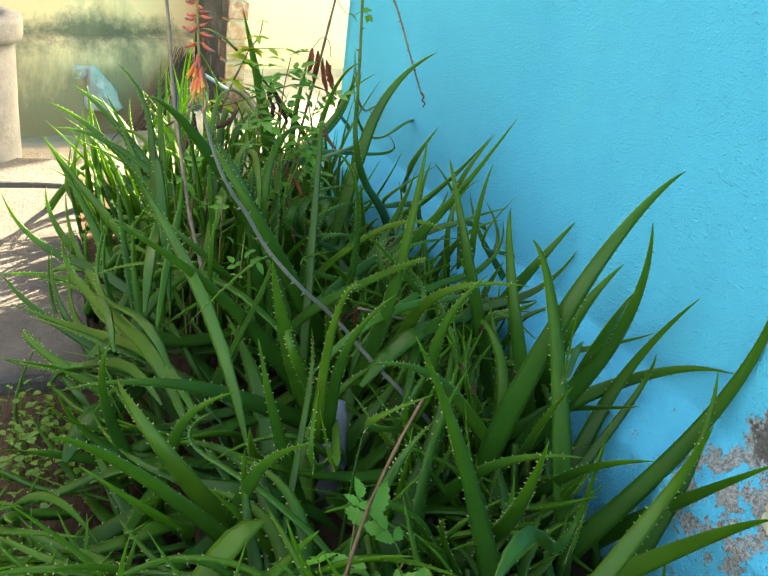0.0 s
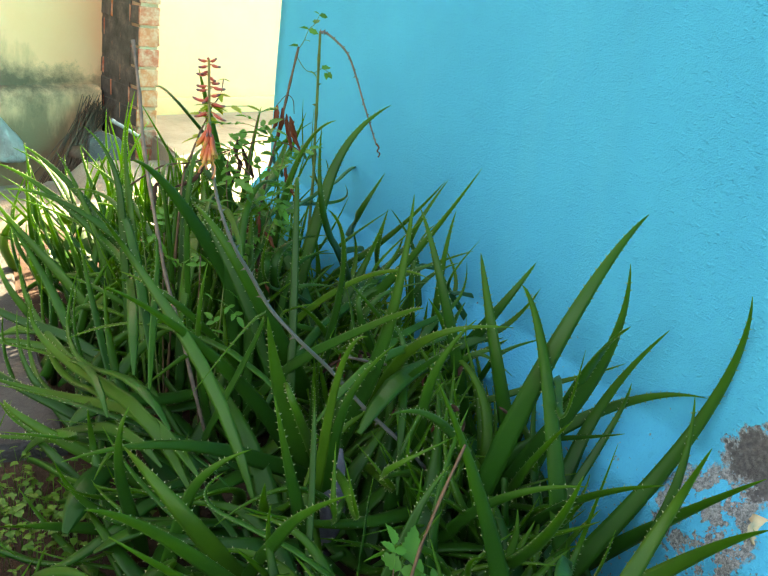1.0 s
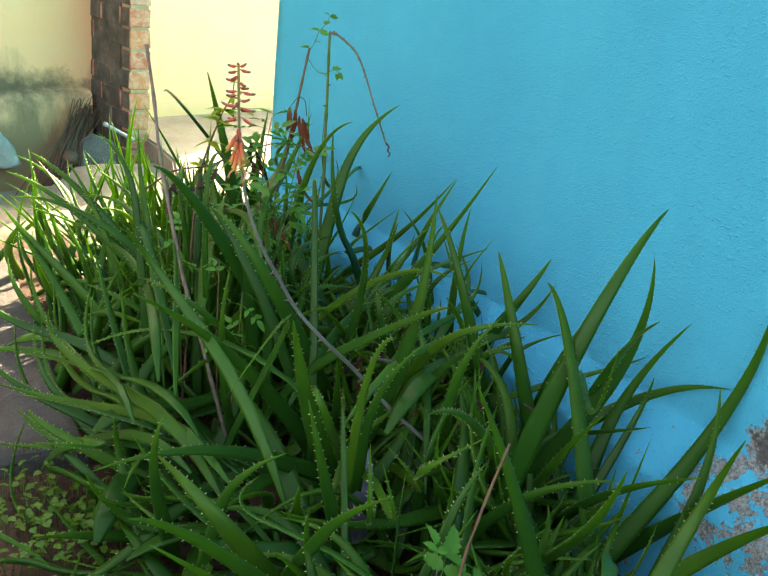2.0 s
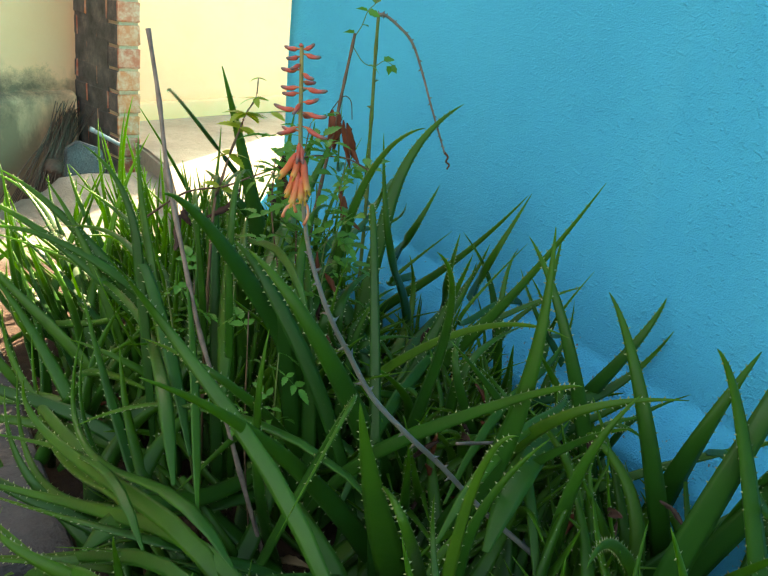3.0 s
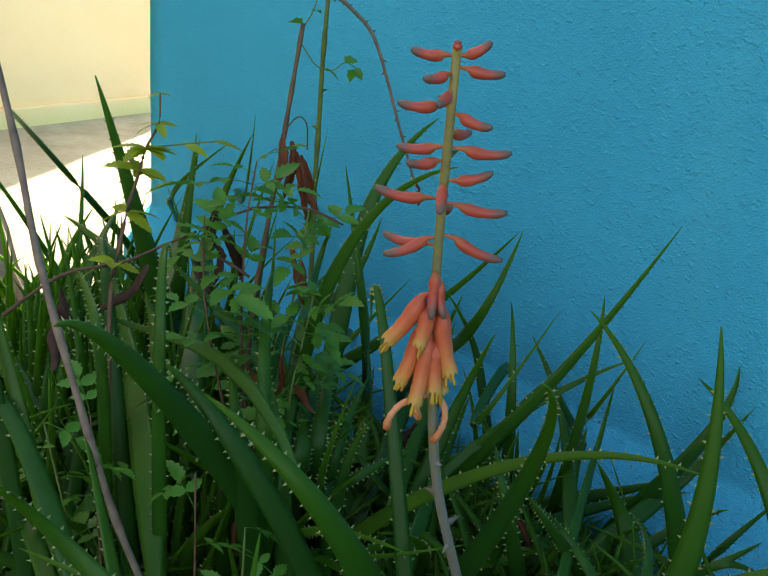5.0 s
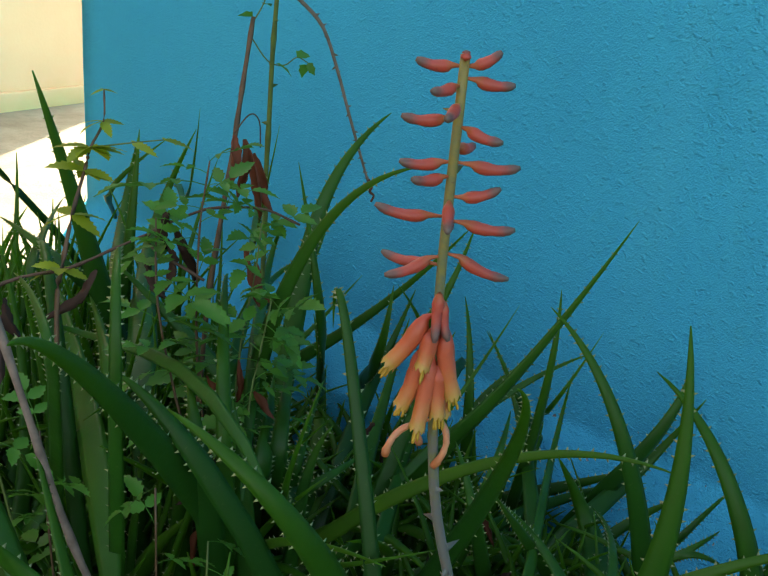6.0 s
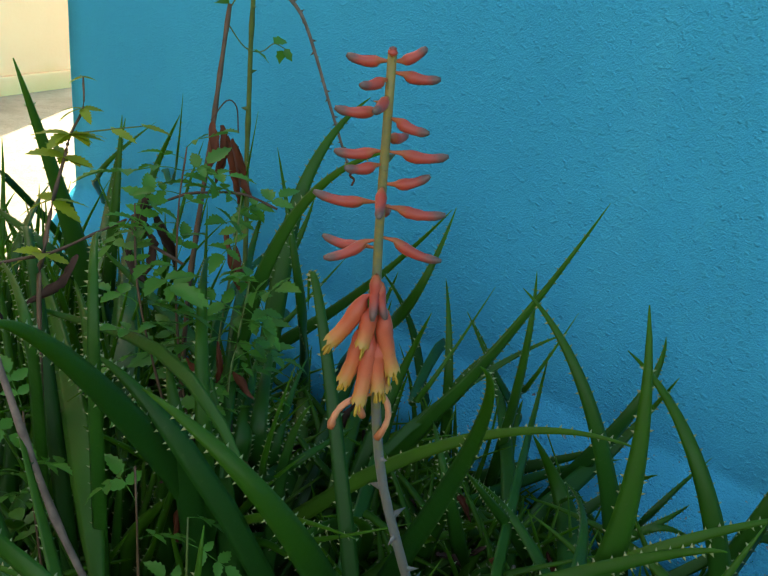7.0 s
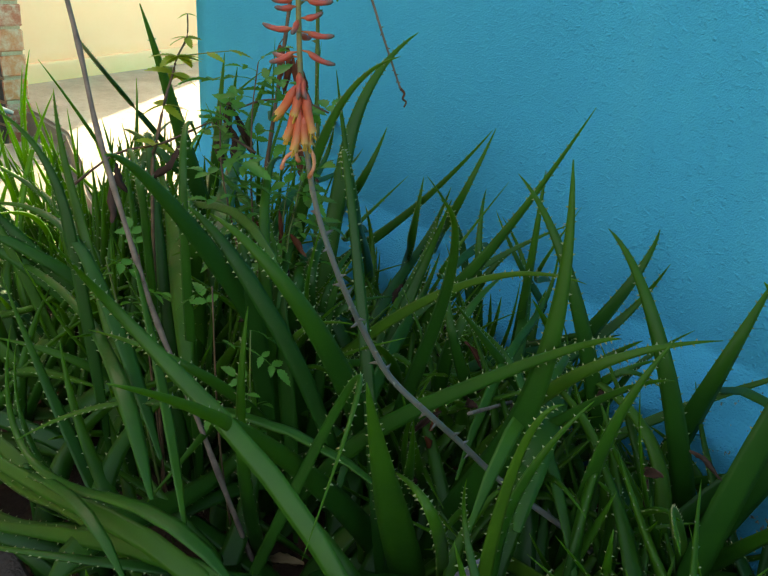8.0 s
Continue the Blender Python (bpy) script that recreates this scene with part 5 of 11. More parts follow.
grow((-1.054, 0.953, 0.0), [
    (-2.8, -5.8, 2.6, 71, 55, 20, 2.8, 2.8, 0, 3.1),
    (-3.2, -2.6, 8.4, 140, 28, 21, -0.7, 1.2, 0, 4.0),
    (-6.1, 1.0, 10.0, 137, 25, 21, -1.1, 2.3, 0, 3.2),
    (1.7, 0.4, 7.2, 142, 26, 24, -0.4, 5.0, 0, 3.6),
    (-2.7, 3.5, 4.4, 114, 11, 24, -1.1, 1.6, 0, 4.5),
    (8.2, -5.1, 2.2, 156, 45, 22, 2.5, 0.5, 0, 4.2),
    (4.0, 3.0, 5.6, 148, 23, 22, -0.1, -2.5, 0, 3.2),
    (0.8, 5.7, 5.3, 140, 27, 28, 2.8, 3.3, 0, 4.3),
])
grow((-0.665, 0.791, 0.0), [
    (-4.3, -3.7, 3.6, 271, 4, 25, 0.4, -2.2, 0, 3.4),
    (-2.5, -3.6, 4.7, 145, 50, 33, 3.0, -0.4, 0, 4.4),
    (2.7, -3.0, 7.6, 330, 16, 22, 3.6, 3.4, 0, 4.0),
    (4.9, -3.1, 12.5, 278, 7, 30, -1.3, 0.2, 0, 3.9),
    (-13.3, 3.2, 7.1, 230, 43, 24, 1.7, -0.1, 0, 3.7),
    (8.1, -1.0, 3.1, 298, 45, 24, -0.9, 2.4, 0, 4.4),
    (2.8, 8.1, 10.3, 321, 10, 24, 1.9, 5.8, 0, 4.2),
])
grow((-0.802, 0.951, 0.0), [
    (-2.2, -10.2, 9.5, 245, 4, 21, 3.1, -0.8, 0, 3.5),
    (-6.3, -3.1, 2.0, -174, 42, 16, -1.1, 1.1, 0, 4.4),
    (0.8, -1.0, 7.7, 260, 16, 34, -1.0, -4.2, 0, 4.1),
    (7.8, -1.8, 5.1, 268, 2, 29, 1.4, -2.7, 0, 2.9),
    (-5.7, 4.2, 3.4, 158, 50, 16, 0.7, -5.7, 0, 4.3),
    (0.0, 4.7, 3.1, -19, 15, 22, 0.8, -1.0, 0, 4.4),
    (0.6, 5.9, 6.9, -176, 32, 18, -2.9, 2.6, 0, 3.2),
])
grow((-0.405, 0.729, 0.0), [
    (-3.1, -6.7, 9.5, 202, 23, 27, -4.3, -4.0, 0, 4.0),
    (-1.6, -5.0, 9.1, 73, 26, 19, -1.3, -2.0, 0, 4.1),
    (3.4, -7.6, 3.2, 122, 24, 35, -0.5, 1.2, 0, 5.3),
    (-2.5, 3.4, 12.3, 254, 35, 25, 3.8, 0.5, 0, 3.8),
    (2.9, 4.8, 3.6, 73, 45, 18, 0.2, 0.4, 0, 4.5),
])
grow((-1.128, 1.067, 0.0), [
    (-2.3, -4.1, 8.0, 135, 16, 32, -3.7, 0.4, 0, 3.6),
    (-0.4, -0.1, 5.7, 127, 22, 23, -0.5, -2.7, 0, 3.3),
    (-6.5, -1.3, 7.2, 135, 17, 30, 2.2, 0.6, 0, 4.0),
    (-1.0, 1.0, 2.8, 135, 13, 28, -2.1, 1.2, 0, 3.7),
    (-6.7, 0.8, 5.4, 114, 16, 25, 1.3, 4.6, 0, 3.9),
    (11.4, -4.5, 2.3, 138, 26, 24, 6.1, -2.2, 0, 4.3),
    (11.8, -7.3, 4.8, 143, 14, 18, 0.9, 2.1, 0, 4.1),
    (-6.2, 15.5, 2.1, 131, 19, 29, 8.0, -0.1, 0, 3.8),
])
grow((-0.234, 0.700, 0.0), [
    (0.8, 0.7, 2.1, 17, 42, 15, 2.2, -3.7, 0, 3.3),
    (-5.1, -3.0, 8.3, 93, 19, 20, -1.2, -0.8, 0, 3.6),
    (-0.6, 6.2, 2.1, 255, 41, 23, 0.1, 2.5, 0, 3.4),
])
grow((-0.814, 1.110, 0.0), [
    (-12.8, -10.0, 7.4, -171, 36, 21, 0.2, 1.8, 0, 4.4),
    (-16.3, 4.6, 3.4, 105, 12, 20, -2.1, 2.7, 0, 3.3),
    (0.1, 2.3, 7.3, 247, 2, 30, -1.9, -1.5, 0, 3.4),
    (7.2, -0.9, 7.0, 285, 34, 22, -4.6, 1.1, 0, 4.5),
    (8.7, -3.3, 8.8, 119, 30, 21, -5.7, -4.0, 0, 4.5),
    (3.7, 6.7, 4.1, -144, 15, 15, -2.1, -0.9, 0, 4.1),
])
grow((-0.630, 0.917, 0.0), [
    (4.2, -7.6, 3.8, 160, 37, 36, 3.2, 0.4, 0, 3.5),
    (5.4, -7.7, 6.2, 120, 57, 23, 0.5, 3.0, 0, 4.6),
    (-3.9, 1.8, 8.3, 225, 12, 31, -3.5, 2.1, 0, 4.1),
    (-2.7, 3.3, 9.1, 313, 31, 31, -2.2, -1.8, 0, 3.4),
    (-3.2, 3.5, 11.9, 313, 7, 28, 0.3, -4.9, 0, 4.2),
])
grow((-0.406, 0.878, 0.0), [
    (-3.4, -3.5, 6.1, 131, 27, 23, 1.2, -1.5, 0, 3.6),
    (-2.6, -0.4, 10.5, 34, 31, 31, 2.5, 1.5, 0, 5.1),
    (0.1, 0.2, 4.9, 51, 33, 26, 6.6, -2.6, 0, 3.9),
    (-6.3, 2.4, 3.1, 83, 55, 23, -1.8, 0.4, 0, 3.8),
    (3.9, -3.0, 4.6, 107, 23, 14, 1.6, 0.5, 0, 4.4),
    (7.5, -1.5, 2.4, 159, 57, 16, -0.8, 1.8, 0, 4.3),
])
grow((-0.269, 0.818, 0.0), [
    (-0.7, -1.2, 7.6, 6, 29, 17, 1.4, -0.4, 0, 4.1),
    (3.7, -2.9, 8.9, 137, 66, 14, 0.5, 0.5, 0, 3.8),
    (0.1, 4.7, 6.7, 27, 24, 19, 1.1, -1.9, 0, 3.5),
])
grow((-0.624, 1.028, 0.0), [
    (-4.0, -0.8, 3.4, 291, 4, 32, -1.1, -1.7, 0, 2.9),
    (0.1, -0.4, 3.0, 310, 23, 30, -7.2, 0.6, 0, 2.8),
    (3.7, 3.9, 9.1, 211, 44, 21, -2.3, 0.4, 0, 5.4),
])
grow((-0.164, 0.830, 0.0), [
    (2.6, 0.0, 3.4, 247, 36, 23, -3.6, -0.6, 0, 3.8),
    (-5.7, 2.0, 4.4, -174, 62, 22, 1.3, -1.6, 0, 4.3),
])
grow((-0.495, 1.027, 0.0), [
    (-6.3, -3.9, 9.5, 58, 37, 25, -0.7, -5.4, 0, 4.4),
    (1.7, -5.6, 6.4, 276, 16, 25, 7.7, 1.6, 0, 4.2),
    (4.0, 0.4, 7.0, 110, 60, 22, -1.9, -0.9, 0, 4.9),
    (3.2, 5.0, 9.2, 71, 43, 21, 1.4, 1.0, 0, 4.5),
    (8.4, -7.7, 2.6, 94, 44, 25, 2.9, -7.4, 0, 3.1),
    (-1.9, 10.7, 5.7, 167, 37, 35, -14.0, 0.7, 0, 5.2),
])
grow((-0.296, 0.888, 0.0), [
    (-3.4, -0.8, 8.7, 95, 13, 18, -1.1, 1.9, 0, 3.6),
    (1.1, -0.9, 8.2, 359, 49, 25, 4.4, -6.3, 0, 4.8),
    (0.2, 2.0, 5.4, 265, 45, 23, 3.5, -2.5, 0, 3.8),
    (2.4, -0.8, 8.4, 167, 40, 23, -0.4, 0.7, 0, 4.1),
])
grow((-0.658, 1.155, 0.0), [
    (0.8, -3.6, 12.3, 261, 16, 21, -0.6, -3.2, 0, 4.4),
    (2.7, -2.3, 4.9, 230, 31, 24, 4.8, -3.3, 0, 3.8),
    (1.6, 4.1, 3.8, 312, 8, 31, 6.8, 2.8, 0, 3.1),
    (6.9, -1.5, 11.6, 349, 28, 22, 0.6, 0.6, 0, 5.2),
    (0.6, 6.3, 8.0, 241, 23, 34, -4.8, 2.7, 0, 3.1),
])
grow((-0.230, 0.908, 0.0), [
    (0.3, -2.7, 8.7, 178, 48, 13, 2.4, -1.4, 0, 4.1),
    (1.2, 2.0, 6.6, -150, 15, 15, -0.6, 3.5, 0, 4.5),
    (-4.3, 1.5, 4.1, 36, 16, 33, 2.6, 0.6, 0, 4.9),
    (-2.9, 2.7, 3.9, -6, 30, 18, -3.6, -1.7, 0, 3.8),
])
grow((-0.346, 0.969, 0.0), [
    (-0.8, -2.4, 4.5, 8, 55, 21, -0.2, 2.2, 0, 4.6),
    (-0.4, -2.3, 8.2, 59, 44, 17, 1.3, 0.3, 0, 3.6),
    (-0.3, -0.3, 11.2, 265, 15, 36, -2.7, -0.6, 0, 5.5),
    (1.0, 0.7, 6.9, 250, 65, 23, -2.5, -0.0, 0, 4.8),
    (2.8, -1.3, 8.8, 34, 15, 21, 1.5, -2.0, 0, 3.1),
    (-2.6, 1.7, 3.0, 49, 29, 25, -2.1, -0.1, 0, 3.8),
    (0.0, 2.4, 5.0, 38, 49, 12, 0.4, 1.6, 0, 3.4),
])
grow((-0.277, 0.981, 0.0), [
    (-2.8, -4.3, 2.0, 43, 39, 33, 0.1, 3.2, 0, 3.1),
    (3.0, -1.8, 7.4, 319, 64, 26, 1.0, 1.0, 0, 4.6),
    (0.6, 2.1, 9.6, 7, 51, 23, 0.7, 1.9, 0, 3.7),
    (4.0, -0.9, 7.1, 10, 57, 32, -0.6, 2.3, 0, 3.6),
    (1.1, 3.2, 2.5, 17, 56, 27, 3.2, 0.7, 0, 3.6),
    (-7.7, 3.2, 3.5, 3, 62, 21, 1.1, 2.9, 0, 3.7),
])
grow((-0.384, 1.033, 0.0), [
    (-1.5, -3.0, 10.2, 66, 60, 23, 4.1, -0.4, 0, 5.4),
    (1.1, -2.7, 3.5, 64, 51, 31, 0.1, -1.3, 0, 3.5),
    (-1.9, 0.1, 7.8, 60, 35, 28, 2.0, -1.7, 0, 3.3),
    (-0.7, 0.7, 2.8, 47, 50, 38, -2.3, 1.4, 0, 2.9),
    (-1.9, 0.8, 3.5, 63, 14, 22, 2.3, 2.7, 0, 4.0),
    (3.5, -1.6, 4.3, 50, 60, 28, 5.4, 2.7, 0, 5.2),
    (1.5, 2.3, 2.8, 43, 38, 27, -3.6, -1.2, 0, 4.5),
    (-0.1, 3.5, 3.4, 43, 33, 35, 2.3, 0.9, 0, 5.8),
])
grow((-0.762, 1.302, 0.0), [
    (-8.7, -6.4, 5.6, 161, 31, 25, 0.1, -0.9, 0, 3.6),
    (-6.8, -6.8, 10.3, 18, 20, 38, -7.5, 3.2, 0, 5.3),
    (-13.3, 2.0, 6.8, 156, 16, 23, 0.0, 1.4, 0, 3.7),
    (-3.6, 9.2, 4.6, 64, 42, 31, 5.9, -2.8, 0, 5.5),
    (6.6, 1.3, 9.3, 222, 15, 26, 3.1, 1.8, 0, 4.1),
    (2.5, 8.9, 14.6, 75, 18, 32, -7.0, -1.3, 0, 5.2),
])
grow((-0.339, 1.074, 0.0), [
    (0.4, -3.7, 6.4, 17, 54, 31, 8.0, 3.4, 0, 4.1),
    (-0.9, 0.1, 4.2, 162, 51, 16, -2.3, -0.5, 0, 3.6),
    (-1.9, 1.1, 6.0, 53, 30, 29, -2.5, 0.1, 0, 4.0),
    (-0.6, 2.0, 4.0, 85, 63, 27, 1.1, 2.1, 0, 4.7),
    (1.8, 1.9, 3.5, 44, 44, 27, -1.5, -2.3, 0, 3.7),
    (-4.5, -0.4, 7.7, 41, 38, 25, 5.1, 0.3, 0, 4.1),
])
grow((-0.222, 1.023, 0.0), [
    (0.6, -4.4, 2.3, -165, 34, 19, -0.6, -3.0, 0, 4.4),
    (-0.8, -1.9, 4.0, 4, 43, 35, 12.1, 1.9, 0, 4.4),
    (-2.6, -0.7, 4.5, -164, 32, 22, 1.2, 3.2, 0, 3.1),
    (0.5, 2.3, 3.9, -11, 55, 28, 1.2, -0.3, 0, 4.9),
    (-3.3, 1.0, 5.0, 355, 36, 16, -1.8, 0.5, 0, 4.0),
    (5.2, 1.2, 4.3, 26, 25, 25, 3.9, -0.5, 0, 4.7),
])
grow((-0.408, 1.107, 0.0), [
    (1.5, -3.3, 11.2, 26, 49, 23, 0.8, 1.5, 0, 4.7),
    (1.1, 0.2, 5.6, 83, 48, 26, 2.6, -0.3, 0, 3.9),
    (-1.0, 1.0, 3.8, 45, 21, 30, 3.0, 1.9, 0, 4.1),
    (-1.2, 1.1, 2.1, 119, 11, 20, -0.8, -3.5, 0, 4.1),
    (-2.6, 0.7, 3.1, 79, 53, 34, 0.8, -1.0, 0, 3.9),
])
grow((-0.480, 1.193, 0.0), [
    (2.0, -5.0, 5.8, 134, 20, 26, 8.0, -5.7, 0, 3.8),
    (0.1, 3.7, 8.3, 60, 36, 33, 0.2, 0.7, 0, 4.5),
    (-2.6, 7.3, 2.4, 97, 52, 37, -3.9, -1.9, 0, 5.0),
    (4.6, -3.5, 11.5, 23, 30, 28, 2.0, 0.2, 0, 3.5),
    (4.2, -0.1, 4.1, 86, 50, 34, -2.4, 0.4, 0, 4.1),
])
grow((-0.129, 1.027, 0.0), [
    (0.8, -7.6, 5.7, -89, 76, 15, 0.5, 0.6, 0, 4.2),
    (0.4, -4.2, 5.9, 9, 47, 19, 3.6, 1.7, 0, 4.0),
    (1.1, -1.7, 8.4, 3, 26, 28, -1.9, 0.6, 0, 4.9),
    (2.1, 1.4, 6.4, 178, 33, 20, -2.9, 2.3, 0, 3.7),
    (2.8, 1.3, 2.4, 3, 44, 23, 2.0, -2.2, 0, 3.2),
    (-2.0, 1.7, 8.6, 11, 16, 16, 2.4, -3.4, 0, 4.2),
    (-0.2, 4.3, 9.3, 9, 23, 28, 0.3, 0.8, 0, 5.5),
    (-4.9, 4.8, 7.7, 51, 20, 16, 6.3, 1.0, 0, 4.3),
])
grow((-0.334, 1.131, 0.0), [
    (-1.8, -1.8, 5.3, 49, 21, 27, -1.5, -3.1, 0, 4.2),
    (-0.7, -1.3, 7.5, 18, 50, 31, 1.7, 0.7, 0, 4.5),
    (-1.2, 1.0, 7.1, 263, 30, 18, 5.0, 1.7, 0, 4.1),
    (-0.1, 1.0, 6.1, 44, 23, 26, 3.1, -2.6, 0, 4.5),
    (-0.9, 2.0, 2.9, 33, 43, 29, -1.2, -1.2, 0, 5.6),
    (2.2, -0.9, 7.4, 74, 56, 22, -2.3, 3.0, 0, 3.1),
    (2.4, -2.7, 7.8, 81, 38, 20, 1.9, -3.0, 0, 4.7),
    (-0.0, 2.6, 9.7, 20, 61, 22, 2.1, -0.4, 0, 4.3),
])
grow((-0.236, 1.090, 0.0), [
    (-0.0, -2.5, 5.8, 19, 44, 22, 0.4, -5.1, 0, 4.5),
    (0.6, -2.6, 3.9, 17, 14, 18, -1.4, 2.0, 0, 3.2),
    (0.1, -0.9, 8.3, 17, 34, 23, 2.5, 3.0, 0, 3.2),
    (-1.9, 0.7, 8.0, 27, 56, 22, 2.4, 3.0, 0, 3.3),
    (-1.9, 0.8, 3.1, 17, 41, 30, 0.7, 0.5, 0, 4.8),
    (3.6, -0.4, 8.6, -0, 54, 22, -1.1, -3.0, 0, 4.7),
    (-2.3, 2.2, 7.9, 36, 25, 30, 1.6, -1.2, 0, 5.2),
    (1.9, 2.7, 2.8, 31, 34, 23, 5.5, 0.1, 0, 3.1),
])
grow((-0.398, 1.185, 0.0), [
    (-1.9, -2.1, 9.4, 130, 50, 23, -0.4, -0.2, 0, 4.1),
    (-0.0, -1.6, 4.9, 71, 40, 30, -0.4, -0.2, 0, 4.1),
    (1.0, -0.7, 7.2, 23, 65, 23, -2.0, 3.0, 0, 3.6),
    (1.6, -0.8, 2.1, 25, 36, 31, 0.2, -0.0, 0, 5.5),
    (-0.7, 1.6, 4.4, 58, 26, 25, 2.0, -3.3, 0, 3.7),
    (2.2, -0.2, 8.1, 118, 42, 23, 2.4, 1.6, 0, 4.5),
    (-3.5, 2.2, 2.6, 49, 39, 36, 2.1, -0.6, 0, 4.0),
    (1.4, 1.5, 3.5, 69, 39, 32, 5.5, 1.4, 0, 5.3),
])
grow((-0.283, 1.138, 0.0), [
    (-0.3, -3.9, 6.9, 205, 47, 27, -0.7, -2.1, 0, 3.7),
    (-1.9, -1.7, 7.4, 22, 27, 27, 0.2, -2.6, 0, 4.7),
    (-0.8, -0.8, 4.8, 222, 47, 31, 7.0, 2.1, 0, 4.2),
    (3.6, -0.6, 4.3, 37, 44, 20, -2.0, -3.8, 0, 4.9),
    (-2.3, 1.3, 3.1, 34, 59, 24, 3.4, -1.7, 0, 5.4),
    (0.2, 1.7, 4.1, 6, 42, 19, 0.2, -0.9, 0, 4.4),
    (-1.1, 2.3, 4.2, 26, 14, 22, 1.2, 0.4, 0, 4.4),
    (2.6, 1.7, 2.5, 108, 36, 17, 1.2, 2.9, 0, 4.2),
])
grow((-0.316, 1.187, 0.0), [
    (-0.6, -3.4, 5.2, 88, 20, 16, 1.9, -2.3, 0, 3.6),
    (0.6, -0.2, 2.4, 37, 42, 32, -0.6, 1.3, 0, 4.6),
    (0.7, -0.2, 3.6, 23, 42, 35, -3.5, -1.6, 0, 5.2),
    (2.2, 0.3, 7.4, 155, 19, 18, 0.7, -0.9, 0, 3.2),
    (-4.8, -1.0, 4.5, 68, 53, 23, -1.9, -0.8, 0, 5.2),
    (-1.2, 1.9, 4.2, 49, 45, 27, 3.2, 0.3, 0, 4.1),
    (3.5, 0.1, 6.9, 60, 26, 25, -0.3, 3.0, 0, 4.9),
    (-0.5, 2.4, 6.4, 82, 15, 23, -0.4, 1.3, 0, 3.5),
])
grow((-0.153, 1.098, 0.0), [
    (-1.2, -1.6, 13.5, 269, 21, 21, -2.9, -2.4, 0, 5.1),
    (-0.9, -1.2, 2.8, 126, 35, 15, -0.2, -0.9, 0, 3.2),
    (1.6, -0.6, 8.3, -51, 68, 17, -1.1, 0.4, 0, 4.2),
    (-3.8, 0.8, 6.2, 3, 67, 14, 1.9, -0.3, 0, 4.5),
    (-4.1, 1.2, 8.3, 241, 50, 18, 1.6, 1.3, 0, 5.4),
    (3.1, 0.0, 6.8, -121, 58, 14, 1.5, 1.9, 0, 3.4),
    (3.0, 1.6, 9.8, 25, 28, 16, 0.3, 0.7, 0, 3.3),
])
grow((-0.396, 1.246, 0.0), [
    (-0.1, 1.3, 5.0, 89, 33, 31, 4.0, -0.1, 0, 5.5),
    (2.7, -5.2, 6.1, 63, 48, 26, 3.0, 0.3, 0, 4.8),
    (2.6, 0.8, 8.7, 125, 39, 27, 0.9, 1.8, 0, 4.7),
    (3.9, -2.2, 3.3, 48, 39, 27, 1.9, 2.0, 0, 4.8),
    (-3.2, 4.6, 6.8, 334, 20, 27, 6.4, 1.6, 0, 4.0),
    (4.3, 0.1, 8.1, 357, 59, 20, 0.1, -1.7, 0, 5.4),
    (-7.2, 3.8, 9.1, 105, 40, 32, 0.4, -0.0, 0, 4.1),
])
grow((-0.611, 1.362, 0.0), [
    (-5.1, -2.7, 4.0, 42, 64, 30, -3.8, 2.3, 0, 4.6),
    (-3.3, 2.1, 7.1, 321, 28, 20, 0.2, 0.2, 0, 4.1),
    (-2.8, 5.7, 10.1, 295, 5, 21, -1.3, -2.6, 0, 2.9),
])
grow((-0.211, 1.159, 0.0), [
    (0.3, -2.2, 3.1, 6, 11, 20, 6.6, 1.7, 0, 3.1),
    (-2.8, -0.5, 4.0, -6, 48, 33, 6.5, -0.2, 0, 4.4),
    (4.0, -1.4, 3.5, -2, 46, 16, -1.8, -0.8, 0, 4.8),
    (3.6, 0.5, 7.4, -27, 62, 21, -0.9, -0.7, 0, 4.1),
    (-3.5, -0.1, 4.0, 58, 46, 29, -0.5, -1.0, 0, 3.4),
    (-2.0, 1.7, 2.3, 10, 83, 24, 1.9, 0.4, 0, 4.3),
    (-4.8, 0.8, 3.6, 234, 39, 23, -5.3, -4.3, 0, 4.3),
])
grow((-0.264, 1.204, 0.0), [
    (-0.2, -2.2, 8.6, 45, 36, 23, 0.4, -3.6, 0, 5.5),
    (-1.6, -0.7, 3.4, 34, 38, 22, 3.5, 2.1, 0, 4.9),
    (2.1, -1.1, 3.8, 276, 55, 29, 7.3, 3.6, 0, 4.8),
    (1.1, 0.5, 9.0, 24, 9, 23, 0.4, 1.8, 0, 3.9),
    (3.0, 0.5, 5.5, 159, 84, 21, 1.7, -0.2, 0, 4.2),
    (-2.8, 1.4, 5.3, 4, 47, 31, 5.7, -0.3, 0, 5.9),
    (3.8, 0.7, 4.6, 251, 41, 22, -1.3, -0.0, 0, 4.9),
    (-5.4, 0.9, 3.4, 73, 70, 27, 4.7, -1.5, 0, 5.2),
])
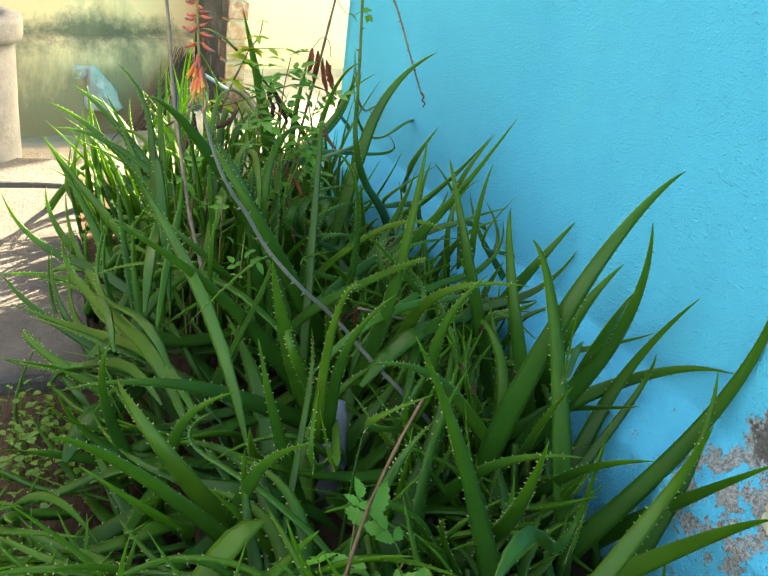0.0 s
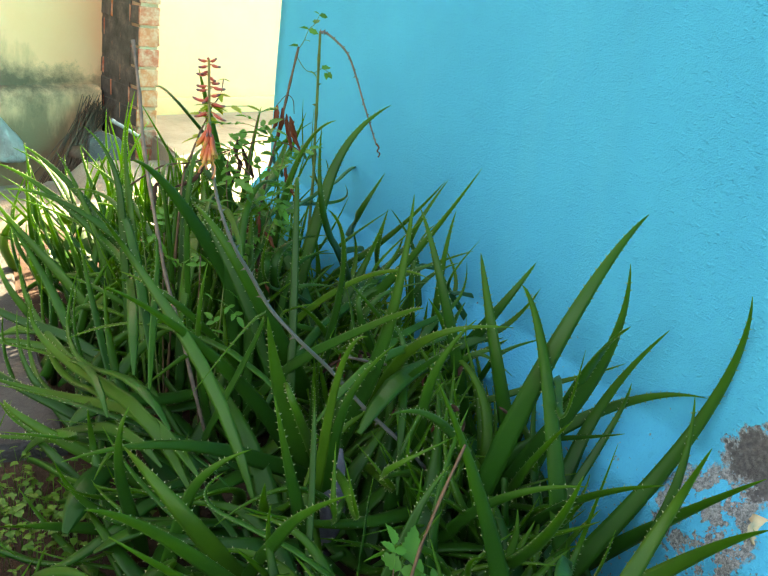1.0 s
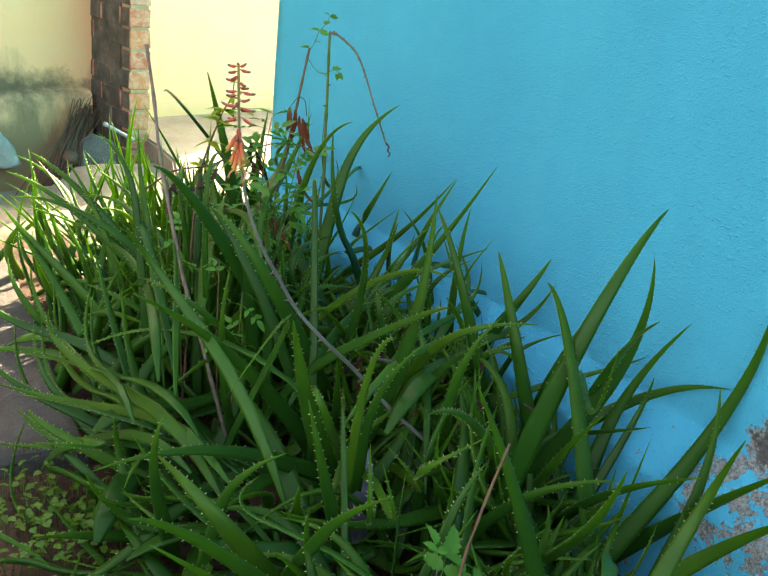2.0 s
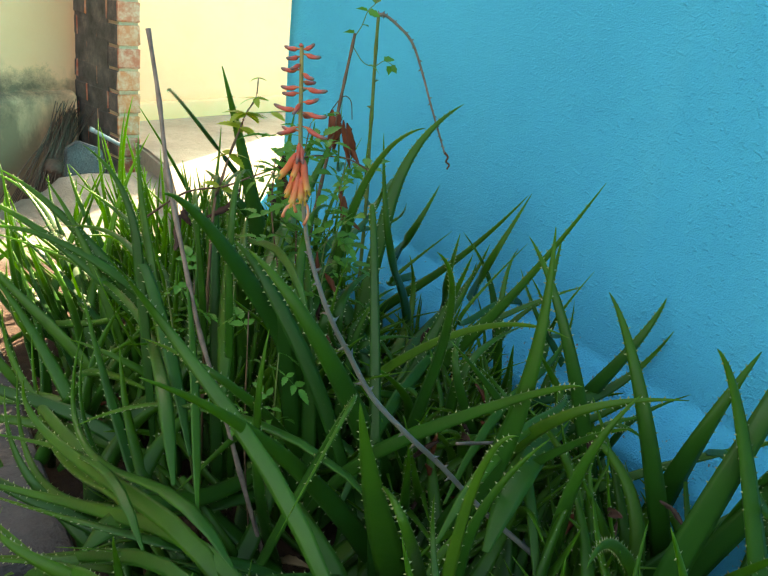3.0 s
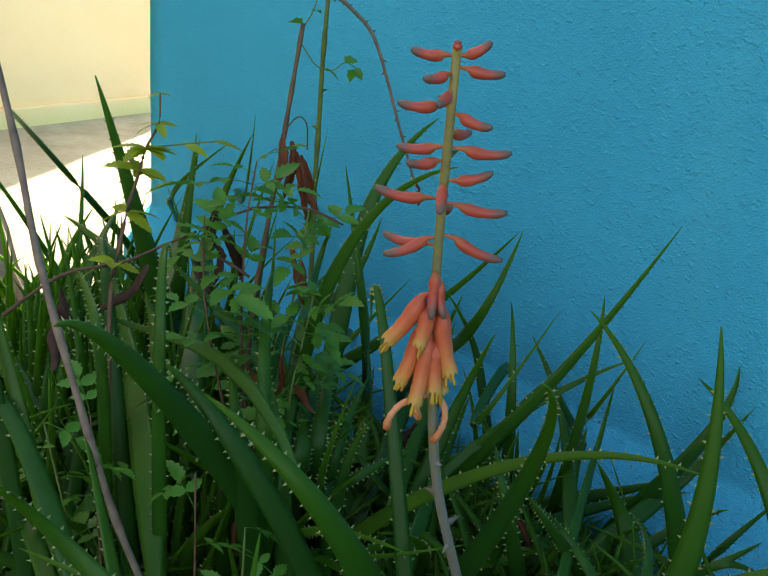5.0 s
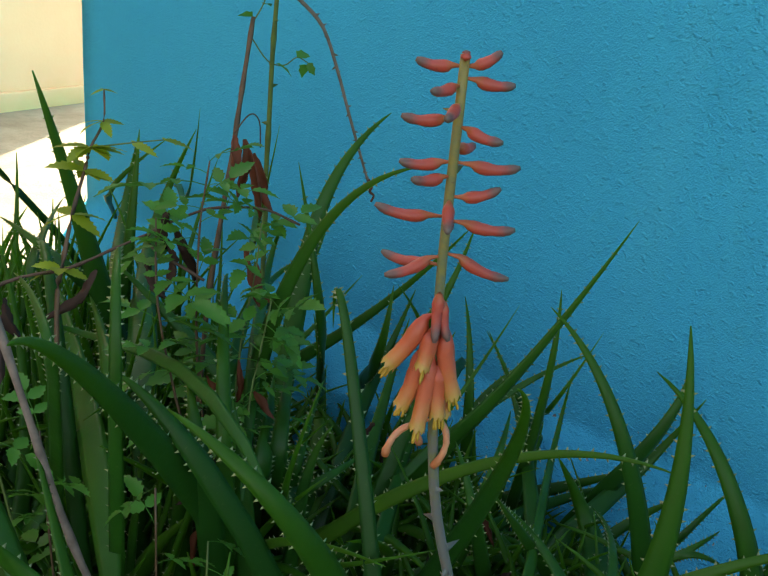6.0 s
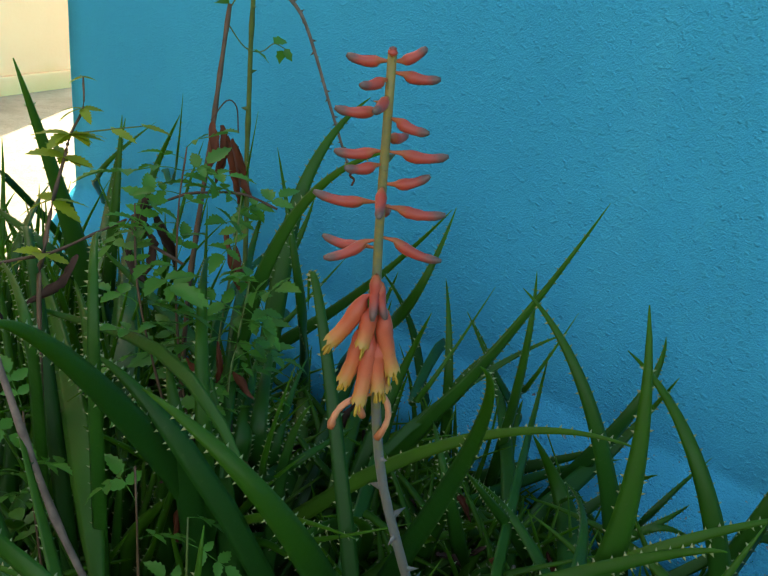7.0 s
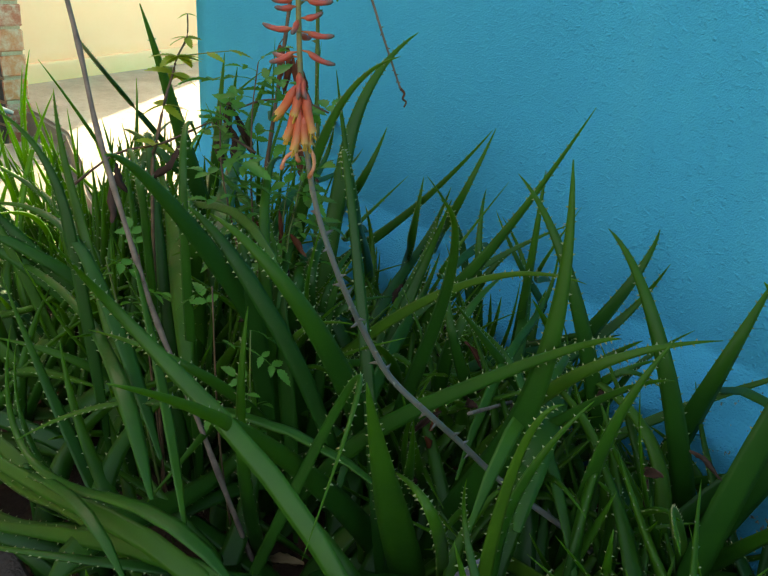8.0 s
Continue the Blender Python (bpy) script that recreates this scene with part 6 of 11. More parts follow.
grow((-0.143, 1.187, 0.0), [
    (1.2, -6.0, 8.1, 21, 42, 24, 2.7, 0.5, 0, 2.9),
    (-0.6, -1.7, 2.3, 6, 31, 27, 3.8, -0.5, 0, 5.0),
    (-1.8, -1.0, 4.2, 21, 23, 23, -2.5, 3.8, 0, 5.2),
    (3.0, -0.0, 2.9, 9, 33, 25, -3.8, 3.4, 0, 5.0),
    (4.1, 1.0, 3.6, -158, 31, 20, 2.0, 0.1, 0, 3.4),
    (-3.7, 1.5, 3.5, -30, 42, 16, 3.0, -0.8, 0, 4.3),
    (1.5, 3.4, 2.8, -20, 36, 26, 1.5, 0.2, 0, 4.9),
    (-3.7, 2.9, 3.3, 25, 10, 22, -4.2, 0.9, 0, 3.7),
])
grow((-0.314, 1.257, 0.0), [
    (-0.7, -2.5, 9.0, 12, 47, 31, 0.3, 0.7, 0, 5.1),
    (-1.1, -0.7, 9.9, 32, 45, 19, 3.3, -0.9, 0, 4.1),
    (1.4, -0.7, 7.2, 334, 42, 23, -0.7, 1.5, 0, 4.1),
    (-0.2, 0.5, 7.4, 236, 56, 29, 6.0, 0.3, 0, 4.6),
    (-2.0, 0.3, 2.2, 58, 24, 29, -1.8, -0.9, 0, 4.4),
    (-0.1, 0.7, 3.1, 41, 36, 29, 1.2, 0.3, 0, 4.3),
    (0.1, 1.2, 4.5, 146, 48, 27, 5.0, 2.9, 0, 4.4),
    (2.7, 1.2, 2.8, 159, 32, 24, 2.1, 2.1, 0, 4.0),
])
grow((-0.463, 1.354, 0.0), [
    (2.4, -4.4, 2.5, 51, 18, 32, -1.7, -0.4, 0, 4.2),
    (3.0, -2.7, 3.5, 112, 45, 25, -1.7, 2.7, 0, 4.2),
    (4.0, -3.7, 9.6, 59, 35, 22, -0.3, -2.2, 0, 4.4),
    (0.1, 7.2, 10.4, 151, 32, 41, 0.9, 0.3, 0, 4.2),
    (-6.6, 9.4, 11.1, 128, 35, 30, -2.4, 0.7, 0, 4.7),
    (4.4, -0.0, 5.4, 61, 37, 30, -3.9, -1.3, 0, 4.8),
])
grow((-0.370, 1.299, 0.0), [
    (0.1, -2.2, 5.0, 116, 53, 24, 1.7, -3.3, 0, 4.3),
    (0.7, -1.1, 4.8, 123, 40, 23, -1.5, 0.3, 0, 3.5),
    (-0.4, -0.9, 9.3, 134, 30, 25, -2.6, 2.6, 0, 4.1),
    (-1.7, -1.2, 8.7, 101, 44, 23, 3.6, 1.0, 0, 5.0),
    (-0.7, 0.2, 4.1, 95, 60, 26, 1.8, 0.8, 0, 4.5),
    (3.2, 0.8, 4.5, 76, 20, 27, 3.7, -0.1, 0, 5.4),
    (-1.6, 1.9, 2.7, 48, 39, 34, 0.8, -0.1, 0, 4.8),
    (0.4, 2.5, 2.3, 56, 46, 31, 2.7, 1.7, 0, 4.7),
])
grow((-0.373, 1.337, 0.0), [
    (-3.8, -3.6, 5.5, 125, 39, 30, 6.9, -5.2, 0, 3.8),
    (-3.6, 1.2, 3.9, 35, 16, 27, 2.0, 1.4, 0, 4.9),
    (-0.1, 0.2, 9.1, 110, 35, 23, 1.7, -2.9, 0, 4.7),
    (-0.5, 0.9, 3.9, 123, 56, 26, -0.7, -2.1, 0, 3.6),
    (1.2, -0.5, 8.1, 122, 32, 14, 1.5, -3.4, 0, 4.0),
    (2.7, -1.0, 6.8, 56, 47, 21, -0.3, -2.2, 0, 3.5),
    (1.1, 1.8, 3.5, 67, 21, 27, 0.4, 3.3, 0, 5.8),
    (3.0, 0.9, 8.4, 16, 23, 22, 1.9, 1.6, 0, 4.5),
])
grow((-0.205, 1.249, 0.0), [
    (0.2, -5.0, 3.8, 142, 40, 17, -5.4, -3.6, 0, 4.1),
    (3.4, -2.7, 4.9, 8, 31, 25, 2.6, 0.2, 0, 3.4),
    (-1.1, -0.7, 4.2, 47, 16, 19, -1.7, 0.4, 0, 3.2),
    (0.4, -0.1, 7.0, 337, 31, 21, -0.3, -0.0, 0, 3.8),
    (-4.5, 0.8, 2.3, 99, 77, 17, -0.5, -3.7, 0, 4.4),
    (2.1, 2.3, 7.4, 4, 22, 24, 2.7, 1.4, 0, 3.8),
    (0.9, 2.6, 7.1, -171, 70, 26, 4.0, -3.5, 0, 2.8),
    (-1.4, 2.8, 4.3, 11, 48, 23, 1.3, -1.1, 0, 4.6),
])
grow((-0.703, 1.597, 0.0), [
    (-11.4, -7.8, 5.5, 102, 41, 31, 6.6, -3.3, 0, 5.7),
    (0.1, 2.7, 7.4, 112, 56, 23, 1.5, 0.2, 0, 4.2),
    (2.8, 4.4, 13.1, 88, 37, 29, 5.8, -0.6, 0, 4.2),
    (7.0, 0.6, 7.9, 78, 58, 27, 8.8, 2.4, 0, 3.6),
    (-7.7, 12.5, 4.3, 45, 64, 27, 6.5, 0.6, 0, 4.3),
    (-0.7, 11.5, 11.3, 76, 54, 28, -1.9, 3.9, 0, 4.7),
    (9.5, -15.0, 8.0, 309, 51, 22, -3.3, 1.2, 0, 4.1),
])
grow((-0.278, 1.278, 0.0), [
    (1.6, -0.0, 3.5, 217, 43, 24, -2.3, 0.0, 0, 5.4),
    (-0.4, 0.5, 7.9, 40, 45, 24, 2.0, -2.3, 0, 2.6),
    (1.1, 0.8, 4.9, 42, 48, 24, 2.2, -2.4, 0, 3.3),
    (-0.2, 0.8, 5.0, 150, 60, 22, 0.1, 0.3, 0, 4.4),
    (-0.9, 1.3, 2.4, 117, 64, 22, -0.3, 3.4, 0, 4.4),
    (-2.6, 0.8, 6.6, 71, 40, 21, 0.2, -0.0, 0, 4.6),
])
grow((-0.286, 1.311, 0.0), [
    (-1.4, -1.3, 2.4, 160, 63, 33, 2.0, -2.7, 0, 3.5),
    (-2.6, -0.6, 7.2, 102, 22, 19, -0.6, -3.1, 0, 4.1),
    (-0.1, -0.2, 2.4, 31, 33, 35, 2.3, -0.7, 0, 4.6),
    (0.8, 0.1, 3.9, 260, 35, 27, -2.3, 0.4, 0, 5.7),
    (-3.6, 0.5, 8.1, 138, 34, 22, -4.2, 4.1, 0, 5.2),
    (1.8, 0.5, 4.6, 114, 57, 21, 1.1, 1.5, 0, 3.8),
    (1.9, 0.9, 2.2, 63, 37, 16, -0.7, -0.7, 0, 5.0),
    (3.1, 0.1, 7.6, 42, 10, 27, -0.4, -3.1, 0, 2.4),
])
grow((-0.231, 1.296, 0.0), [
    (0.5, -1.7, 6.6, -21, 30, 19, 4.5, -4.1, 0, 3.9),
    (-0.0, -0.4, 2.5, 8, 64, 36, 3.7, 1.6, 0, 3.4),
    (1.6, -0.2, 3.5, -9, 50, 26, 0.7, 4.6, 0, 4.7),
    (-1.1, -0.2, 9.1, 139, 40, 15, 1.1, -0.3, 0, 3.5),
    (2.7, -0.3, 8.4, 5, 45, 25, 0.6, -2.6, 0, 2.8),
    (-0.8, 0.8, 3.8, 150, 62, 31, -3.0, -0.3, 0, 2.4),
    (-1.6, 0.6, 4.8, 29, 60, 23, 1.1, 0.2, 0, 4.3),
    (-1.2, 1.4, 2.2, 26, 37, 26, 4.1, 0.0, 0, 3.5),
])
grow((-0.140, 1.285, 0.0), [
    (2.3, -5.5, 3.3, -20, 43, 29, 1.6, 0.9, 0, 4.9),
    (1.3, -2.3, 5.5, 11, 31, 22, 3.1, -3.3, 0, 3.8),
    (2.6, -1.6, 2.0, 160, 62, 17, -0.3, -0.8, 0, 3.5),
    (-0.3, 1.7, 15.2, 264, 28, 30, 1.4, 0.5, 0, 4.0),
    (0.1, 2.8, 9.6, 144, 65, 20, -2.1, -0.9, 0, 2.5),
    (-2.8, 1.6, 3.3, 13, 40, 26, 1.6, -1.6, 0, 5.7),
    (-4.7, -0.1, 4.5, -69, 84, 15, 0.3, 0.2, 0, 4.4),
    (1.6, 3.4, 7.8, 1, 55, 14, -0.5, 2.4, 0, 4.3),
])
grow((-0.345, 1.371, 0.0), [
    (-1.7, -0.5, 2.6, 74, 62, 35, 0.5, -0.8, 0, 3.6),
    (-2.6, 1.1, 4.2, 50, 28, 28, 0.1, -0.1, 0, 4.5),
    (1.8, -1.1, 3.3, 17, 45, 15, -0.0, -1.5, 0, 3.7),
    (-4.9, 1.2, 3.7, 53, 10, 31, 0.5, -2.6, 0, 4.8),
    (2.3, -1.2, 2.8, 127, 27, 27, -2.8, 0.5, 0, 3.5),
])
grow((-0.400, 1.427, 0.0), [
    (0.0, -3.5, 11.6, 34, 16, 22, 0.7, 1.7, 0, 5.4),
    (-0.7, -0.3, 6.8, 192, 18, 35, 2.4, -0.6, 0, 3.5),
    (-1.6, 0.0, 2.2, 131, 38, 28, -1.0, -1.3, 0, 4.4),
    (2.5, -0.1, 3.9, 113, 28, 31, 3.0, 0.7, 0, 5.1),
    (-4.2, -0.6, 4.1, 62, 22, 20, -1.0, 1.4, 0, 3.7),
    (-2.7, 1.3, 4.6, 84, 19, 26, 1.0, -0.8, 0, 5.1),
    (2.7, 1.6, 6.4, 47, 27, 21, 1.6, 1.9, 0, 3.8),
    (4.2, 1.5, 5.4, 89, 39, 27, 0.2, 3.0, 0, 5.9),
])
grow((-0.241, 1.337, 0.0), [
    (-0.9, -1.5, 3.4, 99, 44, 21, -1.1, 2.7, 0, 3.2),
    (-1.7, -0.6, 7.4, 82, 61, 18, 0.1, -2.1, 0, 3.2),
    (-0.1, 0.2, 5.2, -165, 64, 29, -7.6, -3.1, 0, 4.1),
    (-1.0, 0.8, 5.8, 48, 19, 24, 0.5, 0.9, 0, 3.8),
    (1.4, -1.9, 3.9, 148, 31, 17, 2.4, 0.2, 0, 4.8),
    (2.7, -2.0, 8.2, 237, 71, 23, 2.4, 1.0, 0, 3.9),
    (-0.6, 2.5, 4.3, 40, 38, 27, 1.4, -3.2, 0, 3.1),
    (0.2, 2.5, 7.5, 170, 40, 29, -1.0, -4.1, 0, 4.7),
])
grow((-0.285, 1.373, 0.0), [
    (-2.1, -2.2, 2.3, 65, 60, 24, 3.2, -4.1, 0, 5.3),
    (-0.2, -1.4, 2.7, 37, 44, 26, -1.9, -0.5, 0, 4.7),
    (-1.0, 0.2, 2.1, 138, 29, 32, -1.6, -0.1, 0, 3.6),
    (-2.0, 0.6, 6.4, 229, 50, 31, -6.9, -3.1, 0, 4.7),
    (-0.9, 0.4, 7.1, 144, 42, 23, 4.4, 3.9, 0, 5.3),
    (0.7, -0.2, 4.2, 50, 58, 19, -1.9, -0.1, 0, 4.8),
    (2.0, 1.7, 5.3, 23, 45, 24, -5.6, 0.7, 0, 4.5),
    (3.4, 0.9, 4.2, 41, 74, 17, -1.0, 3.6, 0, 4.2),
])
grow((-0.494, 1.477, 0.0), [
    (-0.9, -2.2, 3.3, 295, 60, 23, 1.2, -2.4, 0, 4.6),
    (-2.6, -1.3, 6.8, 140, 70, 32, 4.0, -0.1, 0, 4.9),
    (1.5, -1.0, 10.6, 190, 49, 26, 6.4, 0.1, 0, 4.0),
    (2.6, -1.5, 2.8, 87, 25, 22, 3.0, 1.3, 0, 3.5),
    (-1.5, 1.6, 8.4, 168, 40, 26, -2.5, 0.4, 0, 3.7),
    (5.3, -1.1, 2.3, 134, 40, 35, 4.2, -2.5, 0, 4.8),
    (-6.2, 1.6, 5.5, 31, 51, 25, -0.4, 2.0, 0, 5.5),
    (2.0, 3.9, 9.7, 195, 41, 21, 0.1, -3.3, 0, 5.7),
])
grow((-0.192, 1.342, 0.0), [
    (-1.5, -3.2, 6.5, 77, 16, 15, 2.6, -3.3, 0, 3.2),
    (-1.0, -1.1, 6.1, -179, 46, 27, 5.7, -0.8, 0, 5.2),
    (-0.0, -0.6, 6.1, -16, 54, 22, 0.4, -1.0, 0, 5.4),
    (-0.6, 0.1, 9.3, -169, 39, 23, -1.6, -0.3, 0, 4.4),
    (1.3, -0.3, 8.8, -168, 58, 19, 0.1, 2.1, 0, 4.5),
    (1.2, 1.6, 2.1, 23, 24, 21, -2.9, -0.4, 0, 3.0),
    (-0.7, 2.4, 5.0, 54, 88, 19, 0.7, -0.3, 0, 3.0),
])
grow((-0.316, 1.441, 0.0), [
    (-1.7, -2.4, 7.1, 182, 42, 24, 6.0, 0.1, 0, 3.5),
    (-1.3, -1.4, 10.9, 233, 49, 36, 3.0, -3.3, 0, 4.1),
    (-1.2, -0.4, 3.3, 163, 50, 34, 2.9, -0.3, 0, 5.2),
    (-0.0, 1.1, 9.5, 126, 15, 21, -0.2, -0.1, 0, 3.1),
    (-0.9, 1.6, 3.8, 37, 34, 25, 0.0, -1.7, 0, 3.2),
    (0.7, 1.2, 4.2, 216, 27, 26, 6.8, 3.3, 0, 5.3),
    (2.0, 0.5, 7.2, 62, 34, 23, 2.4, -2.7, 0, 3.2),
])
grow((-0.230, 1.395, 0.0), [
    (-1.3, -1.8, 3.4, 24, 56, 24, 0.2, 1.2, 0, 3.5),
    (0.0, -1.4, 6.0, 148, 29, 23, -1.8, 5.6, 0, 4.4),
    (0.8, -1.1, 3.8, 32, 55, 24, -2.2, -1.1, 0, 3.3),
    (-1.0, 1.1, 14.9, 330, 41, 25, -0.2, -1.6, 0, 4.3),
    (1.7, -2.7, 3.9, 277, 46, 17, -0.5, 2.8, 0, 5.4),
    (1.5, -0.6, 5.7, 295, 28, 31, 4.7, -2.6, 0, 5.2),
    (-1.1, 2.4, 7.1, 289, 71, 25, 5.1, -0.7, 0, 5.2),
    (-0.4, 4.1, 3.5, 135, 20, 20, 0.3, -2.7, 0, 4.9),
])
grow((-0.434, 1.509, 0.0), [
    (-1.0, -1.7, 9.4, 115, 18, 25, 4.8, -0.3, 0, 4.1),
    (-0.4, 0.1, 4.3, 124, 27, 29, 0.5, 1.7, 0, 4.9),
    (1.6, -0.7, 6.7, 133, 25, 39, 4.0, -1.6, 0, 4.5),
    (1.8, -2.1, 2.2, 76, 50, 31, 4.7, -0.7, 0, 4.0),
    (-1.3, 1.2, 8.8, 37, 62, 29, 3.4, 0.1, 0, 3.7),
    (-3.6, 0.6, 6.0, 75, 35, 28, 0.4, -3.2, 0, 4.2),
    (-1.5, 3.7, 14.9, 240, 70, 21, 3.4, -2.6, 0, 4.5),
    (4.5, -1.1, 5.4, 100, 49, 25, 1.6, 3.4, 0, 3.1),
])
grow((-0.145, 1.370, 0.0), [
    (-0.9, -1.9, 7.6, 34, 56, 23, -2.1, -0.0, 0, 3.7),
    (-0.6, 0.3, 2.2, -8, 41, 15, -0.9, 0.1, 0, 3.2),
    (1.5, -2.2, 4.1, -165, 60, 22, 0.6, -1.2, 0, 4.5),
    (-0.4, 0.6, 2.2, -160, 58, 30, -2.7, -0.8, 0, 4.4),
    (0.9, 0.9, 2.7, -172, 17, 15, 1.3, 1.3, 0, 4.4),
    (0.6, 1.4, 2.1, 128, 56, 16, -0.8, 0.3, 0, 3.7),
    (2.0, 0.6, 4.0, 15, 41, 26, -1.7, -3.3, 0, 2.7),
])
grow((-0.497, 1.579, 0.0), [
    (-0.6, -4.6, 10.2, 197, 56, 39, 12.2, 0.1, 0, 4.8),
    (-1.9, -3.8, 4.0, 102, 38, 31, 2.6, -0.3, 0, 3.5),
    (-0.2, -1.5, 11.0, 27, 19, 26, 3.0, 1.9, 0, 5.5),
    (-3.3, 0.1, 9.9, 161, 63, 24, 3.1, 2.2, 0, 4.8),
    (4.2, 0.6, 11.2, 326, 30, 26, 8.8, -0.4, 0, 3.5),
    (-1.6, 3.7, 9.0, -66, 86, 36, -1.5, 2.3, 0, 4.2),
    (5.4, 1.6, 9.5, 138, 20, 35, -1.1, 0.0, 0, 5.0),
    (-2.2, 4.0, 5.6, 35, 66, 30, 6.5, -2.2, 0, 4.9),
])
grow((-0.342, 1.513, 0.0), [
    (-3.3, -3.9, 3.3, 106, 23, 20, 0.5, 0.6, 0, 3.4),
    (-1.0, -0.6, 3.3, 141, 50, 32, 4.4, 2.2, 0, 4.2),
    (1.3, -2.1, 4.0, 59, 41, 24, 4.1, 1.7, 0, 3.6),
    (-0.3, 1.6, 5.2, 300, 50, 20, 2.7, 0.3, 0, 5.0),
    (-0.2, 1.9, 13.8, 193, 29, 32, 4.3, -0.9, 0, 4.9),
    (0.4, 1.6, 5.3, 163, 38, 32, 0.6, -0.6, 0, 4.3),
    (-0.5, 2.8, 13.0, 267, 45, 37, 0.8, -2.0, 0, 5.3),
    (3.6, -1.4, 5.2, 35, 45, 28, 5.5, 1.8, 0, 3.6),
])
grow((-0.117, 1.385, 0.0), [
    (0.4, -4.1, 2.4, 154, 77, 20, 2.9, -1.4, 0, 2.8),
    (0.4, -3.0, 5.9, 159, 64, 19, -0.7, 0.8, 0, 3.4),
    (1.4, -2.8, 6.9, 17, 13, 18, 2.0, -2.3, 0, 3.2),
    (1.6, 0.1, 7.6, -172, 57, 19, 0.7, -0.2, 0, 2.6),
    (-3.0, 1.4, 8.1, 28, 28, 17, -1.8, -2.4, 0, 2.7),
    (1.0, 2.3, 2.1, 165, 20, 18, 1.4, -0.3, 0, 4.8),
    (0.3, 2.4, 3.7, -162, 41, 15, -1.2, 0.7, 0, 3.9),
    (-2.2, 3.7, 10.0, 6, 31, 20, 1.9, -2.2, 0, 2.5),
])
grow((-0.596, 1.653, 0.0), [
    (-0.6, -6.0, 15.1, 245, 46, 26, 4.4, 0.1, 0, 4.1),
    (-0.5, -3.6, 6.6, 260, 27, 21, 1.1, 1.2, 0, 4.6),
    (0.7, -1.1, 8.4, -2, 78, 47, -2.6, 2.8, 0, 3.0),
    (-6.8, 2.8, 7.6, 36, 69, 45, 1.6, 3.5, 0, 4.2),
    (-0.9, 4.9, 5.3, 152, 76, 26, 0.2, -1.6, 0, 3.9),
    (-4.0, 4.6, 3.2, 49, 55, 29, -2.6, -4.2, 0, 3.8),
    (10.5, -1.7, 3.0, 44, 73, 36, 1.5, -0.8, 0, 4.3),
])
grow((-0.287, 1.487, 0.0), [
    (-1.5, -2.1, 2.0, 116, 50, 23, -0.3, -0.4, 0, 3.0),
    (-1.4, -0.3, 3.4, 46, 37, 24, -2.3, 0.7, 0, 3.8),
    (0.2, -0.0, 9.3, 152, 56, 27, 5.9, 1.4, 0, 3.7),
    (1.2, -1.3, 5.4, 46, 16, 23, -1.6, -1.9, 0, 4.3),
    (-0.5, 1.5, 2.9, 337, 34, 27, -4.2, 2.0, 0, 3.4),
    (-1.5, 2.0, 6.5, 140, 13, 27, 0.3, -3.9, 0, 3.5),
    (0.2, 2.0, 3.3, 284, 21, 22, 3.2, -6.0, 0, 4.9),
    (3.3, -1.7, 5.2, 129, 30, 23, 1.0, 1.9, 0, 4.6),
])
grow((-0.207, 1.444, 0.0), [
    (1.1, -2.4, 9.6, 217, 50, 22, -3.3, -1.1, 0, 5.1),
    (-0.1, -1.4, 2.2, 283, 29, 22, -1.9, -0.4, 0, 4.2),
    (-0.5, -1.5, 9.1, 142, 14, 23, 0.7, -1.5, 0, 3.9),
    (-2.0, -0.8, 9.7, 97, 50, 18, 1.8, -1.5, 0, 2.5),
    (-2.1, 0.1, 8.5, 88, 51, 16, -0.1, -2.5, 0, 3.4),
    (-0.1, 1.5, 3.4, 122, 74, 17, 2.0, 0.5, 0, 3.9),
    (3.2, 1.7, 11.2, 176, 22, 22, -1.1, 1.8, 0, 5.2),
    (0.5, 2.8, 7.9, 222, 36, 16, -4.5, -0.1, 0, 3.6),
])
grow((-0.770, 1.803, 0.0), [
    (-7.2, -3.5, 4.1, 126, 51, 35, 3.5, -0.6, 0, 3.8),
    (-0.4, -5.9, 10.6, 121, 60, 31, 0.9, 1.2, 0, 4.0),
    (-0.2, -0.1, 15.4, 169, 18, 29, 2.5, 1.9, 0, 5.7),
    (1.5, 1.3, 4.4, 118, 45, 37, 7.2, -3.2, 0, 3.5),
    (-4.1, 6.9, 7.5, 109, 46, 39, -15.5, 4.9, 0, 4.6),
    (0.0, 4.6, 10.0, 91, 37, 31, 1.7, -0.7, 0, 4.8),
    (4.1, 2.7, 9.4, 127, 63, 31, -4.2, -0.2, 0, 4.2),
    (6.2, -6.1, 3.8, 61, 69, 28, 1.4, 0.7, 0, 4.7),
])
grow((-0.216, 1.502, 0.0), [
    (-2.0, -3.0, 2.5, -84, 77, 25, 2.6, 0.7, 0, 3.0),
    (0.1, -3.1, 7.7, 75, 70, 20, -0.4, 2.1, 0, 2.7),
    (-0.3, 0.7, 3.2, 6, 26, 25, -4.2, -6.8, 0, 3.4),
    (2.1, -2.0, 7.4, -164, 37, 33, 2.7, -2.5, 0, 4.5),
    (-1.8, 2.2, 3.6, 166, 39, 20, -3.0, 1.3, 0, 4.5),
    (2.7, 0.0, 9.9, 113, 27, 15, 0.1, -2.3, 0, 4.1),
    (1.5, 2.0, 9.8, 285, 23, 29, 5.5, -1.4, 0, 5.1),
    (-2.4, 3.2, 3.8, -147, 76, 25, 3.2, 1.2, 0, 3.3),
])
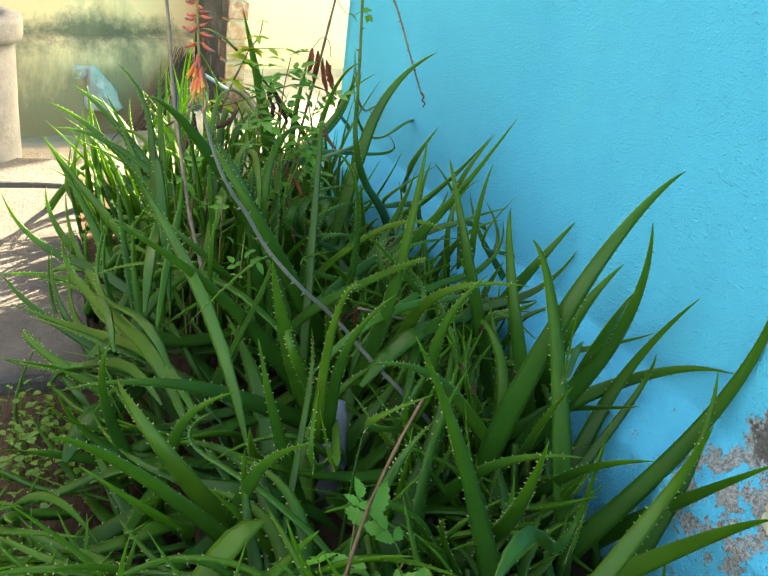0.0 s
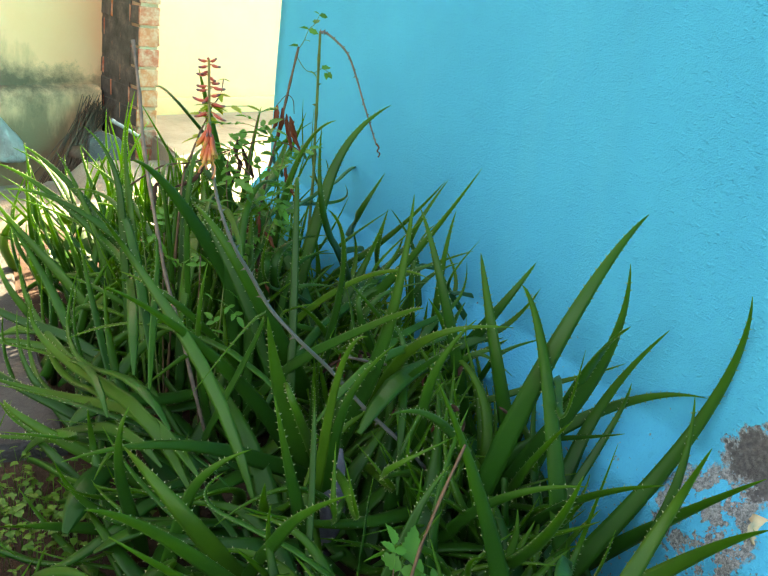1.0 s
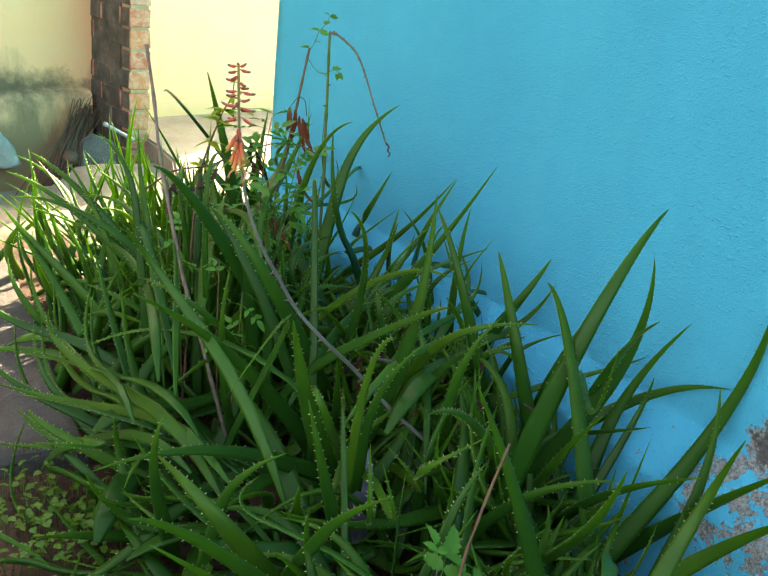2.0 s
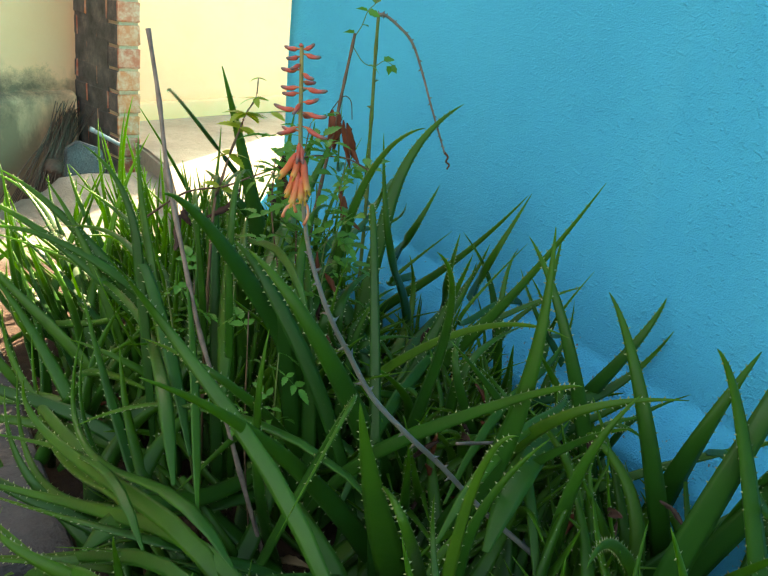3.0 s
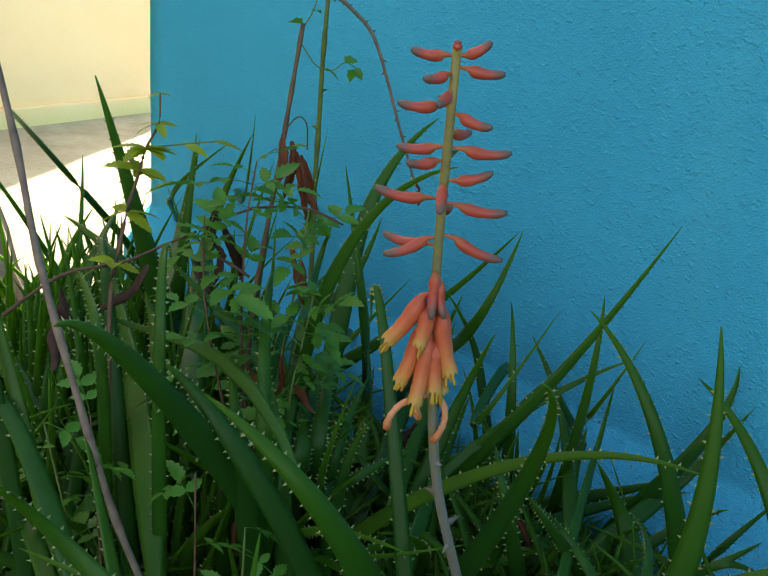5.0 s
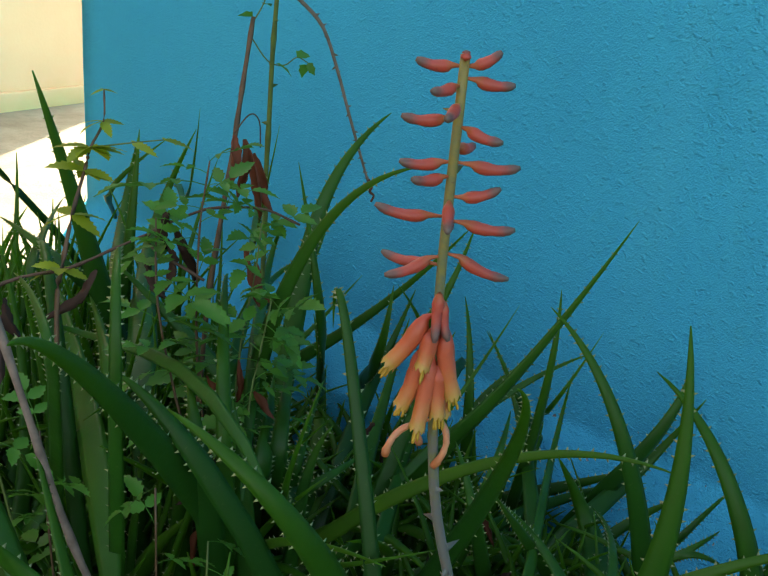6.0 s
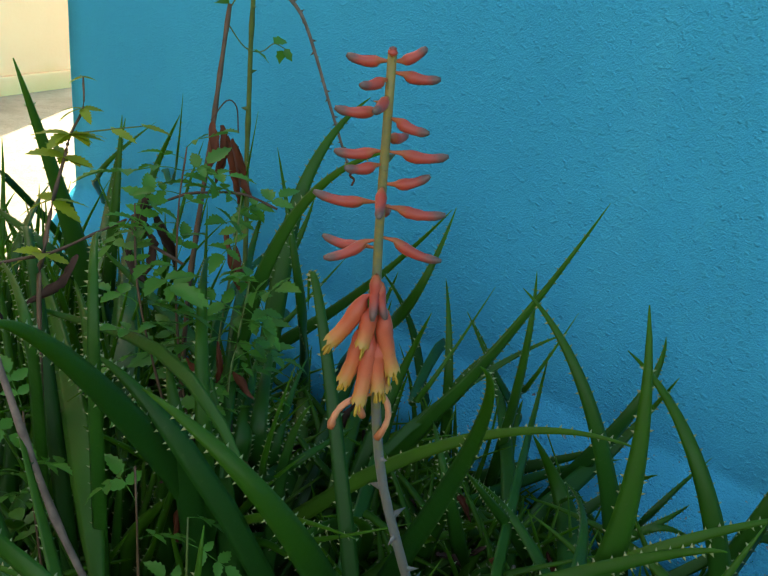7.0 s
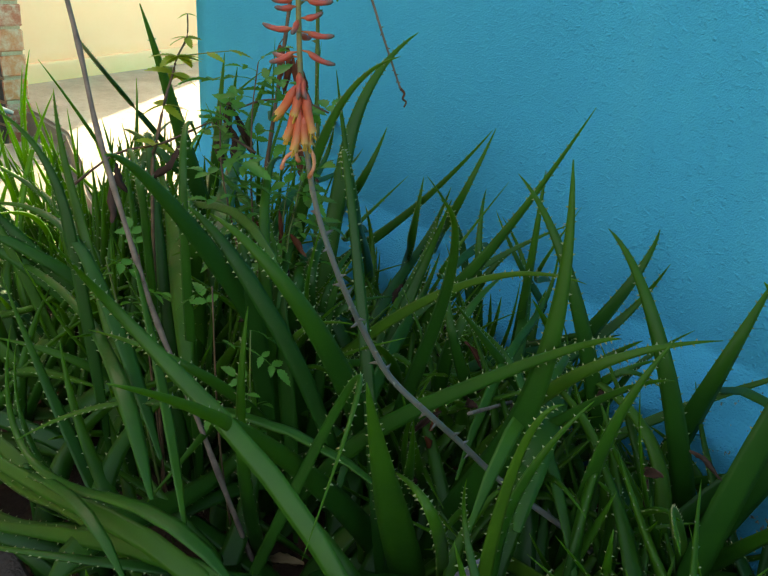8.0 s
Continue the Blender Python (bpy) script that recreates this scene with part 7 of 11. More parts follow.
grow((-0.376, 1.565, 0.0), [
    (-0.8, -0.6, 7.4, 118, 10, 23, -1.5, -0.8, 0, 5.3),
    (3.0, -1.9, 5.2, 158, 47, 30, -3.6, -1.3, 0, 4.3),
    (3.1, -1.2, 6.3, 129, 40, 25, 1.7, -0.8, 0, 5.4),
    (-3.7, 2.3, 3.2, 10, 65, 33, 5.1, -0.8, 0, 4.0),
    (3.3, -1.7, 15.7, 339, 22, 24, 7.7, -0.5, 0, 4.9),
    (-3.7, 2.5, 6.9, 142, 35, 31, 0.7, -0.7, 0, 5.7),
    (3.9, -1.7, 5.9, 152, 31, 29, 2.7, -0.9, 0, 4.9),
    (-5.1, 2.3, 5.3, 117, 40, 30, 3.7, -2.9, 0, 5.9),
])
grow((-0.306, 1.542, 0.0), [
    (-0.7, -1.5, 9.7, 47, 31, 13, -0.1, -2.9, 0, 4.4),
    (-1.3, -0.5, 9.6, 137, 36, 29, -0.7, 2.4, 0, 2.6),
    (-1.5, 0.4, 4.2, 150, 36, 22, 3.9, 1.2, 0, 3.8),
    (1.7, -1.4, 9.2, 42, 20, 22, 0.9, 2.1, 0, 4.9),
    (-0.3, 1.2, 5.5, 130, 31, 26, 1.6, 1.0, 0, 5.5),
    (1.9, -2.0, 9.9, 187, 30, 28, 5.3, -1.0, 0, 5.5),
    (-2.2, 1.8, 3.6, 325, 37, 35, 8.1, 1.5, 0, 3.7),
    (2.3, 2.0, 6.0, 174, 48, 28, 3.2, 5.2, 0, 3.4),
])
grow((-0.131, 1.454, 0.0), [
    (0.5, -2.0, 8.3, -142, 68, 20, -1.6, 2.3, 0, 3.6),
    (1.0, -1.7, 5.0, -155, 51, 21, -0.4, 3.2, 0, 5.0),
    (-0.1, -1.4, 2.6, 172, 47, 23, 4.8, -4.9, 0, 3.5),
    (-0.4, 0.4, 5.4, -151, 61, 33, 0.5, -1.2, 0, 3.6),
    (3.0, -0.5, 4.4, 169, 23, 23, 5.0, 3.6, 0, 3.5),
    (0.0, 1.2, 10.0, -24, 49, 16, 1.3, 2.1, 0, 2.8),
    (-0.9, 2.4, 3.1, 154, 32, 21, 0.7, -0.1, 0, 3.4),
    (-3.1, 1.6, 4.4, 143, 54, 22, -0.1, -1.2, 0, 2.7),
])
grow((-0.406, 1.637, 0.0), [
    (-1.3, -3.3, 4.7, 58, 64, 26, 8.7, -1.7, 0, 4.3),
    (0.2, -2.2, 9.0, 76, 22, 27, -0.5, -1.8, 0, 5.6),
    (0.7, -1.3, 7.5, 125, 11, 24, -0.4, 0.0, 0, 5.3),
    (3.6, -1.1, 2.7, 89, 85, 35, 1.7, 2.8, 0, 4.8),
    (3.9, -0.1, 8.3, 142, 16, 33, -2.2, -2.1, 0, 5.4),
    (0.8, 2.5, 9.9, 132, 23, 27, 1.6, -2.0, 0, 4.1),
    (-2.8, 3.2, 3.6, 128, 20, 31, 3.0, 0.5, 0, 6.0),
    (-5.1, 2.3, 6.5, 209, 44, 30, -2.4, 1.2, 0, 4.6),
])
grow((-0.592, 1.753, 0.0), [
    (-3.5, -4.0, 5.7, 142, 20, 39, 5.5, -0.3, 0, 5.2),
    (-1.9, -1.2, 9.6, 125, 34, 36, -4.5, -1.1, 0, 4.6),
    (1.3, -0.8, 5.7, 28, 51, 28, 8.7, -2.1, 0, 4.9),
    (-2.3, 3.0, 7.6, 85, 62, 25, -3.7, 0.3, 0, 3.0),
    (-3.9, 3.2, 6.3, 40, 68, 42, 2.9, -0.0, 0, 3.7),
    (5.5, -2.9, 9.4, 40, 68, 31, 3.2, -0.7, 0, 4.4),
    (5.4, -2.1, 7.7, 87, 82, 35, -0.6, 2.9, 0, 4.9),
])
grow((-0.176, 1.538, 0.0), [
    (0.9, -4.0, 3.2, -159, 53, 30, -3.1, -4.2, 0, 4.5),
    (3.6, -2.1, 7.3, 226, 42, 28, 3.8, -0.0, 0, 3.6),
    (0.6, -0.2, 6.7, -152, 56, 25, 5.5, -5.7, 0, 3.9),
    (-2.3, 0.6, 7.2, 280, 27, 26, -3.7, 7.0, 0, 5.5),
    (3.0, 1.6, 6.8, 81, 87, 23, -1.4, -0.9, 0, 3.6),
    (-2.6, 1.3, 6.4, 138, 25, 15, 1.9, -0.2, 0, 3.2),
    (-4.1, 0.1, 9.3, 141, 26, 23, 4.1, 1.8, 0, 3.5),
    (0.9, 2.7, 4.6, 128, 53, 15, 2.1, -1.6, 0, 3.9),
])
grow((-0.507, 1.706, 0.0), [
    (-1.9, -0.8, 10.6, 199, 38, 35, -2.9, 1.6, 0, 4.3),
    (-2.5, -0.5, 4.1, 44, 70, 40, 0.1, 2.7, 0, 4.1),
    (1.6, 0.6, 4.7, 208, 61, 25, 5.5, -0.8, 0, 3.1),
    (2.6, 1.2, 10.9, 163, 66, 28, -6.2, -0.5, 0, 3.8),
    (1.4, 1.9, 3.1, 29, 66, 38, 1.2, -0.1, 0, 4.1),
])
grow((-0.324, 1.604, 0.0), [
    (-1.9, -0.9, 5.3, 130, 64, 23, 2.9, -0.2, 0, 3.2),
    (-0.7, -1.3, 5.9, 136, 23, 29, 0.5, 0.7, 0, 4.9),
    (-0.3, -1.5, 5.9, 115, 60, 21, -0.8, 1.4, 0, 4.6),
    (-0.1, -1.6, 2.1, 132, 31, 20, 2.2, -3.9, 0, 4.3),
    (-2.0, 2.8, 7.2, 292, 40, 31, 0.7, -3.3, 0, 4.9),
    (1.7, 1.1, 2.4, 283, 53, 20, 0.8, 0.5, 0, 5.2),
    (0.7, 2.3, 5.1, 144, 46, 23, -2.9, 3.1, 0, 4.1),
    (2.6, -0.9, 9.2, 137, 39, 24, 3.5, -1.3, 0, 2.5),
])
grow((-0.238, 1.574, 0.0), [
    (-0.9, -1.8, 5.5, 171, 27, 32, 6.0, -0.6, 0, 4.4),
    (-2.1, -0.8, 7.7, 131, 43, 27, 2.5, -3.2, 0, 3.6),
    (0.6, -2.0, 4.6, 173, 47, 31, 3.0, -0.3, 0, 4.8),
    (-2.5, 0.2, 5.5, 129, 38, 23, -2.6, -1.0, 0, 3.6),
    (3.6, 0.5, 2.8, 79, 37, 15, 1.5, 2.1, 0, 3.9),
    (1.8, 3.2, 8.8, 57, 53, 18, -1.4, -0.7, 0, 3.7),
    (-5.9, 1.2, 5.9, 60, 43, 15, 1.2, 1.0, 0, 3.9),
    (5.2, -0.4, 6.6, -170, 52, 26, 4.5, -0.8, 0, 3.6),
])
grow((-0.285, 1.624, 0.0), [
    (-0.6, -2.1, 7.2, 22, 65, 20, 2.4, -3.7, 0, 4.5),
    (-1.0, -1.6, 2.4, 41, 56, 29, 3.0, -4.7, 0, 4.3),
    (2.0, -0.4, 2.9, 146, 43, 23, -3.4, -2.5, 0, 4.0),
    (1.6, 0.3, 4.1, 74, 48, 23, 3.2, 0.7, 0, 3.4),
    (-1.0, 1.7, 6.5, -23, 78, 30, 0.7, -0.3, 0, 4.7),
    (-2.6, 1.4, 2.8, 146, 37, 32, 2.9, -0.4, 0, 3.5),
    (-3.8, 1.2, 2.7, 133, 33, 26, 0.8, 3.3, 0, 4.0),
    (5.3, -0.5, 7.6, -170, 29, 22, 1.8, -0.4, 0, 4.0),
])
grow((-0.634, 1.821, 0.0), [
    (-3.9, -1.5, 11.3, 190, 58, 28, -0.3, -1.5, 0, 4.2),
    (-2.9, -0.3, 9.7, 199, 57, 27, -0.3, -1.7, 0, 5.0),
    (-3.1, 2.1, 3.9, 103, 60, 28, 2.9, -0.4, 0, 4.6),
    (-4.7, 2.2, 5.7, 200, 60, 29, 4.1, -1.9, 0, 4.4),
    (3.0, -0.8, 4.3, 209, 67, 34, 1.2, 1.3, 0, 4.9),
    (3.7, -1.9, 7.5, 55, 76, 42, 4.3, -0.0, 0, 4.0),
    (3.4, 1.3, 8.8, 46, 67, 37, 6.7, 0.3, 0, 3.7),
    (4.4, -0.9, 6.8, 271, 55, 22, -2.6, 0.4, 0, 5.0),
])
grow((-0.519, 1.770, 0.0), [
    (0.8, -2.4, 4.3, 123, 77, 41, 1.1, -0.6, 0, 4.8),
    (-0.9, 0.6, 6.5, -21, 76, 47, 0.5, 0.4, 0, 4.2),
    (1.0, 1.0, 13.7, 180, 45, 29, 4.2, -0.3, 0, 3.9),
    (2.3, -0.3, 6.5, 41, 38, 25, 1.4, 0.5, 0, 4.4),
    (-2.3, 2.3, 2.8, -13, 88, 45, 4.6, -0.2, 0, 4.6),
])
grow((-0.175, 1.590, 0.0), [
    (-0.9, -1.7, 3.8, 168, 41, 28, -1.3, 2.4, 0, 4.6),
    (-0.1, -1.6, 3.8, 160, 25, 25, 0.9, -0.5, 0, 4.5),
    (-0.0, -1.5, 3.6, 32, 35, 25, 3.6, 1.9, 0, 4.6),
    (-0.8, 1.3, 4.1, -12, 68, 23, 4.5, 2.0, 0, 4.4),
    (-1.0, 1.8, 4.7, 353, 27, 26, 3.1, 2.2, 0, 3.8),
    (-3.0, 1.4, 3.1, 309, 50, 20, -0.7, 0.8, 0, 3.4),
    (2.3, 1.4, 8.2, -166, 36, 25, 4.0, -1.6, 0, 2.9),
    (3.6, -1.0, 4.4, 157, 58, 16, -1.0, 0.6, 0, 3.1),
])
grow((-0.461, 1.731, 0.0), [
    (0.2, -1.6, 4.1, 126, 68, 25, 1.3, 2.8, 0, 3.8),
    (-1.2, -0.7, 10.4, 181, 50, 26, 2.4, 1.1, 0, 3.8),
    (-1.4, -0.6, 8.8, 259, 58, 29, 6.9, 2.2, 0, 3.7),
    (0.8, 1.2, 12.1, 140, 56, 23, 8.6, 3.9, 0, 3.7),
    (2.7, -0.0, 5.5, 216, 24, 32, -0.9, -0.4, 0, 4.0),
    (-2.4, 0.9, 2.4, -155, 73, 40, -2.9, 2.0, 0, 4.9),
    (3.2, 0.9, 12.4, 255, 37, 23, 0.1, -0.3, 0, 5.2),
])
grow((-0.341, 1.696, 0.0), [
    (-0.6, -3.6, 3.7, 337, 17, 32, 3.5, 0.2, 0, 3.8),
    (1.6, -0.3, 6.3, 145, 39, 29, 4.0, 0.8, 0, 3.4),
    (3.2, -1.6, 2.5, 164, 21, 18, 1.9, -2.3, 0, 4.2),
    (-4.4, -1.3, 5.9, 104, 34, 23, -1.1, -1.0, 0, 3.7),
    (-1.6, 0.7, 7.9, 133, 40, 28, -0.4, -3.4, 0, 5.1),
    (-0.0, 1.3, 9.2, 116, 46, 23, 3.6, 2.8, 0, 5.0),
    (2.2, 1.8, 9.7, 91, 42, 26, -1.3, 0.5, 0, 3.0),
    (-0.4, 2.9, 7.2, 330, 46, 25, -1.4, 3.7, 0, 4.9),
])
grow((-0.123, 1.608, 0.0), [
    (0.6, -5.6, 4.3, -29, 46, 13, 0.3, 0.3, 0, 3.5),
    (1.4, -3.3, 3.8, 168, 30, 23, 5.1, 1.3, 0, 3.7),
    (-2.2, -1.0, 3.3, -149, 51, 22, 1.3, -1.1, 0, 3.0),
    (-0.0, 0.1, 6.0, 19, 41, 27, -2.1, -1.7, 0, 3.4),
    (2.0, 0.2, 3.1, -69, 65, 17, -0.7, -0.2, 0, 3.7),
    (0.9, 3.5, 7.0, -62, 65, 21, -1.2, -2.4, 0, 4.2),
    (-1.5, 3.9, 3.0, 133, 69, 18, -0.8, -1.9, 0, 3.0),
])
grow((-0.390, 1.752, 0.0), [
    (-0.7, -4.3, 3.2, 236, 56, 44, 14.1, -0.4, 0, 4.0),
    (-0.2, -4.0, 12.7, 175, 47, 29, -3.1, 1.4, 0, 4.2),
    (-2.7, -0.3, 6.0, 253, 21, 30, -6.2, 0.4, 0, 4.8),
    (1.6, 0.2, 4.0, 5, 59, 26, -1.2, 2.1, 0, 3.5),
    (-4.2, 1.1, 4.0, 233, 54, 41, 5.7, 2.7, 0, 3.9),
    (-2.1, 2.5, 4.6, 199, 54, 39, -10.1, 1.9, 0, 4.0),
    (2.8, 2.2, 2.1, 139, 39, 32, 3.5, -1.8, 0, 4.4),
    (5.5, 2.6, 3.6, 301, 56, 27, -0.4, -0.7, 0, 3.4),
])
grow((-0.532, 1.811, 0.0), [
    (-2.3, -1.5, 9.4, 204, 58, 27, 5.6, -1.2, 0, 4.9),
    (-0.1, -1.4, 5.7, 198, 54, 39, 0.4, -5.0, 0, 4.2),
    (0.9, 0.3, 3.5, 186, 76, 32, 1.4, -0.6, 0, 4.8),
    (0.8, 0.7, 4.1, 128, 60, 35, 6.7, 0.2, 0, 3.9),
    (-5.3, 0.8, 8.3, 38, 63, 33, 7.4, -0.5, 0, 5.4),
    (0.8, 2.5, 4.7, 115, 82, 27, -2.2, 3.5, 0, 3.6),
    (4.0, -2.0, 7.4, 35, 76, 39, 3.8, 3.0, 0, 3.9),
])
grow((-0.473, 1.803, 0.0), [
    (-1.2, -2.6, 8.3, 64, 74, 32, -2.7, 0.5, 0, 5.1),
    (-1.1, -1.8, 2.9, -93, 86, 45, 0.0, 3.0, 0, 5.1),
    (-0.7, 0.2, 13.3, 217, 65, 26, 0.5, 3.1, 0, 4.6),
    (1.3, 1.1, 6.9, 208, 72, 27, 5.9, -0.2, 0, 3.1),
    (1.4, 2.0, 6.1, 31, 84, 34, 0.9, 1.3, 0, 3.6),
])
grow((-0.204, 1.655, 0.0), [
    (0.5, -2.8, 6.5, 263, 57, 22, 1.4, -2.1, 0, 5.4),
    (-0.8, -1.2, 7.3, 147, 28, 21, 1.1, 0.8, 0, 3.5),
    (2.6, 0.1, 8.4, 158, 41, 28, -2.1, -2.1, 0, 2.9),
    (3.9, -0.9, 5.0, -0, 38, 25, 4.4, 2.8, 0, 3.7),
    (5.5, -0.9, 3.0, 285, 36, 34, -1.0, 0.4, 0, 5.2),
    (-5.4, 0.3, 5.3, 137, 37, 29, 5.4, 0.6, 0, 2.8),
    (-3.3, 3.2, 11.4, 201, 35, 27, 1.6, -1.1, 0, 4.7),
])
grow((-0.261, 1.703, 0.0), [
    (-0.6, -3.0, 7.5, -177, 25, 26, 3.6, -1.1, 0, 4.1),
    (0.7, -2.6, 4.0, 105, 38, 19, 0.0, -0.1, 0, 3.3),
    (2.0, -0.3, 6.6, 202, 53, 19, 1.9, -1.0, 0, 4.3),
    (2.3, -0.0, 4.6, 56, 16, 20, -1.9, 1.5, 0, 3.4),
    (-3.4, 0.9, 3.9, 34, 23, 15, 0.8, -2.3, 0, 5.0),
    (3.9, -0.6, 9.0, 162, 21, 18, -0.1, 1.5, 0, 4.5),
    (-3.1, 1.9, 8.5, 128, 23, 26, -1.0, 3.5, 0, 4.6),
    (-1.9, 3.6, 2.1, 37, 30, 28, 0.7, -1.3, 0, 3.5),
])
grow((-0.660, 1.925, 0.0), [
    (-4.4, -1.7, 5.8, 163, 50, 41, 4.5, 0.3, 0, 3.9),
    (0.4, -2.0, 7.4, 137, 36, 38, -6.7, 4.3, 0, 3.9),
    (1.9, -0.6, 7.5, 137, 73, 46, -3.0, -2.9, 0, 3.4),
    (-2.7, 5.3, 3.8, 92, 54, 30, 1.2, -0.8, 0, 4.8),
    (3.1, -1.9, 6.9, 146, 54, 27, 3.2, 2.8, 0, 3.2),
    (3.1, -3.6, 6.5, 180, 62, 36, -8.1, 0.8, 0, 5.5),
    (-6.3, 7.3, 4.6, -50, 71, 31, 2.9, -0.5, 0, 4.6),
])
grow((-0.572, 1.880, 0.0), [
    (-1.8, -2.0, 6.4, 102, 48, 30, -5.0, 4.0, 0, 4.9),
    (-1.8, 0.7, 5.3, 87, 79, 42, 4.1, 0.7, 0, 4.1),
    (-0.4, 0.5, 4.5, -176, 80, 47, 6.8, -1.0, 0, 4.1),
    (-0.0, 0.3, 3.9, -176, 80, 40, 3.0, 1.6, 0, 4.8),
    (1.0, -1.4, 7.9, -171, 83, 43, 6.9, -0.2, 0, 5.0),
    (-1.5, 2.9, 7.5, 25, 81, 36, 1.3, 0.8, 0, 4.5),
    (3.2, -0.4, 7.0, 108, 87, 37, 5.7, -0.8, 0, 3.7),
])
grow((-0.259, 1.757, 0.0), [
    (-4.8, -2.5, 3.8, 353, 74, 25, -4.5, 3.7, 0, 4.5),
    (-4.4, 0.4, 15.2, 218, 45, 28, 2.2, -0.2, 0, 4.7),
    (2.1, 0.1, 4.3, 167, 42, 18, -2.1, 0.9, 0, 3.8),
    (-0.2, 3.9, 7.9, 283, 35, 33, -0.8, 0.4, 0, 4.5),
    (3.4, -2.3, 8.9, 171, 53, 20, 3.9, 1.1, 0, 2.9),
    (3.6, -1.0, 2.7, 140, 19, 24, -2.6, 0.7, 0, 3.7),
    (4.2, -1.0, 5.7, 164, 64, 23, 1.4, -0.3, 0, 3.5),
])
grow((-0.738, 2.060, 0.0), [
    (-6.2, -6.8, 3.3, 351, 53, 31, 0.9, 1.3, 0, 4.5),
    (-2.7, -0.3, 3.0, -102, 65, 29, 0.5, 1.6, 0, 4.1),
    (3.1, -3.7, 3.7, 24, 42, 37, -1.5, -3.0, 0, 5.4),
    (-1.4, 4.9, 12.9, 159, 33, 36, -3.7, -3.2, 0, 4.4),
    (-6.2, 6.6, 5.1, -95, 83, 35, -1.1, -0.8, 0, 4.3),
    (8.4, -3.0, 5.3, 9, 68, 30, 0.3, -2.5, 0, 3.5),
])
grow((-0.518, 1.885, 0.0), [
    (-0.2, -3.3, 6.8, 125, 72, 37, -0.7, -1.1, 0, 4.6),
    (-0.3, -0.3, 3.0, 109, 78, 39, -0.9, -1.7, 0, 3.6),
    (1.4, -0.6, 3.8, 39, 81, 27, -4.1, -4.3, 0, 4.2),
    (-3.2, 1.2, 4.3, 16, 48, 27, -0.8, -0.7, 0, 3.6),
    (-3.6, 1.7, 5.4, 118, 59, 27, 6.3, -0.2, 0, 3.8),
])
grow((-0.147, 1.719, 0.0), [
    (1.5, -5.1, 2.8, -154, 34, 18, 0.4, 0.6, 0, 4.1),
    (0.4, -0.5, 7.2, 175, 19, 31, -3.2, 0.4, 0, 3.5),
    (2.5, -0.4, 7.3, 4, 73, 14, 4.0, -1.1, 0, 3.5),
    (1.3, 0.1, 7.2, -173, 48, 14, -0.1, 1.5, 0, 3.5),
    (1.3, 1.1, 3.8, 42, 58, 17, 0.5, 0.5, 0, 4.8),
    (-0.5, 1.2, 4.2, -174, 33, 13, 0.4, -1.3, 0, 4.1),
    (-3.3, 1.6, 6.0, 138, 43, 21, -0.5, -0.0, 0, 3.3),
    (-3.2, 2.0, 5.7, -0, 89, 19, -2.2, -1.2, 0, 3.2),
])
grow((-0.387, 1.839, 0.0), [
    (-2.3, -2.4, 7.4, -41, 80, 35, -3.5, -1.9, 0, 5.1),
    (-4.0, -1.3, 14.5, 201, 50, 26, 2.5, 2.4, 0, 3.8),
    (-3.3, 0.3, 6.7, 32, 62, 24, 5.7, -0.5, 0, 3.9),
    (-5.4, 0.3, 6.0, 11, 73, 39, -1.6, 4.2, 0, 3.8),
    (1.5, -0.8, 9.3, 266, 28, 35, 4.2, 3.2, 0, 4.3),
    (2.2, 2.7, 6.0, -22, 69, 31, -2.5, 2.4, 0, 4.0),
    (4.1, 2.0, 10.5, 210, 24, 39, 0.5, -5.5, 0, 4.7),
    (7.2, -0.8, 9.4, 95, 33, 17, -1.8, 2.8, 0, 3.2),
])
grow((-0.199, 1.777, 0.0), [
    (-0.6, -5.4, 9.9, 276, 47, 26, -1.2, 1.9, 0, 3.7),
    (-0.1, -3.7, 2.3, -73, 83, 32, -0.6, 0.8, 0, 4.9),
    (-2.3, 0.5, 2.4, 22, 34, 21, -1.7, 0.4, 0, 4.1),
    (5.5, -2.5, 2.7, 29, 26, 19, 1.1, 0.6, 0, 4.7),
    (0.0, 1.7, 5.0, 16, 79, 17, -0.7, 1.1, 0, 4.1),
    (-3.0, 2.4, 2.4, 169, 24, 28, -3.1, -2.5, 0, 4.1),
    (-0.7, 3.3, 9.4, 13, 47, 19, -1.0, -0.2, 0, 3.2),
    (1.2, 3.7, 5.4, -31, 76, 20, -3.2, -0.0, 0, 4.6),
])
grow((-0.542, 1.940, 0.0), [
    (-1.2, -1.8, 3.0, -158, 75, 42, -0.2, 1.0, 0, 4.8),
    (-0.0, 0.6, 9.9, 18, 75, 31, 2.1, -1.8, 0, 4.4),
    (0.1, 0.9, 5.0, -165, 73, 42, 1.7, -0.7, 0, 4.7),
    (-2.4, 1.3, 4.1, 246, 68, 25, 4.1, -0.9, 0, 4.9),
    (-2.8, 1.5, 6.7, 114, 70, 37, -5.3, 2.2, 0, 4.5),
    (2.4, -2.7, 3.0, 27, 83, 43, 7.0, -1.6, 0, 3.2),
    (0.1, 2.8, 6.6, 53, 72, 39, -2.6, 4.5, 0, 3.7),
    (3.8, -2.6, 6.3, 143, 68, 31, 3.5, 1.0, 0, 4.8),
])
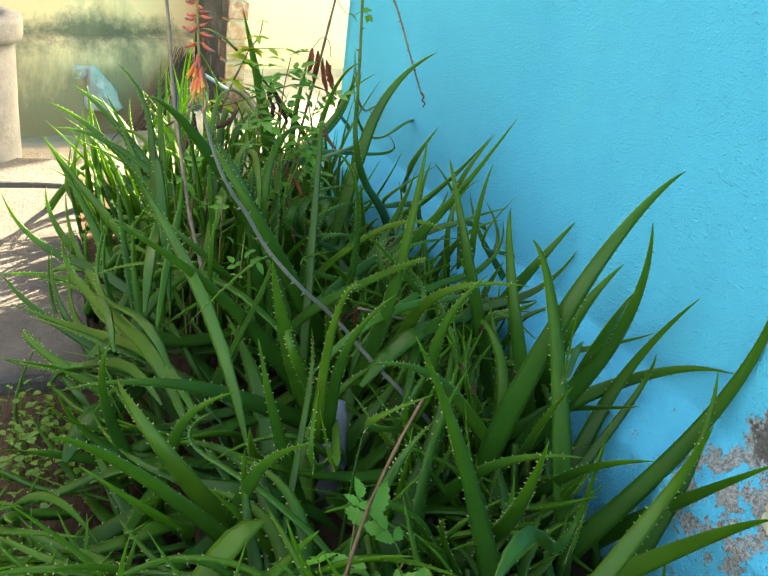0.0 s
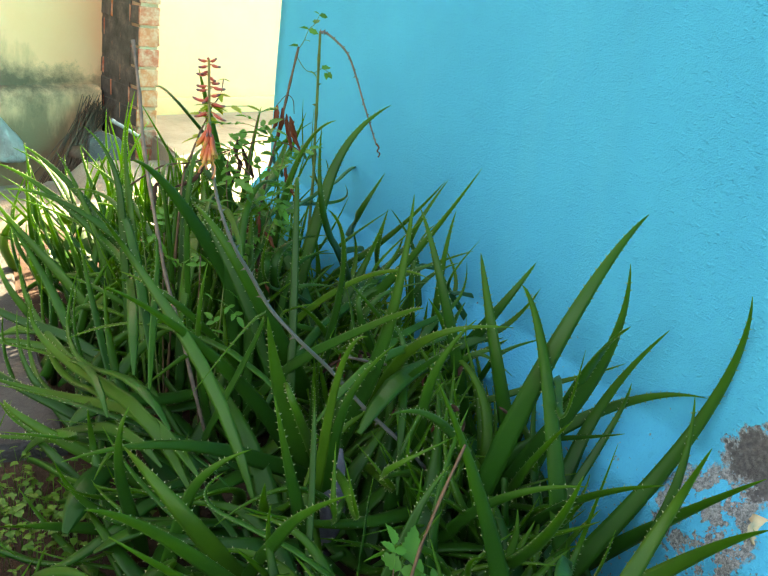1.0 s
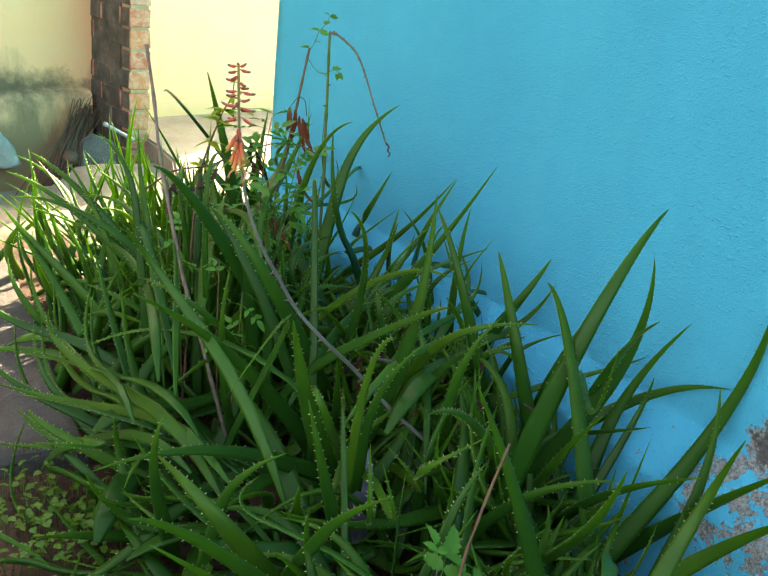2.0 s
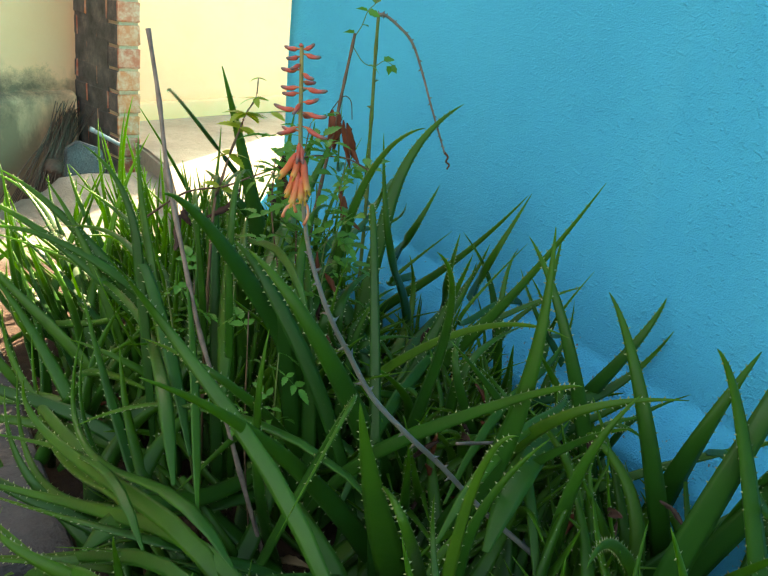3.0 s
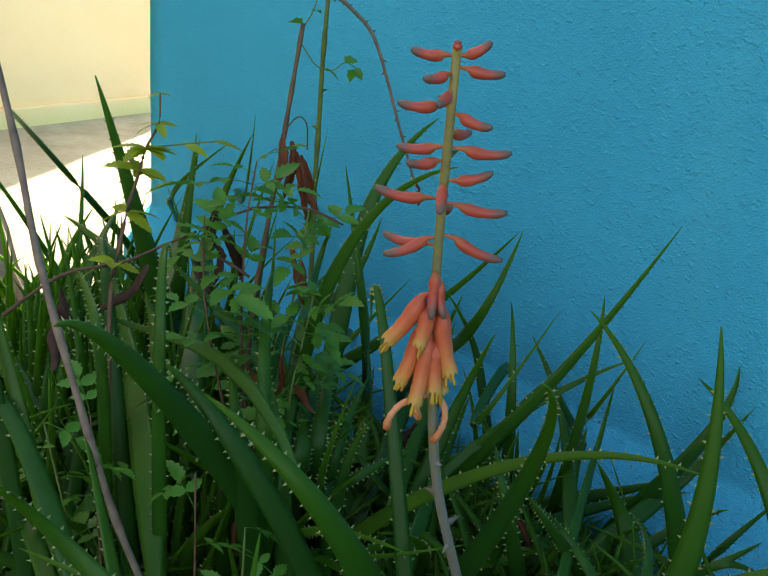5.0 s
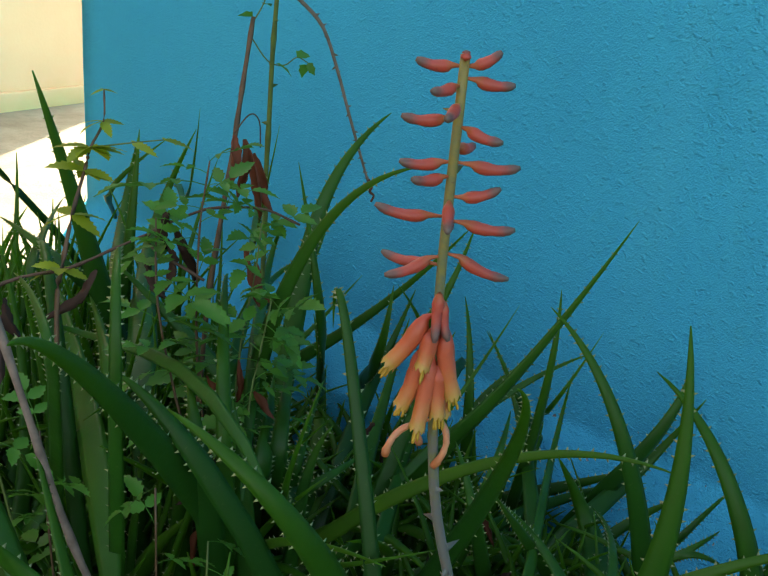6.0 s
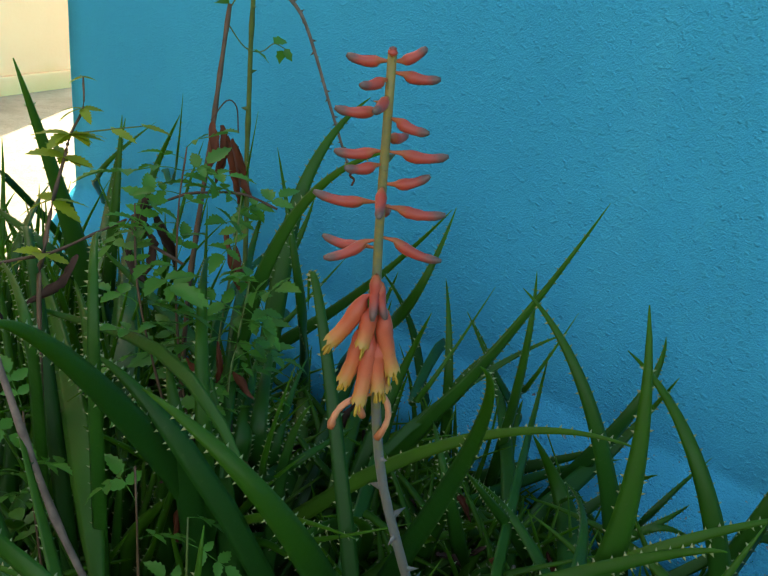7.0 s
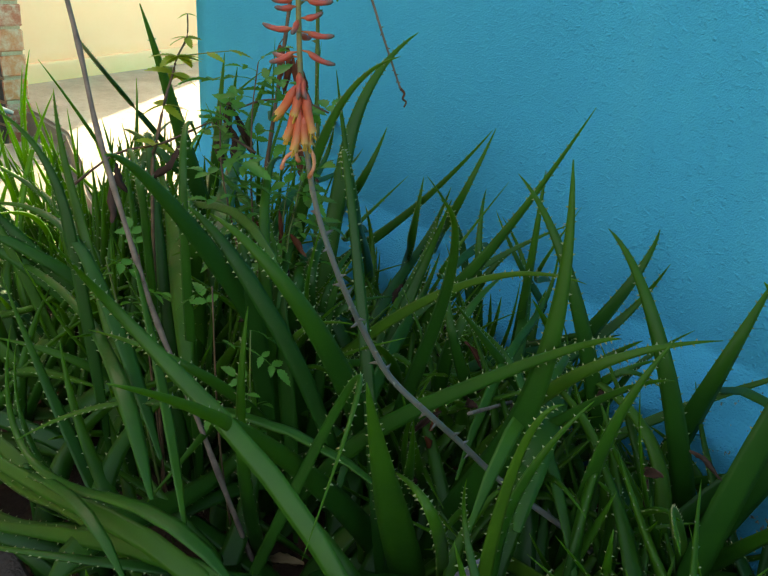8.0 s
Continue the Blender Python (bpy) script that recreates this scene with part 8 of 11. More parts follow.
grow((-0.567, 2.004, 0.0), [
    (-2.2, -3.2, 3.3, 147, 37, 31, 1.3, 2.2, 0, 5.2),
    (0.4, 2.5, 4.5, 54, 67, 53, -3.0, 1.2, 0, 4.2),
    (6.7, -6.9, 9.3, 33, 69, 27, -3.3, 1.7, 0, 5.0),
    (6.2, 1.9, 3.5, 33, 78, 29, -1.1, 1.3, 0, 5.3),
])
grow((-0.449, 1.933, 0.0), [
    (-0.9, -1.3, 8.8, -168, 77, 30, 1.8, 0.9, 0, 3.9),
    (-1.5, -0.6, 3.6, -77, 86, 40, 10.6, -4.2, 0, 4.1),
    (0.1, 0.6, 9.0, 162, 63, 28, 5.2, 1.9, 0, 4.6),
    (2.6, -1.6, 11.9, 165, 32, 20, 0.6, -0.2, 0, 3.9),
    (0.8, 2.5, 5.2, 44, 65, 28, 5.7, 0.0, 0, 5.4),
])
grow((-0.254, 1.856, 0.0), [
    (-3.5, -2.3, 8.6, 4, 67, 25, 0.4, -0.8, 0, 4.0),
    (-2.8, -2.4, 2.3, 132, 42, 35, 4.0, -0.2, 0, 2.7),
    (-4.1, 1.4, 7.5, 129, 39, 29, 1.3, 4.2, 0, 3.8),
    (0.4, -2.9, 8.0, 143, 12, 27, -2.5, -0.4, 0, 4.9),
    (-1.2, 3.5, 8.3, -155, 75, 25, 2.4, -1.0, 0, 4.6),
    (2.0, 2.3, 5.5, 40, 32, 21, -3.5, 2.9, 0, 3.2),
    (5.3, -2.5, 2.8, 3, 68, 15, 0.5, -1.3, 0, 4.1),
    (4.0, 2.8, 7.4, 142, 31, 22, 0.6, 0.6, 0, 4.6),
])
grow((-0.375, 1.933, 0.0), [
    (-0.6, -2.5, 5.3, 29, 79, 37, -2.4, -0.4, 0, 4.9),
    (-1.4, -0.8, 9.9, -173, 80, 24, 2.2, -0.7, 0, 4.2),
    (-2.3, -0.7, 7.8, -152, 86, 36, -5.2, 0.5, 0, 3.6),
    (1.3, -0.9, 6.8, 231, 43, 21, -2.5, -0.2, 0, 4.3),
    (-1.1, 0.6, 14.9, 253, 17, 22, 3.8, -3.0, 0, 3.7),
    (2.3, 0.5, 5.0, 177, 46, 29, -3.2, -2.8, 0, 3.4),
    (-1.1, 2.5, 5.6, 100, 82, 34, -2.9, 0.5, 0, 4.5),
    (2.9, 1.3, 4.6, -168, 71, 39, 0.6, 0.4, 0, 3.6),
])
grow((-0.455, 1.991, 0.0), [
    (0.5, -1.7, 5.3, 122, 59, 28, 0.5, -0.1, 0, 4.7),
    (2.6, 0.4, 6.6, 54, 75, 35, 5.8, 2.2, 0, 3.6),
    (2.9, 0.9, 2.2, 123, 57, 32, 0.6, 1.4, 0, 4.9),
    (-3.8, 3.4, 6.2, -169, 76, 41, -6.3, -2.2, 0, 3.8),
])
grow((-0.150, 1.857, 0.0), [
    (3.3, -7.8, 4.3, 142, 79, 21, -1.0, -0.0, 0, 3.1),
    (-1.0, -5.0, 8.7, -173, 44, 22, -0.1, 0.4, 0, 3.1),
    (0.6, -2.8, 9.1, -16, 32, 20, 0.7, -0.7, 0, 3.5),
    (4.0, -1.5, 3.4, 179, 17, 21, -1.2, 0.3, 0, 3.6),
    (1.2, -1.7, 3.1, -0, 35, 22, 2.4, 5.1, 0, 3.7),
    (1.1, 4.6, 5.1, -16, 37, 22, 2.0, 0.2, 0, 3.2),
    (-4.5, 6.4, 3.6, 284, 21, 30, -12.9, 0.6, 0, 4.9),
    (-4.8, 7.8, 3.9, 168, 72, 17, -1.1, -2.6, 0, 3.1),
])
grow((-0.648, 2.119, 0.0), [
    (0.9, -3.6, 2.9, -108, 67, 27, 0.0, 2.7, 0, 3.6),
    (3.3, -3.5, 2.9, -166, 65, 32, -1.4, -0.3, 0, 4.2),
])
grow((-0.726, 2.186, 0.0), [
    (-3.3, -4.0, 3.4, -122, 63, 23, -1.9, 0.7, 0, 4.7),
    (-0.9, -2.7, 6.7, 348, 46, 26, 0.2, -0.5, 0, 3.7),
    (0.2, 2.6, 8.1, -122, 67, 26, 0.1, -0.0, 0, 4.3),
    (-6.8, 3.8, 8.4, -21, 76, 35, 0.6, -0.1, 0, 4.7),
    (3.5, 2.2, 8.1, -131, 69, 20, 0.2, 0.8, 0, 4.0),
])
grow((-0.385, 1.992, 0.0), [
    (-0.6, -3.0, 5.0, 134, 64, 37, -1.7, 2.2, 0, 4.2),
    (3.3, -4.1, 3.7, 122, 36, 28, 5.7, -3.9, 0, 3.3),
    (1.5, 1.4, 9.6, 156, 74, 27, -2.3, -3.1, 0, 4.5),
])
grow((-0.274, 1.977, 0.0), [
    (-0.9, -5.2, 3.5, 106, 25, 21, 2.4, -2.0, 0, 3.6),
    (-0.9, -0.6, 4.6, 142, 64, 29, -1.9, -1.6, 0, 4.8),
    (3.5, -1.7, 2.6, 157, 41, 25, 3.8, 2.1, 0, 3.4),
    (-2.1, 2.0, 2.1, 177, 72, 40, 5.1, 3.0, 0, 4.2),
    (3.9, 2.9, 5.2, 231, 16, 45, 7.5, -0.4, 0, 4.8),
    (-6.1, 3.0, 7.1, -64, 46, 23, -0.4, -0.5, 0, 3.4),
])
grow((-0.477, 2.052, 0.0), [
    (-0.1, -2.2, 3.6, 218, 57, 28, 0.8, 3.5, 0, 3.4),
    (1.4, -0.3, 6.1, 73, 66, 38, -0.3, -1.3, 0, 3.9),
    (-3.0, 0.1, 8.7, 41, 80, 28, -3.1, -0.9, 0, 5.3),
])
grow((-0.525, 2.103, 0.0), [
    (2.6, -0.2, 9.4, 79, 71, 32, 2.1, -2.6, 0, 5.3),
    (2.3, 0.9, 7.1, 54, 70, 31, 8.0, 2.5, 0, 4.9),
])
grow((-0.634, 2.183, 0.0), [
    (-1.8, -2.7, 4.4, 60, 73, 48, 3.5, -1.6, 0, 4.2),
    (-1.9, 1.3, 5.5, 185, 38, 30, -2.8, -1.7, 0, 4.3),
    (1.5, 0.5, 5.9, 187, 42, 22, 2.5, 1.2, 0, 4.6),
    (3.5, -2.4, 3.7, 226, 61, 34, 11.5, -0.0, 0, 3.5),
    (2.8, 1.3, 3.4, 133, 45, 40, -0.9, -4.7, 0, 4.6),
    (-5.4, 2.3, 4.4, 298, 38, 32, -1.8, 4.9, 0, 4.7),
])
grow((-0.553, 2.166, 0.0), [
    (3.5, -2.0, 7.1, -78, 43, 26, -0.1, -0.4, 0, 4.7),
    (3.4, -0.8, 2.2, 143, 66, 45, 4.3, 0.3, 0, 4.6),
    (3.4, 0.1, 3.6, -25, 80, 55, -9.8, 1.4, 0, 4.0),
    (3.3, 1.6, 6.4, -93, 62, 33, -3.0, -0.8, 0, 4.4),
    (-6.8, 4.9, 5.7, -30, 71, 38, 0.3, 7.0, 0, 3.9),
])
grow((-0.314, 2.041, 0.0), [
    (1.9, 1.0, 4.9, 44, 66, 36, 3.6, -2.7, 0, 5.4),
    (-4.5, 1.7, 7.3, 155, 50, 25, 1.3, 1.3, 0, 4.4),
])
grow((-0.399, 2.087, 0.0), [
    (-2.2, 0.5, 5.0, 45, 65, 40, 1.3, 2.0, 0, 3.5),
    (-0.6, 0.7, 5.2, -23, 63, 32, 1.6, -1.7, 0, 3.4),
    (0.8, 0.2, 5.6, 13, 60, 30, -1.5, -4.4, 0, 4.5),
    (0.8, 0.9, 8.8, -33, 79, 31, 5.1, 4.5, 0, 3.5),
    (-0.8, 1.8, 8.0, 59, 66, 23, -4.8, -3.9, 0, 4.4),
    (2.1, 0.9, 8.0, -19, 80, 36, 1.4, 0.3, 0, 4.3),
])
grow((-0.164, 1.994, 0.0), [
    (0.4, -4.3, 4.0, -175, 47, 29, 3.9, -0.7, 0, 3.9),
    (4.1, -3.9, 2.6, 1, 11, 22, 2.8, 4.4, 0, 3.6),
    (0.2, -0.1, 3.9, -174, 39, 21, 5.0, -0.3, 0, 4.1),
    (4.5, -1.8, 3.1, -20, 81, 17, 1.3, -3.9, 0, 3.9),
    (-4.4, -0.1, 5.6, 28, 20, 21, 0.8, 0.3, 0, 3.7),
    (-4.8, 1.4, 2.5, 179, 75, 33, -1.4, 1.4, 0, 4.4),
    (0.9, 4.3, 2.4, -5, 46, 17, 0.9, 0.3, 0, 4.5),
    (-0.8, 4.6, 6.5, -5, 38, 21, 2.4, -0.5, 0, 3.1),
])
grow((-0.724, 2.268, 0.0), [
    (-2.1, -2.2, 4.1, -46, 72, 32, -4.3, -6.4, 0, 4.6),
    (-3.0, -0.1, 8.0, 71, 65, 37, -2.0, -4.3, 0, 3.8),
    (0.0, -1.1, 1.3, -82, 69, 33, 0.8, 3.4, 0, 3.8),
    (-0.6, 0.4, 4.1, -86, 72, 29, -2.4, 1.6, 0, 3.9),
    (1.1, 1.0, 3.2, -106, 70, 35, -0.5, 0.9, 0, 3.4),
    (0.2, 2.7, 2.6, -122, 54, 41, 0.6, -6.0, 0, 4.2),
    (3.1, -3.9, 3.5, -59, 67, 36, -1.2, 1.2, 0, 4.0),
    (1.3, 3.2, 5.4, 135, 72, 43, 0.6, 2.5, 0, 3.5),
])
grow((-0.455, 2.138, 0.0), [
    (-0.0, -1.0, 6.1, 76, 71, 38, -1.6, 2.6, 0, 4.3),
    (-2.5, -0.9, 8.6, 171, 72, 40, 0.3, 2.1, 0, 4.2),
    (1.0, -0.6, 3.0, 146, 72, 49, -1.1, 2.1, 0, 3.7),
    (3.4, -1.6, 7.2, 195, 33, 47, -8.5, -0.3, 0, 5.4),
])
grow((-0.693, 2.303, 0.0), [
    (-9.9, -0.9, 4.4, -150, 67, 21, -3.5, -0.3, 0, 3.3),
    (-1.2, 3.0, 7.7, -89, 27, 24, -0.1, -0.8, 0, 4.1),
    (0.5, -1.7, 6.0, 225, 41, 26, -3.2, 4.4, 0, 4.8),
])
grow((-0.607, 2.265, 0.0), [
    (-2.3, 2.1, 3.0, -159, 78, 40, 0.1, -3.1, 0, 4.3),
    (-2.2, 2.9, 7.0, 115, 67, 26, -0.4, -4.5, 0, 4.1),
    (4.3, -2.8, 3.3, 63, 79, 25, 3.0, 2.5, 0, 4.3),
])
grow((-0.363, 2.119, 0.0), [
    (-1.1, 1.2, 8.8, 166, 64, 25, -1.8, -1.3, 0, 4.2),
    (2.6, -3.1, 9.4, 137, 67, 23, 4.4, -0.5, 0, 4.9),
    (-2.3, 2.7, 9.6, 199, 40, 32, 3.8, -4.0, 0, 4.1),
    (2.6, 0.9, 8.6, -79, 64, 54, 1.8, 2.9, 0, 4.3),
])
grow((-0.482, 2.199, 0.0), [
    (0.0, -2.5, 8.1, 201, 40, 30, -4.7, -1.2, 0, 4.9),
    (-1.0, -0.9, 4.0, 177, 41, 33, 2.7, 0.7, 0, 4.6),
    (2.7, -0.0, 2.4, -78, 53, 23, -4.7, -0.8, 0, 4.2),
    (-3.7, 1.1, 6.1, -86, 34, 32, -2.7, 1.3, 0, 3.6),
    (2.2, 2.3, 5.5, -56, 68, 35, -0.7, 2.3, 0, 4.5),
    (-3.5, 1.6, 5.0, 141, 68, 25, 1.1, 0.5, 0, 5.0),
])
grow((-0.278, 2.094, 0.0), [
    (0.5, -0.5, 3.7, 145, 37, 34, 4.2, -0.4, 0, 3.3),
    (-0.0, 1.5, 9.8, 131, 30, 23, 1.2, -2.5, 0, 4.7),
])
grow((-0.204, 2.100, 0.0), [
    (0.2, -3.9, 9.0, 23, 23, 20, 1.9, 5.2, 0, 4.5),
    (-0.3, -1.5, 4.2, 128, 51, 25, 2.2, 0.9, 0, 4.6),
    (-0.3, -0.4, 2.9, 79, 56, 16, -0.7, -3.1, 0, 4.1),
    (-3.7, 2.3, 6.9, 146, 62, 21, 4.3, -4.7, 0, 4.7),
    (2.1, 3.5, 3.8, -7, 47, 22, -0.1, -2.7, 0, 3.6),
])
grow((-0.514, 2.252, 0.0), [
    (0.1, -0.9, 3.7, -43, 73, 26, -1.6, 1.4, 0, 3.4),
    (2.2, -1.6, 8.0, -127, 38, 23, -2.3, -1.2, 0, 4.4),
    (1.2, 0.6, 4.8, -73, 75, 49, -3.4, -2.0, 0, 4.3),
    (2.8, 0.5, 3.6, -44, 82, 38, -1.0, -0.3, 0, 3.7),
    (-0.3, 3.2, 5.3, -113, 83, 50, 2.4, -4.0, 0, 4.3),
])
grow((-0.383, 2.176, 0.0), [
    (-3.4, 0.2, 5.7, 192, 35, 28, 2.0, 2.0, 0, 4.2),
    (3.3, -1.9, 2.6, 125, 30, 27, 2.0, 0.9, 0, 4.5),
    (3.0, -0.4, 8.0, -70, 42, 36, -3.6, 3.5, 0, 4.2),
    (-0.4, 2.6, 6.2, 187, 35, 32, 1.7, 4.0, 0, 4.1),
    (-2.1, 2.9, 2.2, 84, 68, 30, 3.6, 0.7, 0, 4.9),
])
grow((-0.313, 2.155, 0.0), [
    (-0.7, -3.2, 5.6, 242, 37, 29, -0.2, 1.3, 0, 3.5),
    (-1.8, -1.0, 7.0, -81, 56, 32, -0.7, 0.8, 0, 4.6),
    (1.9, -0.7, 2.6, 145, 78, 30, -0.4, 4.4, 0, 5.0),
    (-0.7, 3.3, 9.6, 100, 60, 24, 0.0, -8.3, 0, 4.1),
])
grow((-0.751, 2.496, 0.0), [
    (-17.5, -4.4, 3.2, 120, 46, 34, 2.2, -1.2, 0, 3.2),
    (-10.3, -5.6, 5.9, 175, 46, 27, 0.5, 2.9, 0, 4.9),
    (4.8, 10.1, 6.9, 199, 36, 37, 1.2, 3.2, 0, 3.4),
    (9.4, -9.1, 3.1, -109, 50, 35, -1.2, -3.8, 0, 3.4),
    (10.2, 2.2, 11.0, 224, 18, 23, 4.0, 4.2, 0, 4.1),
    (11.0, -0.4, 2.5, 123, 82, 26, 2.1, -4.3, 0, 3.8),
])
grow((-0.419, 2.218, 0.0), [
    (-1.9, -0.1, 7.0, -93, 55, 30, -1.1, 3.0, 0, 3.9),
    (-1.4, 0.3, 5.3, -128, 80, 28, -2.0, -2.7, 0, 4.2),
    (0.7, 0.5, 7.8, 74, 67, 26, 4.2, -0.0, 0, 4.4),
    (2.1, -0.5, 4.2, 279, 37, 31, 6.8, 3.9, 0, 4.7),
])
grow((-0.593, 2.344, 0.0), [
    (-5.2, -2.0, 6.6, -93, 49, 21, 1.4, -1.2, 0, 3.5),
    (0.6, -1.1, 2.7, 90, 73, 36, 1.0, 1.3, 0, 3.2),
    (3.4, -4.0, 4.5, -75, 44, 35, -0.3, 4.7, 0, 4.5),
    (3.9, -3.1, 3.1, -169, 74, 27, -6.0, 2.1, 0, 3.5),
    (0.9, 5.4, 8.2, -40, 80, 28, -5.8, -1.2, 0, 3.1),
])
grow((-0.466, 2.268, 0.0), [
    (-1.1, -2.6, 4.6, 125, 68, 44, -4.0, 0.3, 0, 5.2),
    (-1.2, 0.1, 4.0, -99, 81, 26, 0.6, 3.6, 0, 4.9),
    (1.2, -1.1, 6.2, -69, 84, 40, -0.6, 0.0, 0, 3.9),
    (0.4, -0.1, 3.8, -146, 83, 33, 0.7, -1.6, 0, 4.4),
    (-3.4, 1.9, 8.9, -64, 50, 22, -0.4, 5.3, 0, 3.4),
    (2.3, 2.6, 2.3, -102, 68, 50, -3.2, -2.6, 0, 3.3),
])
grow((-0.365, 2.226, 0.0), [
    (-2.4, 0.3, 2.9, 25, 73, 32, 8.5, -2.3, 0, 4.6),
    (-2.1, 3.7, 7.8, 148, 59, 28, 3.3, 6.0, 0, 4.6),
    (2.8, 0.6, 2.7, 85, 79, 24, 0.1, 0.8, 0, 4.7),
])
grow((-0.148, 2.145, 0.0), [
    (2.4, 0.1, 9.1, 2, 23, 23, 4.1, -0.5, 0, 4.5),
    (0.0, -0.2, 3.9, -7, 46, 18, 3.3, -3.4, 0, 4.6),
    (2.5, 3.3, 2.7, 174, 34, 13, 1.8, 1.7, 0, 4.4),
    (-3.8, 1.6, 3.5, -30, 68, 26, 0.4, -4.3, 0, 3.7),
    (-6.9, 0.9, 4.6, -22, 76, 30, 3.8, -0.3, 0, 5.2),
])
grow((-0.268, 2.195, 0.0), [
    (-1.5, -1.6, 3.7, -2, 71, 28, 2.6, -1.0, 0, 4.4),
    (-3.5, -0.1, 2.2, -84, 52, 29, 0.9, 1.8, 0, 4.3),
    (-0.1, 2.1, 8.9, 89, 79, 23, 2.7, -0.8, 0, 4.2),
    (5.0, -3.9, 5.6, -153, 71, 23, 2.7, -6.8, 0, 5.3),
    (5.3, -0.3, 4.9, -166, 65, 32, 0.2, -1.2, 0, 4.2),
])
grow((-0.488, 2.335, 0.0), [
    (-1.8, 0.7, 3.0, -118, 82, 25, -3.1, -1.0, 0, 5.3),
    (0.4, 1.0, 9.8, 149, 64, 19, 0.8, -2.6, 0, 5.2),
    (-1.9, 2.0, 9.4, 114, 57, 25, -1.4, -1.2, 0, 4.4),
    (-0.9, 2.4, 5.0, -74, 73, 34, 0.7, 0.9, 0, 3.6),
    (2.4, -0.3, 8.2, -44, 79, 27, -1.7, 1.3, 0, 3.7),
])
grow((-0.398, 2.286, 0.0), [
    (-1.1, -1.3, 1.4, -68, 73, 31, 0.1, 1.2, 0, 3.2),
    (-2.0, 2.0, 5.6, 121, 63, 33, 1.4, 3.6, 0, 3.9),
    (2.4, -1.3, 5.5, -90, 51, 29, -1.6, 0.5, 0, 4.5),
    (1.2, 1.4, 9.9, 154, 79, 26, -2.2, -2.2, 0, 3.9),
])
grow((-0.327, 2.261, 0.0), [
    (-0.7, -0.9, 6.3, 37, 56, 27, 0.0, -3.1, 0, 4.6),
    (-2.4, -0.8, 2.8, 14, 82, 34, 4.1, -0.7, 0, 5.3),
    (4.0, 0.2, 3.4, 125, 23, 28, -1.9, 1.4, 0, 3.5),
    (-0.6, 2.9, 2.0, -97, 64, 51, -1.6, 4.0, 0, 4.1),
    (-0.2, 3.2, 4.9, 174, 82, 36, 1.4, 2.0, 0, 4.1),
])
grow((-0.501, 2.394, 0.0), [
    (-1.1, -3.2, 6.0, 49, 77, 27, 2.4, -0.7, 0, 3.6),
    (-0.6, 2.8, 5.3, -104, 78, 44, -0.1, -3.6, 0, 4.8),
    (5.8, -3.8, 6.4, 115, 65, 26, -4.5, -1.4, 0, 4.0),
])
grow((-0.367, 2.311, 0.0), [
    (0.5, -2.2, 2.8, 14, 69, 31, -5.6, 5.2, 0, 3.5),
    (-0.3, -1.5, 2.5, 147, 76, 32, 2.1, 0.8, 0, 5.1),
    (-0.4, -0.2, 8.6, -149, 79, 30, 1.4, -1.6, 0, 4.6),
    (-1.7, 1.7, 6.3, -85, 47, 31, -2.3, 1.2, 0, 4.6),
])
grow((-0.409, 2.349, 0.0), [
    (1.4, 0.0, 6.2, -171, 67, 27, 8.5, 1.6, 0, 3.2),
    (1.9, 0.2, 8.9, -72, 49, 23, 1.7, -0.1, 0, 4.4),
    (-2.2, 2.5, 1.2, -97, 64, 41, -0.3, -0.3, 0, 4.1),
])
grow((-0.263, 2.287, 0.0), [
    (-0.8, -3.5, 7.4, -59, 31, 22, 1.9, -0.1, 0, 4.2),
    (0.2, -0.4, 7.6, -7, 67, 24, -1.0, 2.7, 0, 3.5),
    (-2.6, -0.3, 6.6, 96, 13, 15, 0.3, -1.3, 0, 3.0),
    (1.2, -0.2, 2.6, 34, 61, 29, -2.7, 4.4, 0, 3.4),
])
grow((-0.587, 2.436, 0.0), [
    (-1.5, -1.0, 4.3, -125, 79, 33, 0.0, 1.8, 0, 4.0),
    (-4.2, 1.1, 7.0, 43, 58, 24, -0.7, -1.6, 0, 3.8),
    (3.4, 0.9, 4.4, 92, 88, 39, -1.9, 2.6, 0, 3.0),
])
grow((-0.171, 2.306, 0.0), [
    (-0.8, -6.3, 2.0, -170, 43, 20, 0.6, -0.4, 0, 4.6),
    (-1.6, -5.0, 7.2, -70, 88, 22, -1.5, -3.6, 0, 5.4),
    (2.1, -0.9, 3.8, -169, 50, 17, 0.4, -3.0, 0, 3.6),
    (4.0, 0.5, 4.7, 171, 17, 16, 1.8, -2.6, 0, 3.1),
    (-8.4, 2.1, 9.0, -173, 61, 23, 1.6, -1.4, 0, 5.0),
    (6.0, 4.9, 3.9, 3, 28, 19, 0.5, -0.5, 0, 4.1),
])
grow((-0.313, 2.345, 0.0), [
    (0.5, -0.2, 7.2, -73, 53, 37, 2.1, 0.3, 0, 3.7),
    (1.5, -1.1, 7.1, 119, 17, 15, 1.9, 0.5, 0, 4.9),
])
grow((-0.568, 2.479, 0.0), [
    (2.1, 0.3, 6.4, 103, 57, 16, -0.6, -2.0, 0, 3.5),
    (2.1, -2.5, 3.0, 75, 81, 26, -0.9, 2.0, 0, 3.8),
    (2.2, 0.9, 7.4, 174, 57, 20, 1.0, 1.6, 0, 4.5),
])
